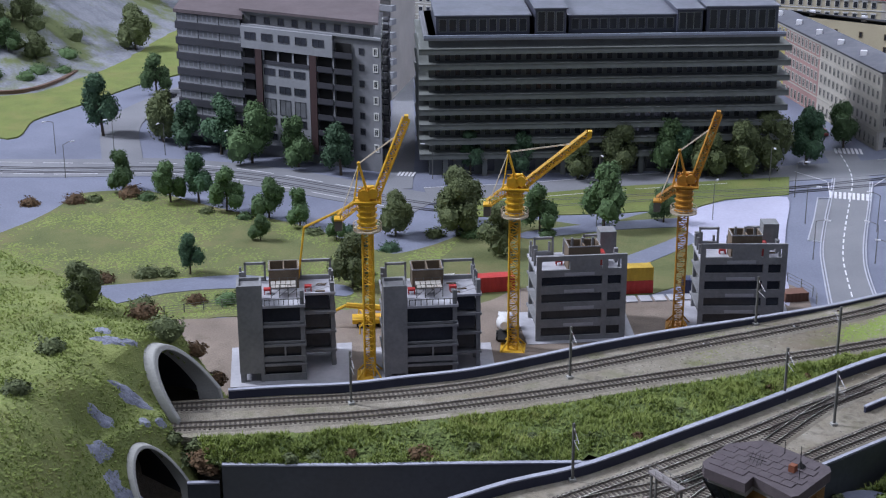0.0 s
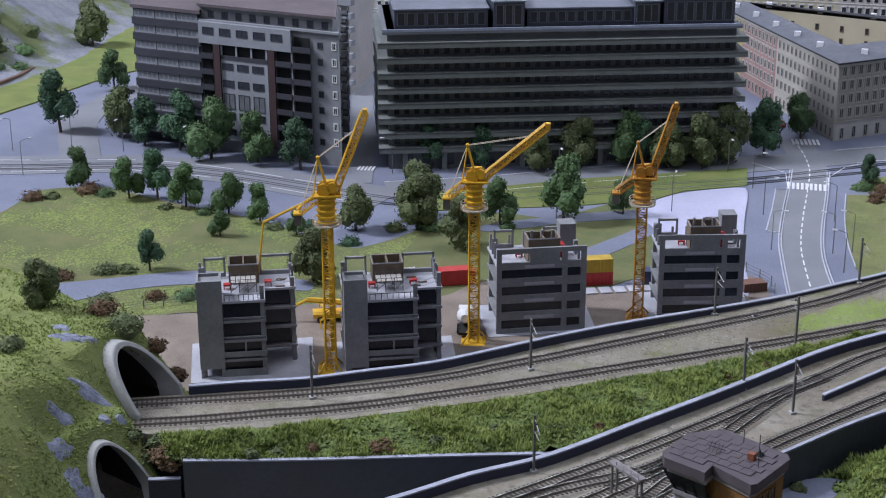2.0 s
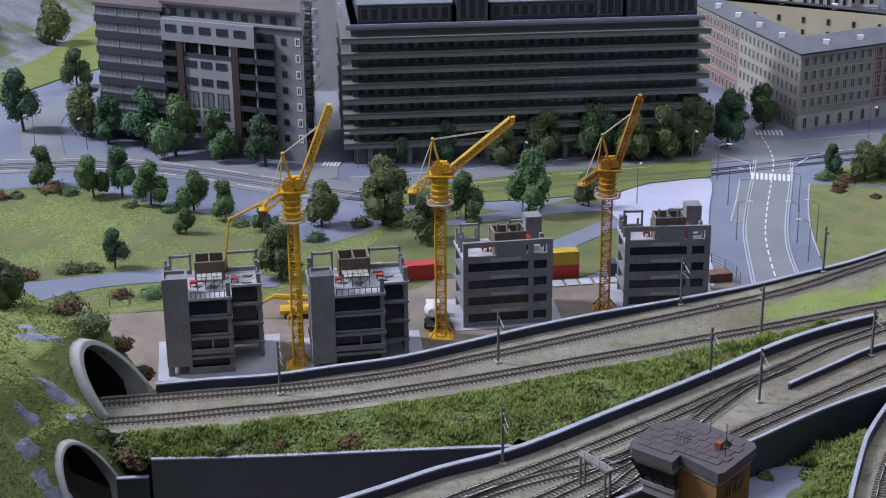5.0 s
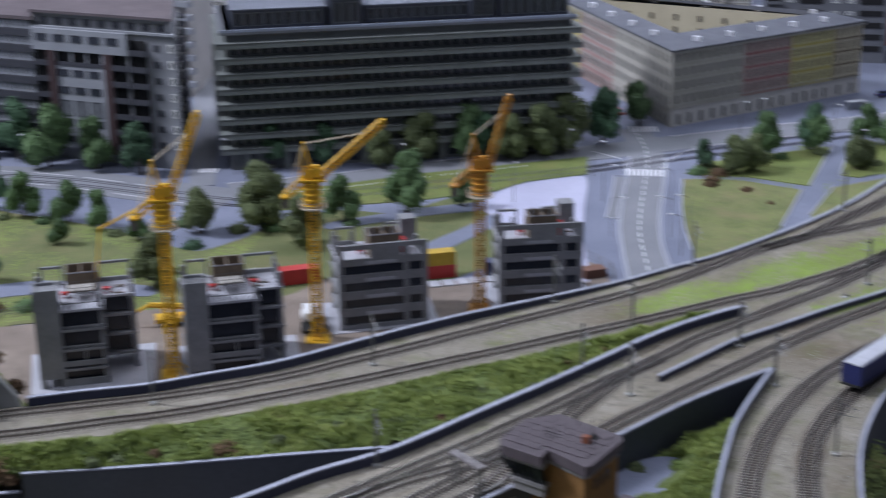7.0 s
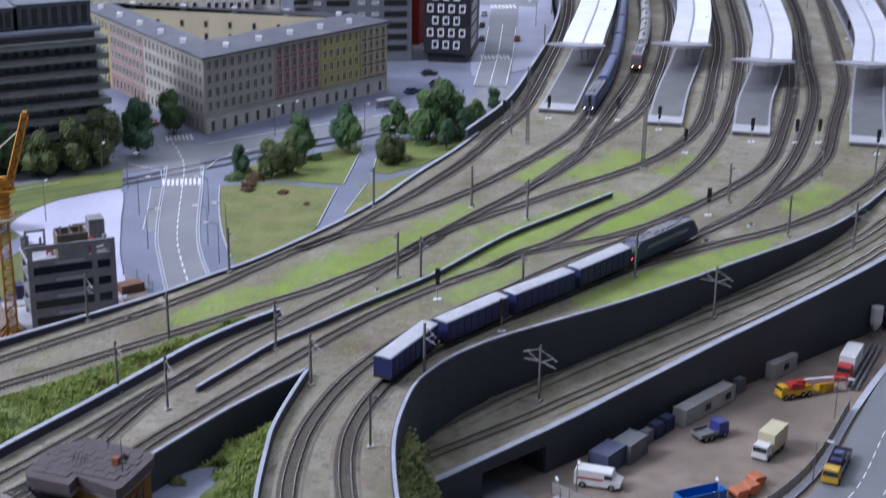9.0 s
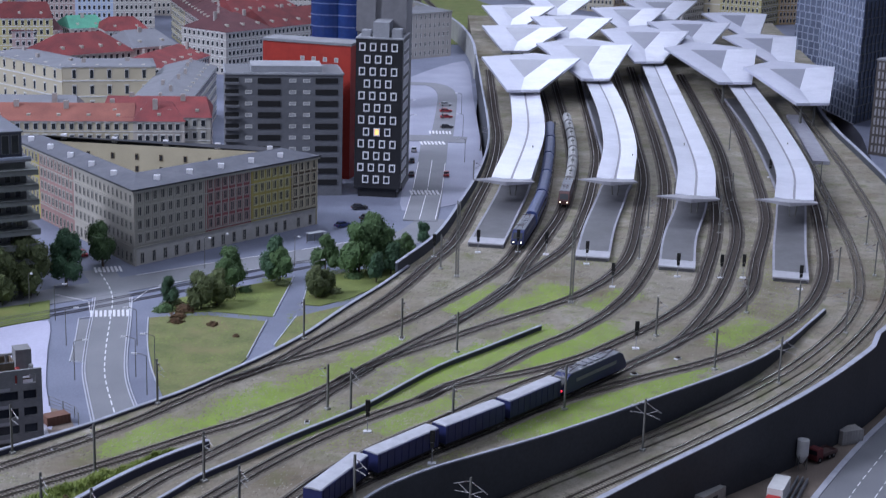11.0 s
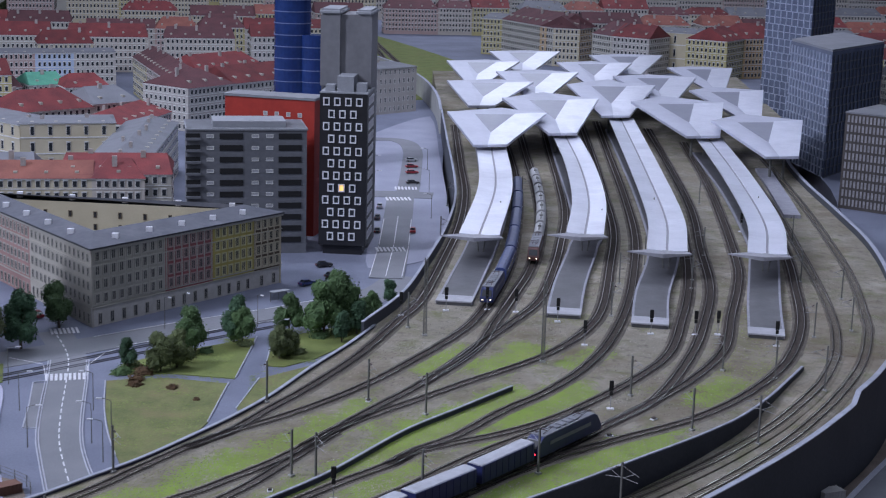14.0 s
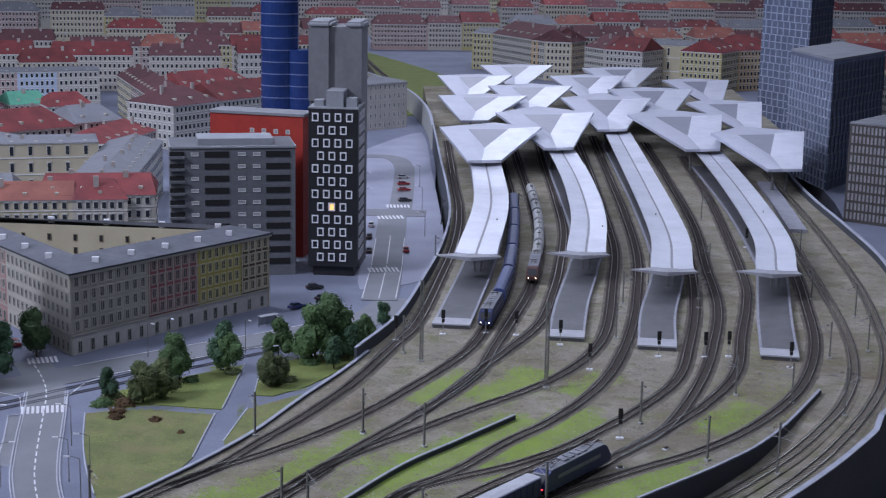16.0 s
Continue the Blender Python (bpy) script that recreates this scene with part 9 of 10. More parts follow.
MASTS = [(-0.971, 1.857, -50), (-0.702, 2.076, -50), (-0.487, 2.405, -50), (-0.337, 2.324, 130), (-0.282, 2.646, -50), (-0.380, 2.128, -55), (-0.296, 2.074, -55), (-0.588, 1.762, -55),
         (-0.036, 3.033, 125), (0.166, 3.053, -55), (0.277, 2.965, 130), (0.026, 2.631, 130), (0.068, 2.616, -55), (0.248, 2.532, -50), (0.459, 2.647, 130), (0.706, 3.093, -45), (0.081, 2.212, -45), (-0.092, 2.165, -55), (0.009, 1.961, 10),
         (0.787, 2.882, 130), (-0.160, 2.299, -50), (0.268, 3.595, -30), (0.942, 3.273, 150), (1.043, 3.216, 150), (1.229, 3.547, 160), (1.338, 3.605, 160), (1.358, 4.096, 165), (1.413, 3.914, 165), (1.036, 4.003, -20), (0.851, 4.049, -20), (1.060, 4.10, 160), (0.960, 4.26, -15), (0.773, 3.719, -20), (1.16, 4.40, 160), (1.48, 4.60, 165), (1.45, 4.90, 165), (0.60, 4.75, -15), (0.72, 5.2, -10), (0.90, 4.65, -15), (1.10, 4.85, -15), (1.33, 5.2, -15), (0.40, 4.50, 0), (0.46, 5.1, 0)]
plant(make_mast(0.086, 0.026, "grey steel catenary mast with a thin bracket"), [(x, y, ZT, a) for x, y, a in MASTS])
plant(make_mast(0.100, 0.034, "grey catenary mast with brackets to both sides", True), [(0.269, 2.324, zlow(0, 2.324), -40), (0.602, 2.613, zlow(0, 2.613), -40), (0.919, 2.884, zlow(0, 2.884), -40), (1.129, 3.143, zlow(0, 3.143), -30)])
ob = thing("signal_gantry", pose(-0.473, 1.748, ZT, 0, 0, -35.4), "low weathered steel gantry beside the signal cabin", "gantry")
for x in (0.002, 0.053):
    for y in (-0.004, 0.004):
        bm = bmesh.new()
        box(bm, x - 0.0012, x + 0.0012, y - 0.0012, y + 0.0012, 0.0, 0.043)
        part("post", bm, mast_m, ob)
bm = bmesh.new()
box(bm, -0.004, 0.059, -0.0062, 0.0062, 0.0432, 0.0462)
part("deck", bm, M("gantry_grey", (0.27, 0.25, 0.25), (0.19, 0.17, 0.17), 60, 0.8), ob)
for y in (-0.0058, 0.0058):
    bm = bmesh.new()
    tube(bm, (-0.003, y, 0.053), (0.058, y, 0.053), 0.0005, n=4)
    for k in range(5):
        tube(bm, (-0.003 + k * 0.01525, y, 0.0462), (-0.003 + k * 0.01525, y, 0.053), 0.0004, n=4)
    part("railing", bm, mast_m, ob)
tall = thing("lattice_mast", Matrix.Identity(4), "tall grey lattice mast between the tracks", "mast", "lattice masts")
bm = bmesh.new()
lattice(bm, (0, 0, 0.0), (0, 0, 0.185), 0.0032, 20, 0.0007)
part("lattice", bm, mast_m, tall)
bm = bmesh.new()
box(bm, -0.006, 0.006, -0.006, 0.006, -0.001, 0.004)
part("footing", bm, concrete, tall)
plant(tall, [(0.304, 3.528, ZT, 0), (0.553, 3.326, ZT, 0)])


def make_signal():
    ob = thing("railway_signal", Matrix.Identity(4), "black railway signal head on a grey post", "signal", "railway signals")
    bm = bmesh.new()
    box(bm, -0.007, 0.007, -0.005, 0.005, -0.001, 0.0028)
    part("footing", bm, white_paint, ob, "white concrete footing")
    bm = bmesh.new()
    tube(bm, (0, 0, 0.002), (0, 0, 0.044), 0.0009, n=6)
    part("post", bm, M("signal_post", (0.36, 0.36, 0.36), None, 60, 0.5), ob)
    bm = bmesh.new()
    box(bm, -0.0042, 0.0042, -0.0026, 0.001, 0.040, 0.060)
    box(bm, -0.0032, 0.0032, -0.0030, 0.001, 0.030, 0.0385)
    part("signal_head", bm, tyre_m, ob)
    for z in (0.055, 0.050, 0.045):
        bm = bmesh.new()
        tube(bm, (0, -0.0026, z), (0, -0.0042, z), 0.0012, n=8)
        part("lens_hood", bm, tyre_m, ob)
    return ob


SIGNALS = [(0.099, 2.521), (0.207, 2.382), (0.649, 3.005), (0.368, 3.752), (0.540, 3.745), (0.470, 3.762), (0.632, 3.660), (0.667, 3.460), (0.840, 3.560), (1.000, 3.560), (0.945, 3.555), (1.116, 3.470), (1.36, 4.75), (1.47, 4.75), (0.255, 3.70)]
plant(make_signal(), [(x, y, ZT, rng.uniform(-12, 12)) for x, y in SIGNALS])
for x, y in ((-0.539, 2.288), (0.166, 3.045), (0.140, 2.46), (-0.008, 2.562), (0.725, 2.945), (0.62, 2.845), (-0.42, 2.42)):
    ob = thing("track_box", pose(x, y, ZT, 0, 0, rng.uniform(0, 90)), "small white track-side equipment box", "equipment box", "track boxes")
    bm = bmesh.new()
    box(bm, -0.007, 0.007, -0.0045, 0.0045, 0, 0.002)
    part("plinth", bm, white_paint, ob)
    bm = bmesh.new()
    box(bm, -0.004, 0.004, -0.003, 0.003, 0.002, 0.005)
    part("cover", bm, sleeper_m, ob, "dark cover")


# ---- trains ----
def place_on(pts, s):
    """The place and heading at s metres along a track's line."""
    line = smooth([Vector(p) for p in pts], 0.01)
    run = 0.0
    for a, b in zip(line, line[1:]):
        d = (b - a).length
        if run + d >= s:
            p = a.lerp(b, (s - run) / d)
            return p, math.degrees(math.atan2((b - a).y, (b - a).x))
        run += d
    return line[-1], 0.0


def nearest_s(pts, x, y):
    line = smooth([Vector(p) for p in pts], 0.01)
    best, run, at = 9e9, 0.0, 0.0
    for a, b in zip(line, line[1:]):
        if (a - Vector((x, y))).length < best:
            best, at = (a - Vector((x, y))).length, run
        run += (b - a).length
    return at


loco_blue = M("loco_blue", (0.025, 0.035, 0.13), (0.018, 0.025, 0.09), 60, 0.4)
loco_roof = M("loco_roof", (0.24, 0.25, 0.28), (0.17, 0.175, 0.2), 70, 0.6)
coach_blue = M("coach_blue", (0.018, 0.024, 0.24), (0.014, 0.018, 0.18), 60, 0.4)
coach_roof = M("coach_roof", (0.42, 0.44, 0.55), (0.34, 0.36, 0.46), 40, 0.6)
lamp_red = M("tail_lamp", (1.0, 0.03, 0.05), None, 20, 0.4, emit=4.0)
lamp_white = M("head_lamp", (1.0, 0.85, 0.55), None, 20, 0.4, emit=5.0)
RAIL = 0.0048


def bogies(ob, xs, r=0.0052):
    for x in xs:
        bm = bmesh.new()
        box(bm, x - 0.016, x + 0.016, -0.0105, 0.0105, 0.004, 0.010)
        part("bogie", bm, tyre_m, ob)
        for dx in (-0.010, 0.010):
            for s in (-1, 1):
                bm = bmesh.new()
                tube(bm, (x + dx, s * 0.0075, r), (x + dx, s * 0.0098, r), r, n=12)
                part("wheel", bm, sleeper_m, ob)


def locomotive(pts, s, z, label, body=None, flip=False, tail=True):
    p, ang = place_on(pts, s)
    ob = thing("locomotive", pose(p.x, p.y, z + RAIL, 0, 0, ang + (180 if flip else 0)), label, "locomotive", "rail vehicles")
    L = 0.108
    prof = [(-L, 0.009), (L, 0.009), (L + 0.001, 0.020), (L - 0.012, 0.040), (L - 0.020, 0.0435), (-L + 0.020, 0.0435), (-L + 0.012, 0.040), (-L - 0.001, 0.020)]
    shaped("body", prof, 0.0168, body or loco_blue, ob, taper=0.90)
    bm = bmesh.new()
    box(bm, -L + 0.022, L - 0.022, -0.0142, 0.0142, 0.0435, 0.0455)
    part("roof", bm, loco_roof, ob, "grey equipment roof")
    for x in (-0.060, 0.060):
        bm = bmesh.new()
        for sy in (-0.007, 0.007):
            tube(bm, (x - 0.020, sy, 0.0465), (x + 0.018, sy * 0.6, 0.0505), 0.0007, n=4)
            tube(bm, (x + 0.018, sy * 0.6, 0.0505), (x - 0.014, sy * 0.5, 0.0525), 0.0006, n=4)
        tube(bm, (x - 0.014, -0.0105, 0.0525), (x - 0.014, 0.0105, 0.0525), 0.0008, n=4)
        part("pantograph", bm, maroon, ob, "folded red pantograph")
    for x in (-0.03, -0.01, 0.012, 0.03):
        bm = bmesh.new()
        box(bm, x - 0.007, x + 0.007, -0.009, 0.009, 0.0455, 0.0482)
        part("roof_box", bm, loco_roof, ob)
    for s in (-1, 1):
        bm = bmesh.new()
        v = [(s * (L - 0.0008), -0.012, 0.0245), (s * (L - 0.0008), 0.012, 0.0245), (s * (L - 0.0102), 0.011, 0.0385), (s * (L - 0.0102), -0.011, 0.0385)]
        q = [bm.verts.new(Vector(c) + Vector((s * 0.0012, 0, 0))) for c in v]
        bm.faces.new(q)
        part("windscreen", bm, M("dull_windscreen", (0.03, 0.034, 0.04), None, 60, 0.6), ob)
        for y in (-0.010, 0.010):
            bm = bmesh.new()
            tube(bm, (s * L, y, 0.016), (s * (L + 0.0016), y, 0.016), 0.0016, n=8)
            part("lamp", bm, (lamp_red if tail and s < 0 else lamp_white), ob)
            bm = bmesh.new()
            tube(bm, (s * L, y, 0.0105), (s * (L + 0.006), y, 0.0105), 0.0013, 0.002, n=8)
            part("buffer", bm, tyre_m, ob)
    bm = bmesh.new()
    for y in (-0.0171, 0.0165):
        box(bm, -0.07, 0.07, y, y + 0.0006, 0.026, 0.033)
    part("side_grille", bm, loco_roof, ob)
    bogies(ob, (-0.058, 0.058))
    return ob


def coach(pts, s, z, label, length=0.270, body=None, top=None):
    p, ang = place_on(pts, s)
    ob = thing("railway_coach", pose(p.x, p.y, z + RAIL, 0, 0, ang), label, "railway coach", "rail vehicles")
    L = length / 2
    bm = bmesh.new()
    prof = [(-0.0162, 0.010), (0.0162, 0.010), (0.0165, 0.034), (0.0125, 0.0425), (0.006, 0.0455), (-0.006, 0.0455), (-0.0125, 0.0425), (-0.0165, 0.034)]
    sweep(bm, [Vector((-L, 0, 0)), Vector((0, 0, 0)), Vector((L, 0, 0))], prof)
    part("body", bm, body or coach_blue, ob)
    bm = bmesh.new()
    sweep(bm, [Vector((-L + 0.003, 0, 0)), Vector((L - 0.003, 0, 0))], [(-0.0118, 0.0432), (0.0118, 0.0432), (0.006, 0.0461), (-0.006, 0.0461)])
    part("roof", bm, top or coach_roof, ob, "pale grey roof")
    for s2 in (-1, 1):
        for k in range(10):
            bm = bmesh.new()
            x = -L + 0.028 + k * (2 * L - 0.056) / 9
            box(bm, x - 0.0075, x + 0.0075, min(s2 * 0.0163, s2 * 0.0171), max(s2 * 0.0163, s2 * 0.0171), 0.024, 0.033)
            part("window", bm, glass_dark, ob)
    bogies(ob, (-L + 0.045, L - 0.045))
    return ob


s0 = nearest_s(T6, 0.520, 2.775)
locomotive(T6, s0, ZT, "dark blue electric locomotive with red tail lamps", tail=True)


def box_van(pts, s, z, label):
    """A covered van with a flat pale roof, ribbed sides and two bogies."""
    p, ang = place_on(pts, s)
    ob = thing("box_van", pose(p.x, p.y, z + RAIL, 0, 0, ang), label, "goods van", "rail vehicles")
    L = 0.078
    bm = bmesh.new()
    box(bm, -L - 0.003, L + 0.003, -0.0155, 0.0155, 0.0085, 0.0115)
    part("underframe", bm, tyre_m, ob)
    bm = bmesh.new()
    box(bm, -L, L, -0.0162, 0.0162, 0.0115, 0.0425)
    part("body", bm, van_blue, ob)
    bm = bmesh.new()
    sweep(bm, [Vector((-L - 0.0006, 0, 0)), Vector((L + 0.0006, 0, 0))], [(-0.0152, 0.0424), (0.0152, 0.0424), (0.0140, 0.0440), (0.0, 0.0450), (-0.0140, 0.0440)])
    part("roof", bm, van_roof, ob, "flat pale grey roof")
    for side in (-1, 1):
        for k in range(9):
            bm = bmesh.new()
            x = -L + 0.006 + k * (2 * L - 0.012) / 8
            box(bm, x - 0.0008, x + 0.0008, min(side * 0.0161, side * 0.0170), max(side * 0.0161, side * 0.0170), 0.012, 0.042)
            part("rib", bm, van_blue, ob)
    bogies(ob, (-L + 0.024, L - 0.024))
    return ob


van_blue = M("van_blue", (0.022, 0.028, 0.12), (0.015, 0.02, 0.085), 50, 0.5)
van_roof = M("van_roof", (0.52, 0.53, 0.58), (0.40, 0.41, 0.46), 40, 0.7, stain=((0.30, 0.30, 0.33), 30, 0.5, 0.9))
for k in range(4):
    box_van(T6, s0 - 0.200 - k * 0.172, ZT, "dark blue covered van with a flat pale roof")
s1 = nearest_s(T1B, 0.495, 3.875)
locomotive(T1B, s1 + 0.02, ZT, "dark blue locomotive standing at the platform", tail=False)
for k in range(5):
    coach(T1B, s1 + 0.275 + k * 0.285, ZT, "blue railway coach at the platform", 0.272, M("coach_mid", (0.05, 0.075, 0.22), (0.04, 0.06, 0.17), 50, 0.4), M("coach_roof_blue", (0.09, 0.11, 0.22), None, 50, 0.5))
s2 = nearest_s(T2C, 0.660, 4.36)
locomotive(T2C, s2, ZT, "red and grey freight locomotive with bright lamps", M("loco_red", (0.10, 0.04, 0.035), (0.07, 0.03, 0.028), 60, 0.5), flip=True, tail=False)
for k in range(7):
    p, ang = place_on(T2C, s2 + 0.20 + k * 0.165)
    ob = thing("tank_wagon", pose(p.x, p.y, ZT + RAIL, 0, 0, ang), "grey railway tank wagon", "tank wagon", "rail vehicles")
    bm = bmesh.new()
    tube(bm, (-0.066, 0, 0.029), (0.066, 0, 0.029), 0.0155, n=16)
    part("tank", bm, M("tank_grey", (0.40, 0.40, 0.40), (0.30, 0.30, 0.31), 60, 0.5), ob)
    bm = bmesh.new()
    box(bm, -0.074, 0.074, -0.012, 0.012, 0.009, 0.0125)
    part("frame", bm, tyre_m, ob)
    bm = bmesh.new()
    tube(bm, (0, 0, 0.043), (0, 0, 0.048), 0.005, n=8)
    box(bm, -0.05, 0.05, -0.002, 0.002, 0.0445, 0.0455)
    part("dome", bm, mast_m, ob)
    bogies(ob, (-0.05, 0.05))


# ---- signal cabin in the wedge of grass ----
def cabin():
    ob = thing("signal_cabin", pose(-0.350, 1.629, 0.034, 0, 0, -17) @ Matrix.Scale(1.0, 4), "brown brick signal cabin with a dark slab roof and glazed corner", "signal cabin")
    brick = M("cabin_brick", (0.27, 0.135, 0.035), (0.20, 0.10, 0.028), 40, 0.85, 0.5, bumpscale=600)
    eaves = [(-0.036, 0.002), (-0.026, -0.010), (0.031, -0.013), (0.029, 0.009), (0.088, -0.006), (0.092, 0.002), (0.093, 0.080), (0.086, 0.090), (-0.008, 0.102), (-0.038, 0.064)]
    inner = [((x - 0.03) * 0.94 + 0.03, (y - 0.045) * 0.93 + 0.045) for x, y in eaves]
    bm = bmesh.new()
    prism(bm, [(0.002, 0.016), (0.030, 0.013), (0.084, 0.000), (0.088, 0.078), (0.0, 0.088)], 0.0, 0.163)
    part("wall", bm, brick, ob)
    pale = M("cabin_frame", (0.30, 0.29, 0.29), (0.22, 0.21, 0.21), 60, 0.7)
    bm = bmesh.new()
    prism(bm, inner, 0.162, 0.168, bottom=True)
    part("soffit_band", bm, pale, ob, "pale grey band under the eaves")
    bm = bmesh.new()
    prism(bm, [(-0.018, 0.005), (0.027, 0.002), (0.027, 0.066), (-0.018, 0.054)], 0.118, 0.134, bottom=True)
    prism(bm, [(-0.020, 0.003), (0.029, 0.000), (0.029, 0.068), (-0.020, 0.056)], 0.130, 0.135, bottom=True)
    part("bay_sill", bm, pale, ob)
    # leaning panes: lower edge set back from the eaves
    top, low = [(-0.030, -0.004), (0.028, -0.007), (0.028, 0.068), (-0.030, 0.058)], [(-0.017, 0.006), (0.028, 0.003), (0.028, 0.064), (-0.017, 0.053)]
    for e, n in ((0, 3), (3, 4)):
        ta, tb, la, lb = (Vector(top[e]), Vector(top[(e + 1) % 4]), Vector(low[e]), Vector(low[(e + 1) % 4]))
        nrm = Vector(((tb - ta).y, -(tb - ta).x)).normalized() * 0.0015
        for k in range(n):
            q = [V(la.lerp(lb, k / n + 0.02), 0.135), V(la.lerp(lb, (k + 1) / n - 0.02), 0.135), V(ta.lerp(tb, (k + 1) / n - 0.02), 0.162), V(ta.lerp(tb, k / n + 0.02), 0.162)]
            bm = bmesh.new()
            f = [bm.verts.new(p) for p in q]
            g = [bm.verts.new(p - nrm.to_3d()) for p in q]
            bm.faces.new(f), bm.faces.new(g[::-1])
            for m in range(4):
                bm.faces.new((f[m], g[m], g[(m + 1) % 4], f[(m + 1) % 4]))
            part("pane", bm, glass_dark, ob)
        for k in range(n + 1):
            bm = bmesh.new()
            tube(bm, V(la.lerp(lb, k / n), 0.134), V(ta.lerp(tb, k / n), 0.163), 0.0012, n=4)
            part("mullion", bm, tyre_m, ob)
    slate = M("cabin_roof", (0.105, 0.085, 0.095), (0.075, 0.06, 0.068), 60, 0.75)
    bm = bmesh.new()
    prism(bm, eaves, 0.168, 0.181, bottom=True)
    rf = part("roof", bm, slate, ob, "dark slab roof")
    for i in range(9):
        for j in range(8):
            x, y = -0.034 + i * 0.0160 + (0.006 if j % 2 else 0), -0.010 + j * 0.0140 - 0.06 * (i * 0.016)
            if any(inside(Vector(q), [Vector(e) for e in eaves]) < 0.0 for q in ((x, y), (x + 0.015, y), (x, y + 0.0132), (x + 0.015, y + 0.0132))):
                continue
            bm = bmesh.new()
            box(bm, x, x + 0.0152, y, y + 0.0133, 0.181, 0.1822)
            part("roof_slab", bm, slate, rf)
    bm = bmesh.new()
    box(bm, 0.055, 0.063, 0.045, 0.053, 0.181, 0.191)
    part("chimney", bm, M("brick_red", (0.30, 0.10, 0.05), None, 60, 0.8), rf, "small red brick chimney")
    bm = bmesh.new()
    gable(bm, 0.056, 0.066, 0.060, 0.070, 0.1822, 0.188, 0.004)
    part("roof_hatch", bm, tyre_m, rf, "small dark roof hatch")
    for x, y, h in ((0.030, 0.082, 0.018), (0.075, 0.035, 0.045), (0.064, 0.06, 0.012)):
        bm = bmesh.new()
        tube(bm, (x, y, 0.181), (x, y, 0.181 + h), 0.0005, n=4)
        part("aerial", bm, tyre_m, rf)
    bm = bmesh.new()
    for k in range(4):
        tube(bm, (0.008 + k * 0.005, 0.035, 0.182), (0.006 + k * 0.005, 0.048, 0.191), 0.0004, n=3)
    tube(bm, (0.004, 0.0415, 0.187), (0.028, 0.0415, 0.187), 0.0005, n=3)
    part("aerial", bm, tyre_m, rf)
    bm = bmesh.new()
    box(bm, 0.040, 0.056, 0.0035, 0.0120, 0.0, 0.034)
    part("door", bm, M("cabin_door", (0.30, 0.30, 0.33), None, 60, 0.6), ob)
    facade(ob, (0.0845, 0.0), (0.0882, 0.078), 0.135, 1, 3, 0.03, 0.016, 0.020, brick, glass_dark)
    bm = bmesh.new()
    box(bm, 0.050, 0.092, 0.100, 0.175, 0.0, 0.040)
    part("annexe", bm, brick, ob)
    bm = bmesh.new()
    box(bm, 0.046, 0.096, 0.099, 0.180, 0.040, 0.046)
    part("annexe_roof", bm, slate, ob)


cabin()
va, vb = line3(wallv_left, 0.0, 0.02), line3(wallv_right[::-1], 0.0, 0.02)
va = [Vector((p.x + 0.004, p.y - 0.002, 0.030 - 0.08 * max(0, min(1, (p.y - 2.03) / 0.07)))) for p in va]
vb = [Vector((p.x - 0.004, p.y, 0.045 + 0.03 * max(0, min(1, (p.y - 1.85) / 0.15)) - 0.12 * max(0, min(1, (p.y - 2.07) / 0.05)))) for p in vb]
bm = bmesh.new()
PLAZA = Vector((-0.240, 1.912))
loft(bm, va, vb, 60, 24, lambda s, t, p: -0.004 if (p.xy - PLAZA).length < 0.09 and t < 0.5 or t < 0.5 and p.y < 1.85 else max(-0.002, rough(p, 0.009)))
solo("wedge_ground", bm, MATS["verge_grass"], "overgrown ground between the diverging tracks", "grass", kind="stuff")
r = random.Random(12)
spots = []
while len(spots) < 17000:
    s, t = r.random(), r.random()
    p = along(va, s).lerp(along(vb, s), t)
    p = p + Vector((r.uniform(-0.012, 0.012), r.uniform(-0.012, 0.012), 0))
    q = Matrix.Rotation(-0.53, 2).inverted() @ (p.xy - PLAZA)
    if t < 0.42 and p.y < 1.83 or p.y > 2.10 or (q.x / 0.046) ** 2 + (q.y / 0.077) ** 2 < 1 or t < 0.3 and p.y > 1.99:
        continue
    spots.append(p + Vector((0, 0, max(0, rough(p, 0.009)))))
stuff("wedge_growth", clumps(spots[:9000], r, 0.0015, 0.0038, 0.9), turf_dark, "thick green undergrowth beside the curved tracks", "grass")
stuff("wedge_blades", grass_blades(spots[9000:], r, 0.004, 0.011), blade_m, "long grass standing beside the curved tracks", "grass")
bm = bmesh.new()
prism(bm, [tuple(PLAZA + Matrix.Rotation(-0.53, 2) @ Vector((0.042 * math.cos(t), 0.073 * math.sin(t)))) for t in [math.tau * k / 36 for k in range(36)]], 0.0, 0.043)
solo("round_plaza", bm, pavement, "round pale concrete pad beside the signal cabin", "plaza", kind="structure")
for x, y, s, m in ((-0.155, 1.80, 0.020, leaf_c), (-0.165, 1.72, 0.024, shrub_m), (-0.19, 1.64, 0.022, shrub_m), (-0.15, 1.90, 0.016, leaf_r), (-0.20, 1.95, 0.018, shrub_m), (-0.26, 1.93, 0.014, leaf_c), (-0.14, 1.60, 0.020, leaf_c), (-0.20, 1.55, 0.024, shrub_m)):
    bush(x, y, 0.040, s, m)
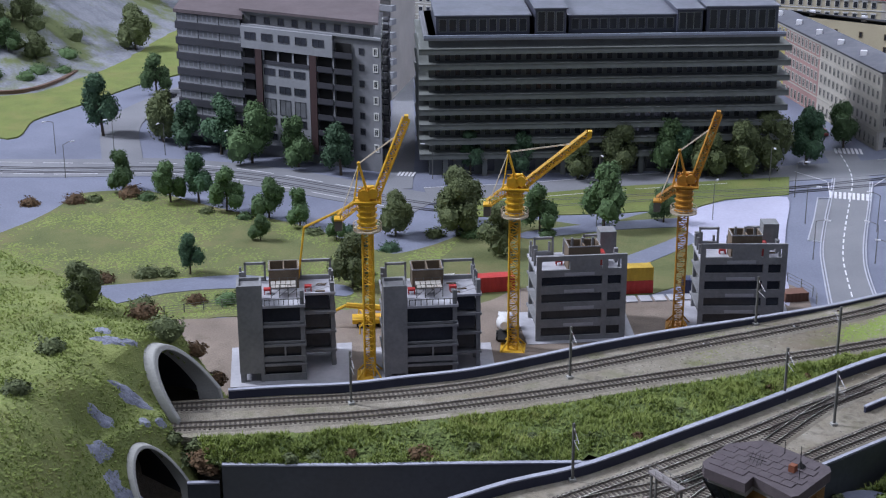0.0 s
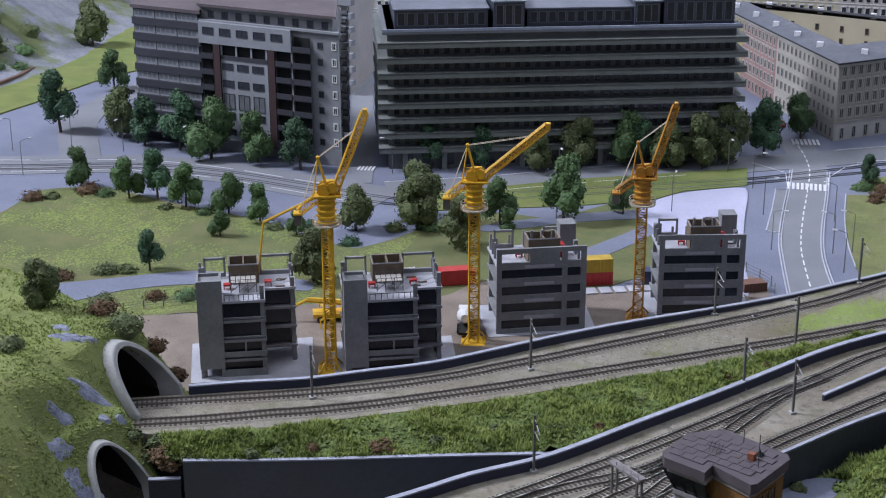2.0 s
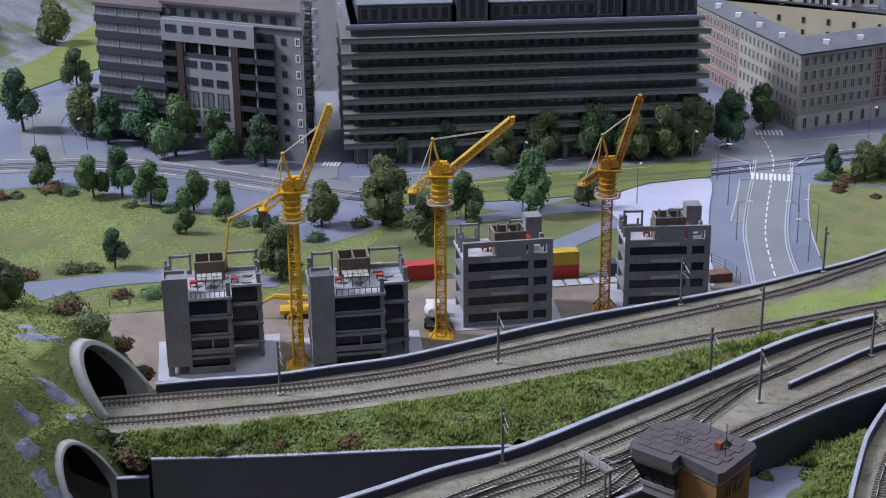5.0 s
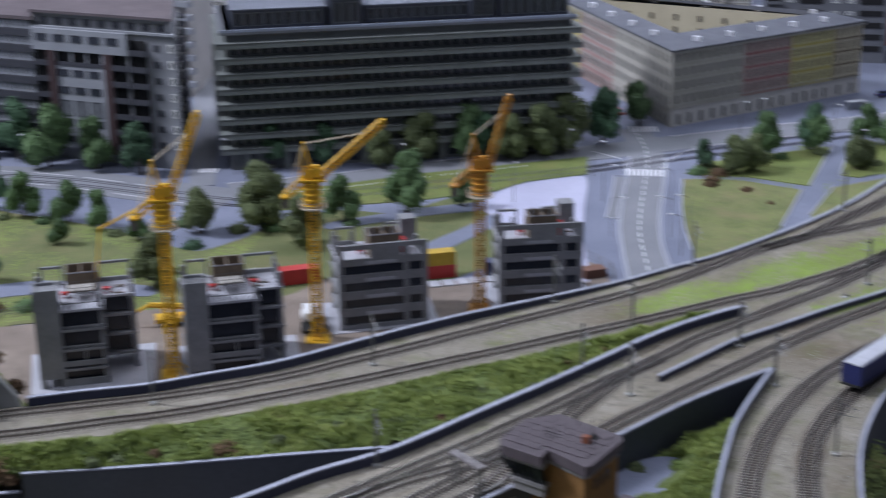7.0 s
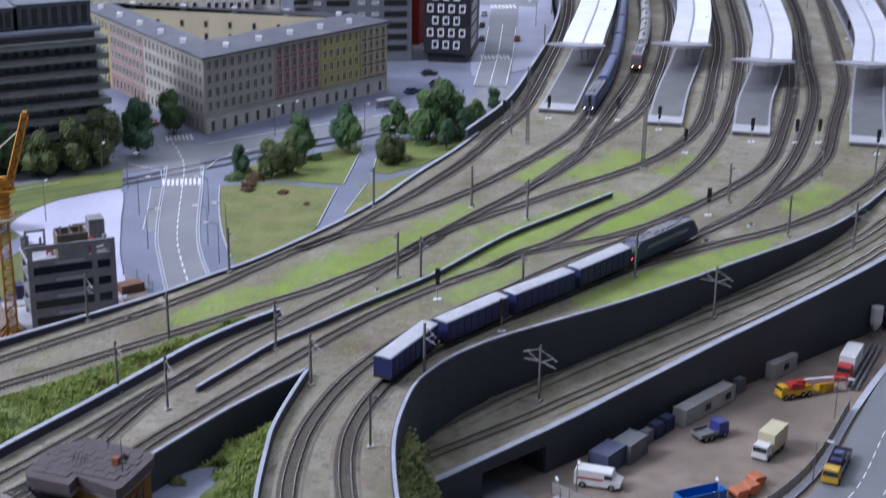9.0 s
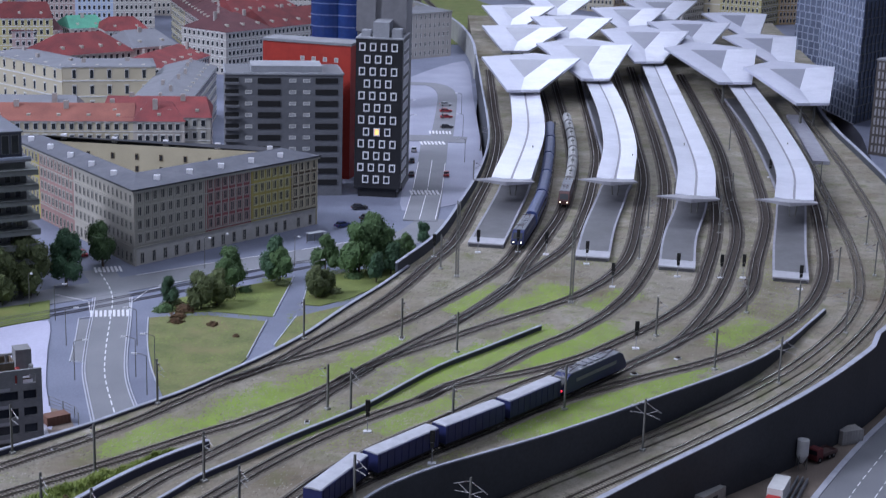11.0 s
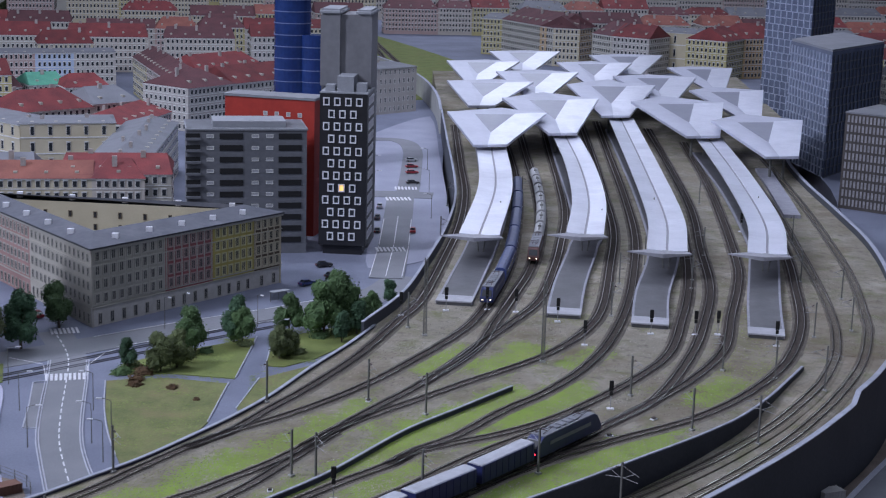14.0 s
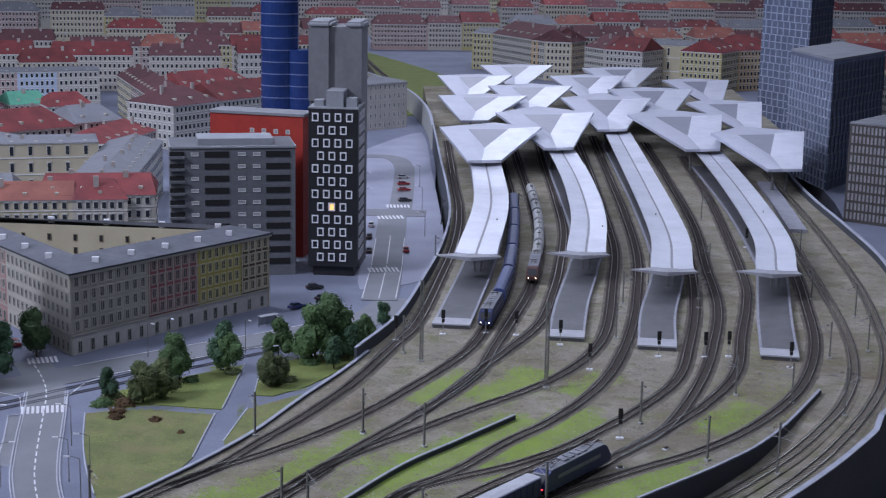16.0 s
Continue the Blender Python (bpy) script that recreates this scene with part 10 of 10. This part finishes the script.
# bank of shrubs between the curve and the underpass
bm = bmesh.new()
r = random.Random(14)
la = line3([(0.062, 2.075), (0.050, 1.965), (0.052, 1.855), (0.068, 1.74), (0.09, 1.62), (0.16, 1.38)], 0.055, 0.02)
lb = line3([(0.115, 2.050), (0.135, 1.965), (0.150, 1.86), (0.165, 1.75), (0.19, 1.62), (0.26, 1.38)], -0.088, 0.02)
loft(bm, la, lb, 40, 10, lambda s, t, p: rough(p, 0.010) * math.sin(math.pi * t))
solo("bank", bm, hill_m, "steep overgrown bank below the curved wall", "grass", kind="stuff")
stuff("bank_growth", clumps([along(la, a).lerp(along(lb, a), b) + Vector((r.uniform(-.01, .01), r.uniform(-.01, .01), r.uniform(-.003, .004))) for a, b in [(r.random(), r.random()) for k in range(9000)]], r, 0.002, 0.005, 1.0), weed_m, "thick brownish shrubs on the steep bank", "grass")
for k in range(9):
    t = k / 8
    p = la[int(t * (len(la) - 1))].lerp(lb[int(t * (len(lb) - 1))], 0.25 + 0.3 * (k % 2))
    bush(p.x, p.y, p.z - 0.004, 0.020, (leaf_c, shrub_m, leaf_r)[k % 3])

# ---- the sunken yard and its road ----
bm = bmesh.new()
road_yard = [(0.08, 2.235), (0.165, 2.135), (0.222, 2.075), (0.30, 2.03), (0.40, 1.985), (0.55, 1.975), (0.66, 2.03), (0.77, 2.17), (0.885, 2.40), (1.02, 2.66), (1.2, 2.95), (1.45, 3.3), (1.75, 3.7)]
sweep(bm, line3(road_yard, ZY - 0.003), [(-0.062, -0.002), (0.062, -0.002), (0.062, 0.002), (-0.062, 0.002)])
solo("road_yard", bm, asphalt, "blue-grey asphalt road curving out of the underpass", "road", kind="structure")
bm = bmesh.new()
prism(bm, [(0.30, 1.98), (0.55, 1.93), (0.72, 2.05), (0.90, 2.30), (1.3, 1.9), (1.0, 1.2), (0.3, 1.3)], -0.0905, ZY - 0.0022)
solo("road_fork", bm, asphalt, "wide asphalt apron at the road fork", "road", kind="structure")
zebra((0.300, 2.005), (0.335, 2.070), ZY - 0.0008, 9, 0.046, "white zebra crossing in the yard road")
dashes("lane_marking", [(0.165, 2.135), (0.222, 2.075), (0.30, 2.03), (0.40, 1.985), (0.52, 1.972)], ZY - 0.0009, 0.022, 0.016, 0.0022, "dashed white line on the yard road")
for off in (0.018, -0.018):
    dashes("lane_marking", [(0.66 + off, 2.01 - off * 0.6), (0.78 + off, 2.16 - off * 0.6), (0.893 + off, 2.39 - off * 0.6), (1.03 + off, 2.65 - off * 0.6), (1.21 + off, 2.94 - off * 0.6)], ZY - 0.0009, 0.022, 0.018, 0.0022, "dashed white lane line on the yard road")
ob = thing("traffic_island", pose(0, 0, 0), "hatched white triangle painted between the lanes", "road marking", kind="structure")
tri = [Vector((0.570, 2.03)), Vector((0.655, 2.025)), Vector((0.672, 2.085))]
for a, b in ((0, 1), (1, 2), (2, 0)):
    d = (tri[b] - tri[a]).normalized() * 0.0014
    q = Vector((-d.y, d.x))
    bm = bmesh.new()
    prism(bm, [tuple(tri[a] - q), tuple(tri[b] - q), tuple(tri[b] + q), tuple(tri[a] + q)], ZY - 0.0015, ZY - 0.0004)
    part("outline", bm, white_paint, ob)
for k in range(1, 7):
    a, b = tri[0].lerp(tri[2], k / 7), tri[0].lerp(tri[1], k / 7)
    bm = bmesh.new()
    prism(bm, [tuple(a), tuple(b), tuple(b + Vector((0.005, 0.0))), tuple(a + Vector((0.005, 0.002)))], ZY - 0.0015, ZY - 0.0005)
    part("stripe", bm, white_paint, ob)
bm = bmesh.new()
sweep(bm, line3([(0.285, 2.135), (0.330, 2.100), (0.42, 2.052), (0.54, 2.048), (0.62, 2.105), (0.72, 2.24), (0.83, 2.455), (0.97, 2.70), (1.15, 2.98), (1.4, 3.33)], ZY - 0.003), [(-0.006, 0), (0.006, 0), (0.006, 0.0035), (-0.006, 0.0035)])
solo("kerb", bm, kerb_m, "pale pavement strip along the yard fence", "kerb", kind="structure")
fence("yard_fence", [(0.282, 2.150), (0.330, 2.108), (0.42, 2.060), (0.54, 2.057), (0.612, 2.112), (0.712, 2.245), (0.822, 2.46)], ZY - 0.004, 0.022, M("fence_mesh", (0.40, 0.37, 0.33), (0.31, 0.28, 0.25), 60, 0.8), "grey-brown hoarding round the works yard", 0.036)
fence("yard_fence", [(0.145, 2.06), (0.215, 2.000), (0.30, 1.915), (0.36, 1.83)], ZY - 0.004, 0.018, M("fence_pale", (0.42, 0.40, 0.38), (0.33, 0.31, 0.29), 60, 0.8), "pale low barrier beside the underpass road", 0.05)

grey_box = M("cabin_grey", (0.48, 0.47, 0.45), (0.36, 0.35, 0.34), 40, 0.7)
ZG = -0.0895
container(0.375, 2.212, ZG, 52, 0.055, M("container_navy", (0.07, 0.085, 0.15), (0.05, 0.06, 0.11), 40, 0.6), "dark blue ribbed storage container", 0.034, 0.036)
container(0.415, 2.250, ZG, 52, 0.055, M("container_slate", (0.16, 0.17, 0.18), (0.12, 0.13, 0.14), 40, 0.6), "plain grey ribbed storage container", 0.034, 0.036)
container(0.450, 2.320, ZG, 48, 0.020, M("container_slate", (0.16, 0.17, 0.18), None, 40, 0.6), "small grey equipment box", 0.024, 0.014)
container(0.470, 2.342, ZG, 48, 0.022, navy_paint, "dark blue plastic toilet cabin", 0.026, 0.018)
container(0.490, 2.366, ZG, 48, 0.022, navy_paint, "dark blue toilet cabin beside another", 0.026, 0.018)
container(0.526, 2.392, ZG, 47, 0.150, grey_box, "long grey site office cabin", 0.030, 0.026)
container(0.642, 2.527, ZG, 47, 0.018, M("container_slate", (0.16, 0.17, 0.18), None, 40, 0.6), "small grey steel cabinet", 0.026, 0.014)
container(0.716, 2.587, ZG, 46, 0.075, grey_box, "grey site office cabin", 0.030, 0.026)
container(1.075, 2.925, ZG, 20, 0.050, grey_box, "pale grey site cabin", 0.030, 0.030)
for x, y in ((0.572, 2.441), (0.614, 2.486), (0.744, 2.616)):
    bm = bmesh.new()
    box(bm, -0.007, 0.007, -0.0006, 0.001, 0.010, 0.021)
    solo("cabin_window", bm, glass_dark, "dark window of a site cabin", "window", "cabin windows", m=pose(x + 0.0006, y - 0.0006, ZG, 0, 0, 47))

# blue skip and orange tipping boxes
ob = thing("skip", pose(0.480, 2.104, ZG, 0, 0, 24), "open bright blue waste skip", "skip")
skip_m = M("skip_blue", (0.02, 0.16, 0.52), (0.015, 0.12, 0.40), 60, 0.5)
bm = bmesh.new()
for q in ((0, 0.080, 0, 0.0012), (0, 0.080, 0.0268, 0.028), (0, 0.0012, 0.0012, 0.0268), (0.0788, 0.080, 0.0012, 0.0268)):
    box(bm, *q, 0, 0.020)
box(bm, 0.001, 0.079, 0.001, 0.027, 0, 0.0012)
part("tub", bm, skip_m, ob)
for k in range(8):
    bm = bmesh.new()
    x = 0.004 + k * 0.010
    box(bm, x, x + 0.0016, -0.0012, 0.0002, 0, 0.020)
    part("rib", bm, skip_m, ob)
bm = bmesh.new()
box(bm, -0.001, 0.081, -0.0015, 0.0, 0.019, 0.021)
part("rim", bm, skip_m, ob)
orange = M("skip_orange", (0.50, 0.15, 0.06), (0.40, 0.11, 0.045), 60, 0.6)
for x, y in ((0.563, 2.142), (0.585, 2.160), (0.598, 2.186)):
    ob = thing("tipping_skip", pose(x, y, ZG, 0, 0, 30), "small orange tipping skip", "skip", "tipping skips")
    shaped("tub", [(0.004, 0), (0.020, 0), (0.026, 0.014), (0.022, 0.017), (0.004, 0.017), (0, 0.012)], 0.012, orange, ob, taper=0.95)

lorry(0.628, 2.268, ZG, 56, 0.082, white_body, M("box_cream", (0.60, 0.55, 0.36), (0.5, 0.46, 0.3), 60, 0.6), "white box lorry with a cream body", 0.032)
lorry(0.588, 2.372, ZG, 212, 0.062, M("cab_blue", (0.04, 0.05, 0.24), None, 60, 0.5), M("bed_grey", (0.20, 0.20, 0.21), None, 60, 0.6), "blue pick-up lorry with a grey bed", flat=True)
lorry(0.723, 2.182, ZY - 0.001, 66, 0.115, M("cab_yellow", (0.65, 0.40, 0.03), None, 60, 0.5), M("bed_dark", (0.06, 0.06, 0.08), None, 60, 0.6), "yellow recovery lorry carrying a small blue car", flat=True)


def car(x, y, z, rot, material, label, length=0.050):
    """A small car: body, glasshouse, windows, wheels, lamps."""
    ob = thing("car", pose(x, y, z, 0, 0, rot), label, "car", "cars")
    h = length / 2
    shaped("body", [(-h, 0.003), (h, 0.003), (h, 0.009), (h * 0.55, 0.0105), (-h * 0.92, 0.0105), (-h, 0.009)], 0.0098, material, ob, taper=0.94)
    shaped("cabin", [(-h * 0.80, 0.0103), (h * 0.48, 0.0103), (h * 0.16, 0.0162), (-h * 0.58, 0.0162)], 0.0088, glass_dark, ob, taper=0.8)
    bm = bmesh.new()
    box(bm, -h * 0.56, h * 0.14, -0.0066, 0.0066, 0.0160, 0.0168)
    part("roof", bm, material, ob)
    for s in (-1, 1):
        bm = bmesh.new()
        box(bm, h - 0.0004, h + 0.0006, s * 0.0065 - 0.0015, s * 0.0065 + 0.0015, 0.0065, 0.0085)
        part("headlight", bm, white_paint, ob)
        bm = bmesh.new()
        box(bm, -h - 0.0006, -h + 0.0004, s * 0.0065 - 0.0015, s * 0.0065 + 0.0015, 0.0065, 0.0085)
        part("tail_light", bm, red_paint, ob)
    wheels(ob, (-h * 0.62, h * 0.62), 0.0086, CARWHEEL, 0.0038)
    return ob


car(0.751, 2.246, ZY + 0.0125, 66, M("car_blue", (0.05, 0.07, 0.22), None, 60, 0.4), "small blue car on a recovery lorry", 0.036)
black_car, red_car, silver_car = M("car_black", (0.03, 0.03, 0.035), None, 60, 0.35), M("car_red", (0.32, 0.03, 0.04), None, 60, 0.35), M("car_silver", (0.40, 0.41, 0.43), None, 60, 0.35)
car(0.014, 4.334, 0.0014, 40, M("car_navy", (0.03, 0.05, 0.18), None, 60, 0.35), "dark blue car in the street")
car(0.086, 4.431, 0.0014, 36, black_car, "black car in the street")
car(0.060, 4.560, 0.0014, 15, black_car, "black car beside the tower")
car(-0.045, 4.190, 0.0014, 40, silver_car, "silver car at the kerb")
car(-2.46, 3.62, 0.0018, 70, black_car, "black car on the hill road")
car(-1.63, 3.55, 0.0018, 110, red_car, "red car in the side street")
car(-0.665, 3.965, 0.0014, 120, red_car, "red car in the street")
for k, (x, y, m, lab) in enumerate(((0.228, 5.05, black_car, "small black car parked at the kerb"), (0.234, 5.27, black_car, "dark car parked at the kerb"), (0.246, 5.47, silver_car, "silver car parked at the kerb"), (0.346, 5.06, red_car, "dark red car parked at the kerb"), (0.384, 5.95, black_car, "black car on the upper street"), (0.392, 6.18, red_car, "red parked car by the station"), (0.396, 6.32, red_car, "red car parked beside another"), (0.402, 6.48, silver_car, "silver parked car by the station"))):
    car(x, y, 0.0036, 86 if k < 4 else 12, m, lab)
ob = thing("delivery_van", pose(0.322, 2.190, ZG, 0, 0, -16), "white delivery van with a red stripe", "van")
shaped("body", [(0, 0.005), (0.062, 0.005), (0.074, 0.008), (0.075, 0.016), (0.064, 0.019), (0.060, 0.030), (0.002, 0.031), (0, 0.028)], 0.0135, white_body, ob, taper=0.92)
bm = bmesh.new()
for y in (-0.0136, 0.0131):
    box(bm, 0.006, 0.046, y, y + 0.0005, 0.016, 0.019)
part("stripe", bm, red_paint, ob, "red stripe")
bm = bmesh.new()
box(bm, 0.048, 0.0605, -0.0134, 0.0134, 0.0195, 0.0265)
part("cab_windows", bm, glass_dark, ob)
wheels(ob, (0.014, 0.060), 0.0115, WHEEL, 0.0058)

# mobile crane: yellow carrier, red cab, long red and white boom
ob = thing("mobile_crane", pose(0.738, 2.520, ZG, 0, 0, 22), "yellow and red mobile crane with its boom laid low", "mobile crane")
shaped("chassis", [(-0.034, 0.006), (0.034, 0.006), (0.034, 0.015), (0.018, 0.016), (-0.034, 0.016)], 0.012, yellow, ob)
shaped("driver_cab", [(-0.034, 0.0162), (-0.018, 0.0162), (-0.019, 0.026), (-0.031, 0.026)], 0.011, yellow, ob)
shaped("turret", [(-0.012, 0.0162), (0.016, 0.0162), (0.016, 0.024), (-0.002, 0.029), (-0.012, 0.029)], 0.010, red_paint, ob)
shaped("engine_cover", [(0.018, 0.0164), (0.033, 0.0164), (0.032, 0.021), (0.019, 0.022)], 0.009, yellow, ob)
bm = bmesh.new()
box(bm, -0.0345, -0.0185, -0.0095, 0.0095, 0.0195, 0.0245)
part("windscreen", bm, glass_dark, ob)
wheels(ob, (-0.024, -0.010, 0.012, 0.025), 0.0105, WHEEL, 0.0058)
boom_m = Matrix.Translation((0.004, 0.004, 0.0245)) @ Matrix.Rotation(math.radians(-8), 4, "Z") @ Matrix.Rotation(math.radians(1), 4, "Y")
bm = bmesh.new()
box(bm, 0.0, 0.096, -0.0045, 0.0045, -0.003, 0.0045, boom_m)
part("boom", bm, red_paint, ob, "long red telescopic boom")
bm = bmesh.new()
box(bm, 0.018, 0.074, -0.0030, 0.0030, 0.0046, 0.0056, boom_m)
box(bm, 0.018, 0.074, -0.0050, -0.0046, -0.001, 0.003, boom_m)
part("boom_panel", bm, white_body, ob, "white panel along the boom")
lorry(0.842, 2.588, ZG, 64, 0.098, red_paint, white_body, "red lorry with a white box body", 0.030)
lorry(0.985, 2.835, ZG, 40, 0.070, M("cab_maroon", (0.16, 0.03, 0.035), None, 60, 0.5), M("bed_maroon", (0.15, 0.09, 0.085), None, 60, 0.6), "dark red tipper lorry beside the silo", flat=True)
container(0.795, 2.533, ZG, 40, 0.026, yellow, "small yellow open skip", 0.014, 0.020)
container(0.235, 1.895, ZG, -12, 0.062, M("container_rust", (0.22, 0.045, 0.04), (0.16, 0.035, 0.03), 40, 0.7), "dark red shipping container beside the road", 0.030, 0.030)
# stack of pipes and a white silo
for k in range(6):
    bm = bmesh.new()
    tube(bm, (0, 0, 0), (0.093, 0.190, 0), 0.0024, n=8)
    solo("steel_pipe", bm, M("pipe_steel", (0.36, 0.37, 0.40), None, 60, 0.4, metal=0.6), "long grey steel pipe lying in a stack", "pipe", "steel pipes", m=pose(0.842 + (k % 3) * 0.0075, 2.556 - (k % 3) * 0.006, ZG + 0.0024 + (k // 3) * 0.0046))
ob = thing("silo", pose(0.957, 2.805, ZG), "white cement silo on thin legs", "silo")
bm = bmesh.new()
tube(bm, (0, 0, 0.028), (0, 0, 0.060), 0.012, n=14)
tube(bm, (0, 0, 0.012), (0, 0, 0.028), 0.004, 0.012, n=14)
part("hopper", bm, white_body, ob)
for k in range(4):
    bm = bmesh.new()
    c, s = math.cos(k * 1.57 + 0.78), math.sin(k * 1.57 + 0.78)
    tube(bm, (c * 0.012, s * 0.012, 0), (c * 0.011, s * 0.011, 0.034), 0.001, n=4)
    part("leg", bm, mast_m, ob)


# ---- street lamps and small street things ----
def make_lamp(h, reach):
    ob = thing("street_lamp", Matrix.Identity(4), "slim grey street lamp with a curved arm", "street lamp", "street lamps")
    bm = bmesh.new()
    tube(bm, (0, 0, 0), (0, 0, h), 0.0011, 0.0007, 6)
    part("pole", bm, mast_m, ob)
    bm = bmesh.new()
    pts = [Vector((reach * t, 0, h + 0.006 * math.sin(t * 1.5))) for t in (0, 0.35, 0.7, 1.0)]
    for a, b in zip(pts, pts[1:]):
        tube(bm, a, b, 0.0006, n=4)
    part("arm", bm, mast_m, ob)
    bm = bmesh.new()
    box(bm, reach - 0.004, reach + 0.007, -0.0018, 0.0018, h + 0.004, h + 0.0062)
    part("lamp_head", bm, white_paint, ob, "pale lamp head")
    return ob


LAMPS = [(-0.344, 3.045, 180), (-0.342, 2.92, 180), (-0.560, 3.22, 0), (-0.500, 3.00, 0), (-0.408, 3.226, 180), (-0.380, 3.025, 180), (-0.285, 3.907, -60), (-0.100, 3.893, -60), (-0.040, 3.641, 20), (-2.62, 2.62, 60), (-2.42, 2.80, 60), (-2.25, 2.86, 60), (-2.55, 2.90, -120), (-2.40, 3.02, -120), (-2.28, 3.10, -100), (-2.14, 3.12, -90), (-1.95, 3.13, -90), (-1.44, 3.20, 200), (-1.50, 3.45, 200), (-0.70, 3.50, -60), (-1.05, 3.28, -60), (-0.62, 3.40, 0), (-2.7, 2.95, -120), (-2.85, 2.6, 60), (0.42, 5.3, 180), (0.44, 5.8, 180), (0.46, 6.3, 180), (0.23, 5.75, 0), (0.235, 6.1, 0), (-0.97, 3.02, 90), (-0.75, 3.16, 90), (-0.33, 3.86, -50)]
plant(make_lamp(0.082, 0.022), [(x, y, 0.001, a) for x, y, a in LAMPS])
plant_y = [(0.285, 2.030, 100), (0.318, 2.125, -90), (0.52, 2.035, 90), (0.70, 2.195, -30), (0.46, 1.90, 90), (0.79, 2.43, -30)]
first = make_lamp(0.075, 0.020)
plant(first, [(x, y, ZY - 0.004, a) for x, y, a in plant_y])
ob = thing("bus_shelter", pose(-0.070, 4.128, 0.001, 0, 0, 36), "small glass bus shelter with a pale roof", "bus shelter")
bm = bmesh.new()
box(bm, -0.002, 0.052, -0.002, 0.018, 0.028, 0.0300)
part("roof", bm, apt_pale, ob)
for x in (0.0, 0.025, 0.05):
    bm = bmesh.new()
    box(bm, x - 0.0008, x + 0.0008, 0.0152, 0.0168, 0, 0.028)
    part("post", bm, mast_m, ob)
bm = bmesh.new()
box(bm, 0.0, 0.05, 0.0155, 0.0162, 0.004, 0.026)
part("glass_wall", bm, M("shelter_glass", (0.35, 0.37, 0.40), None, 60, 0.2), ob)
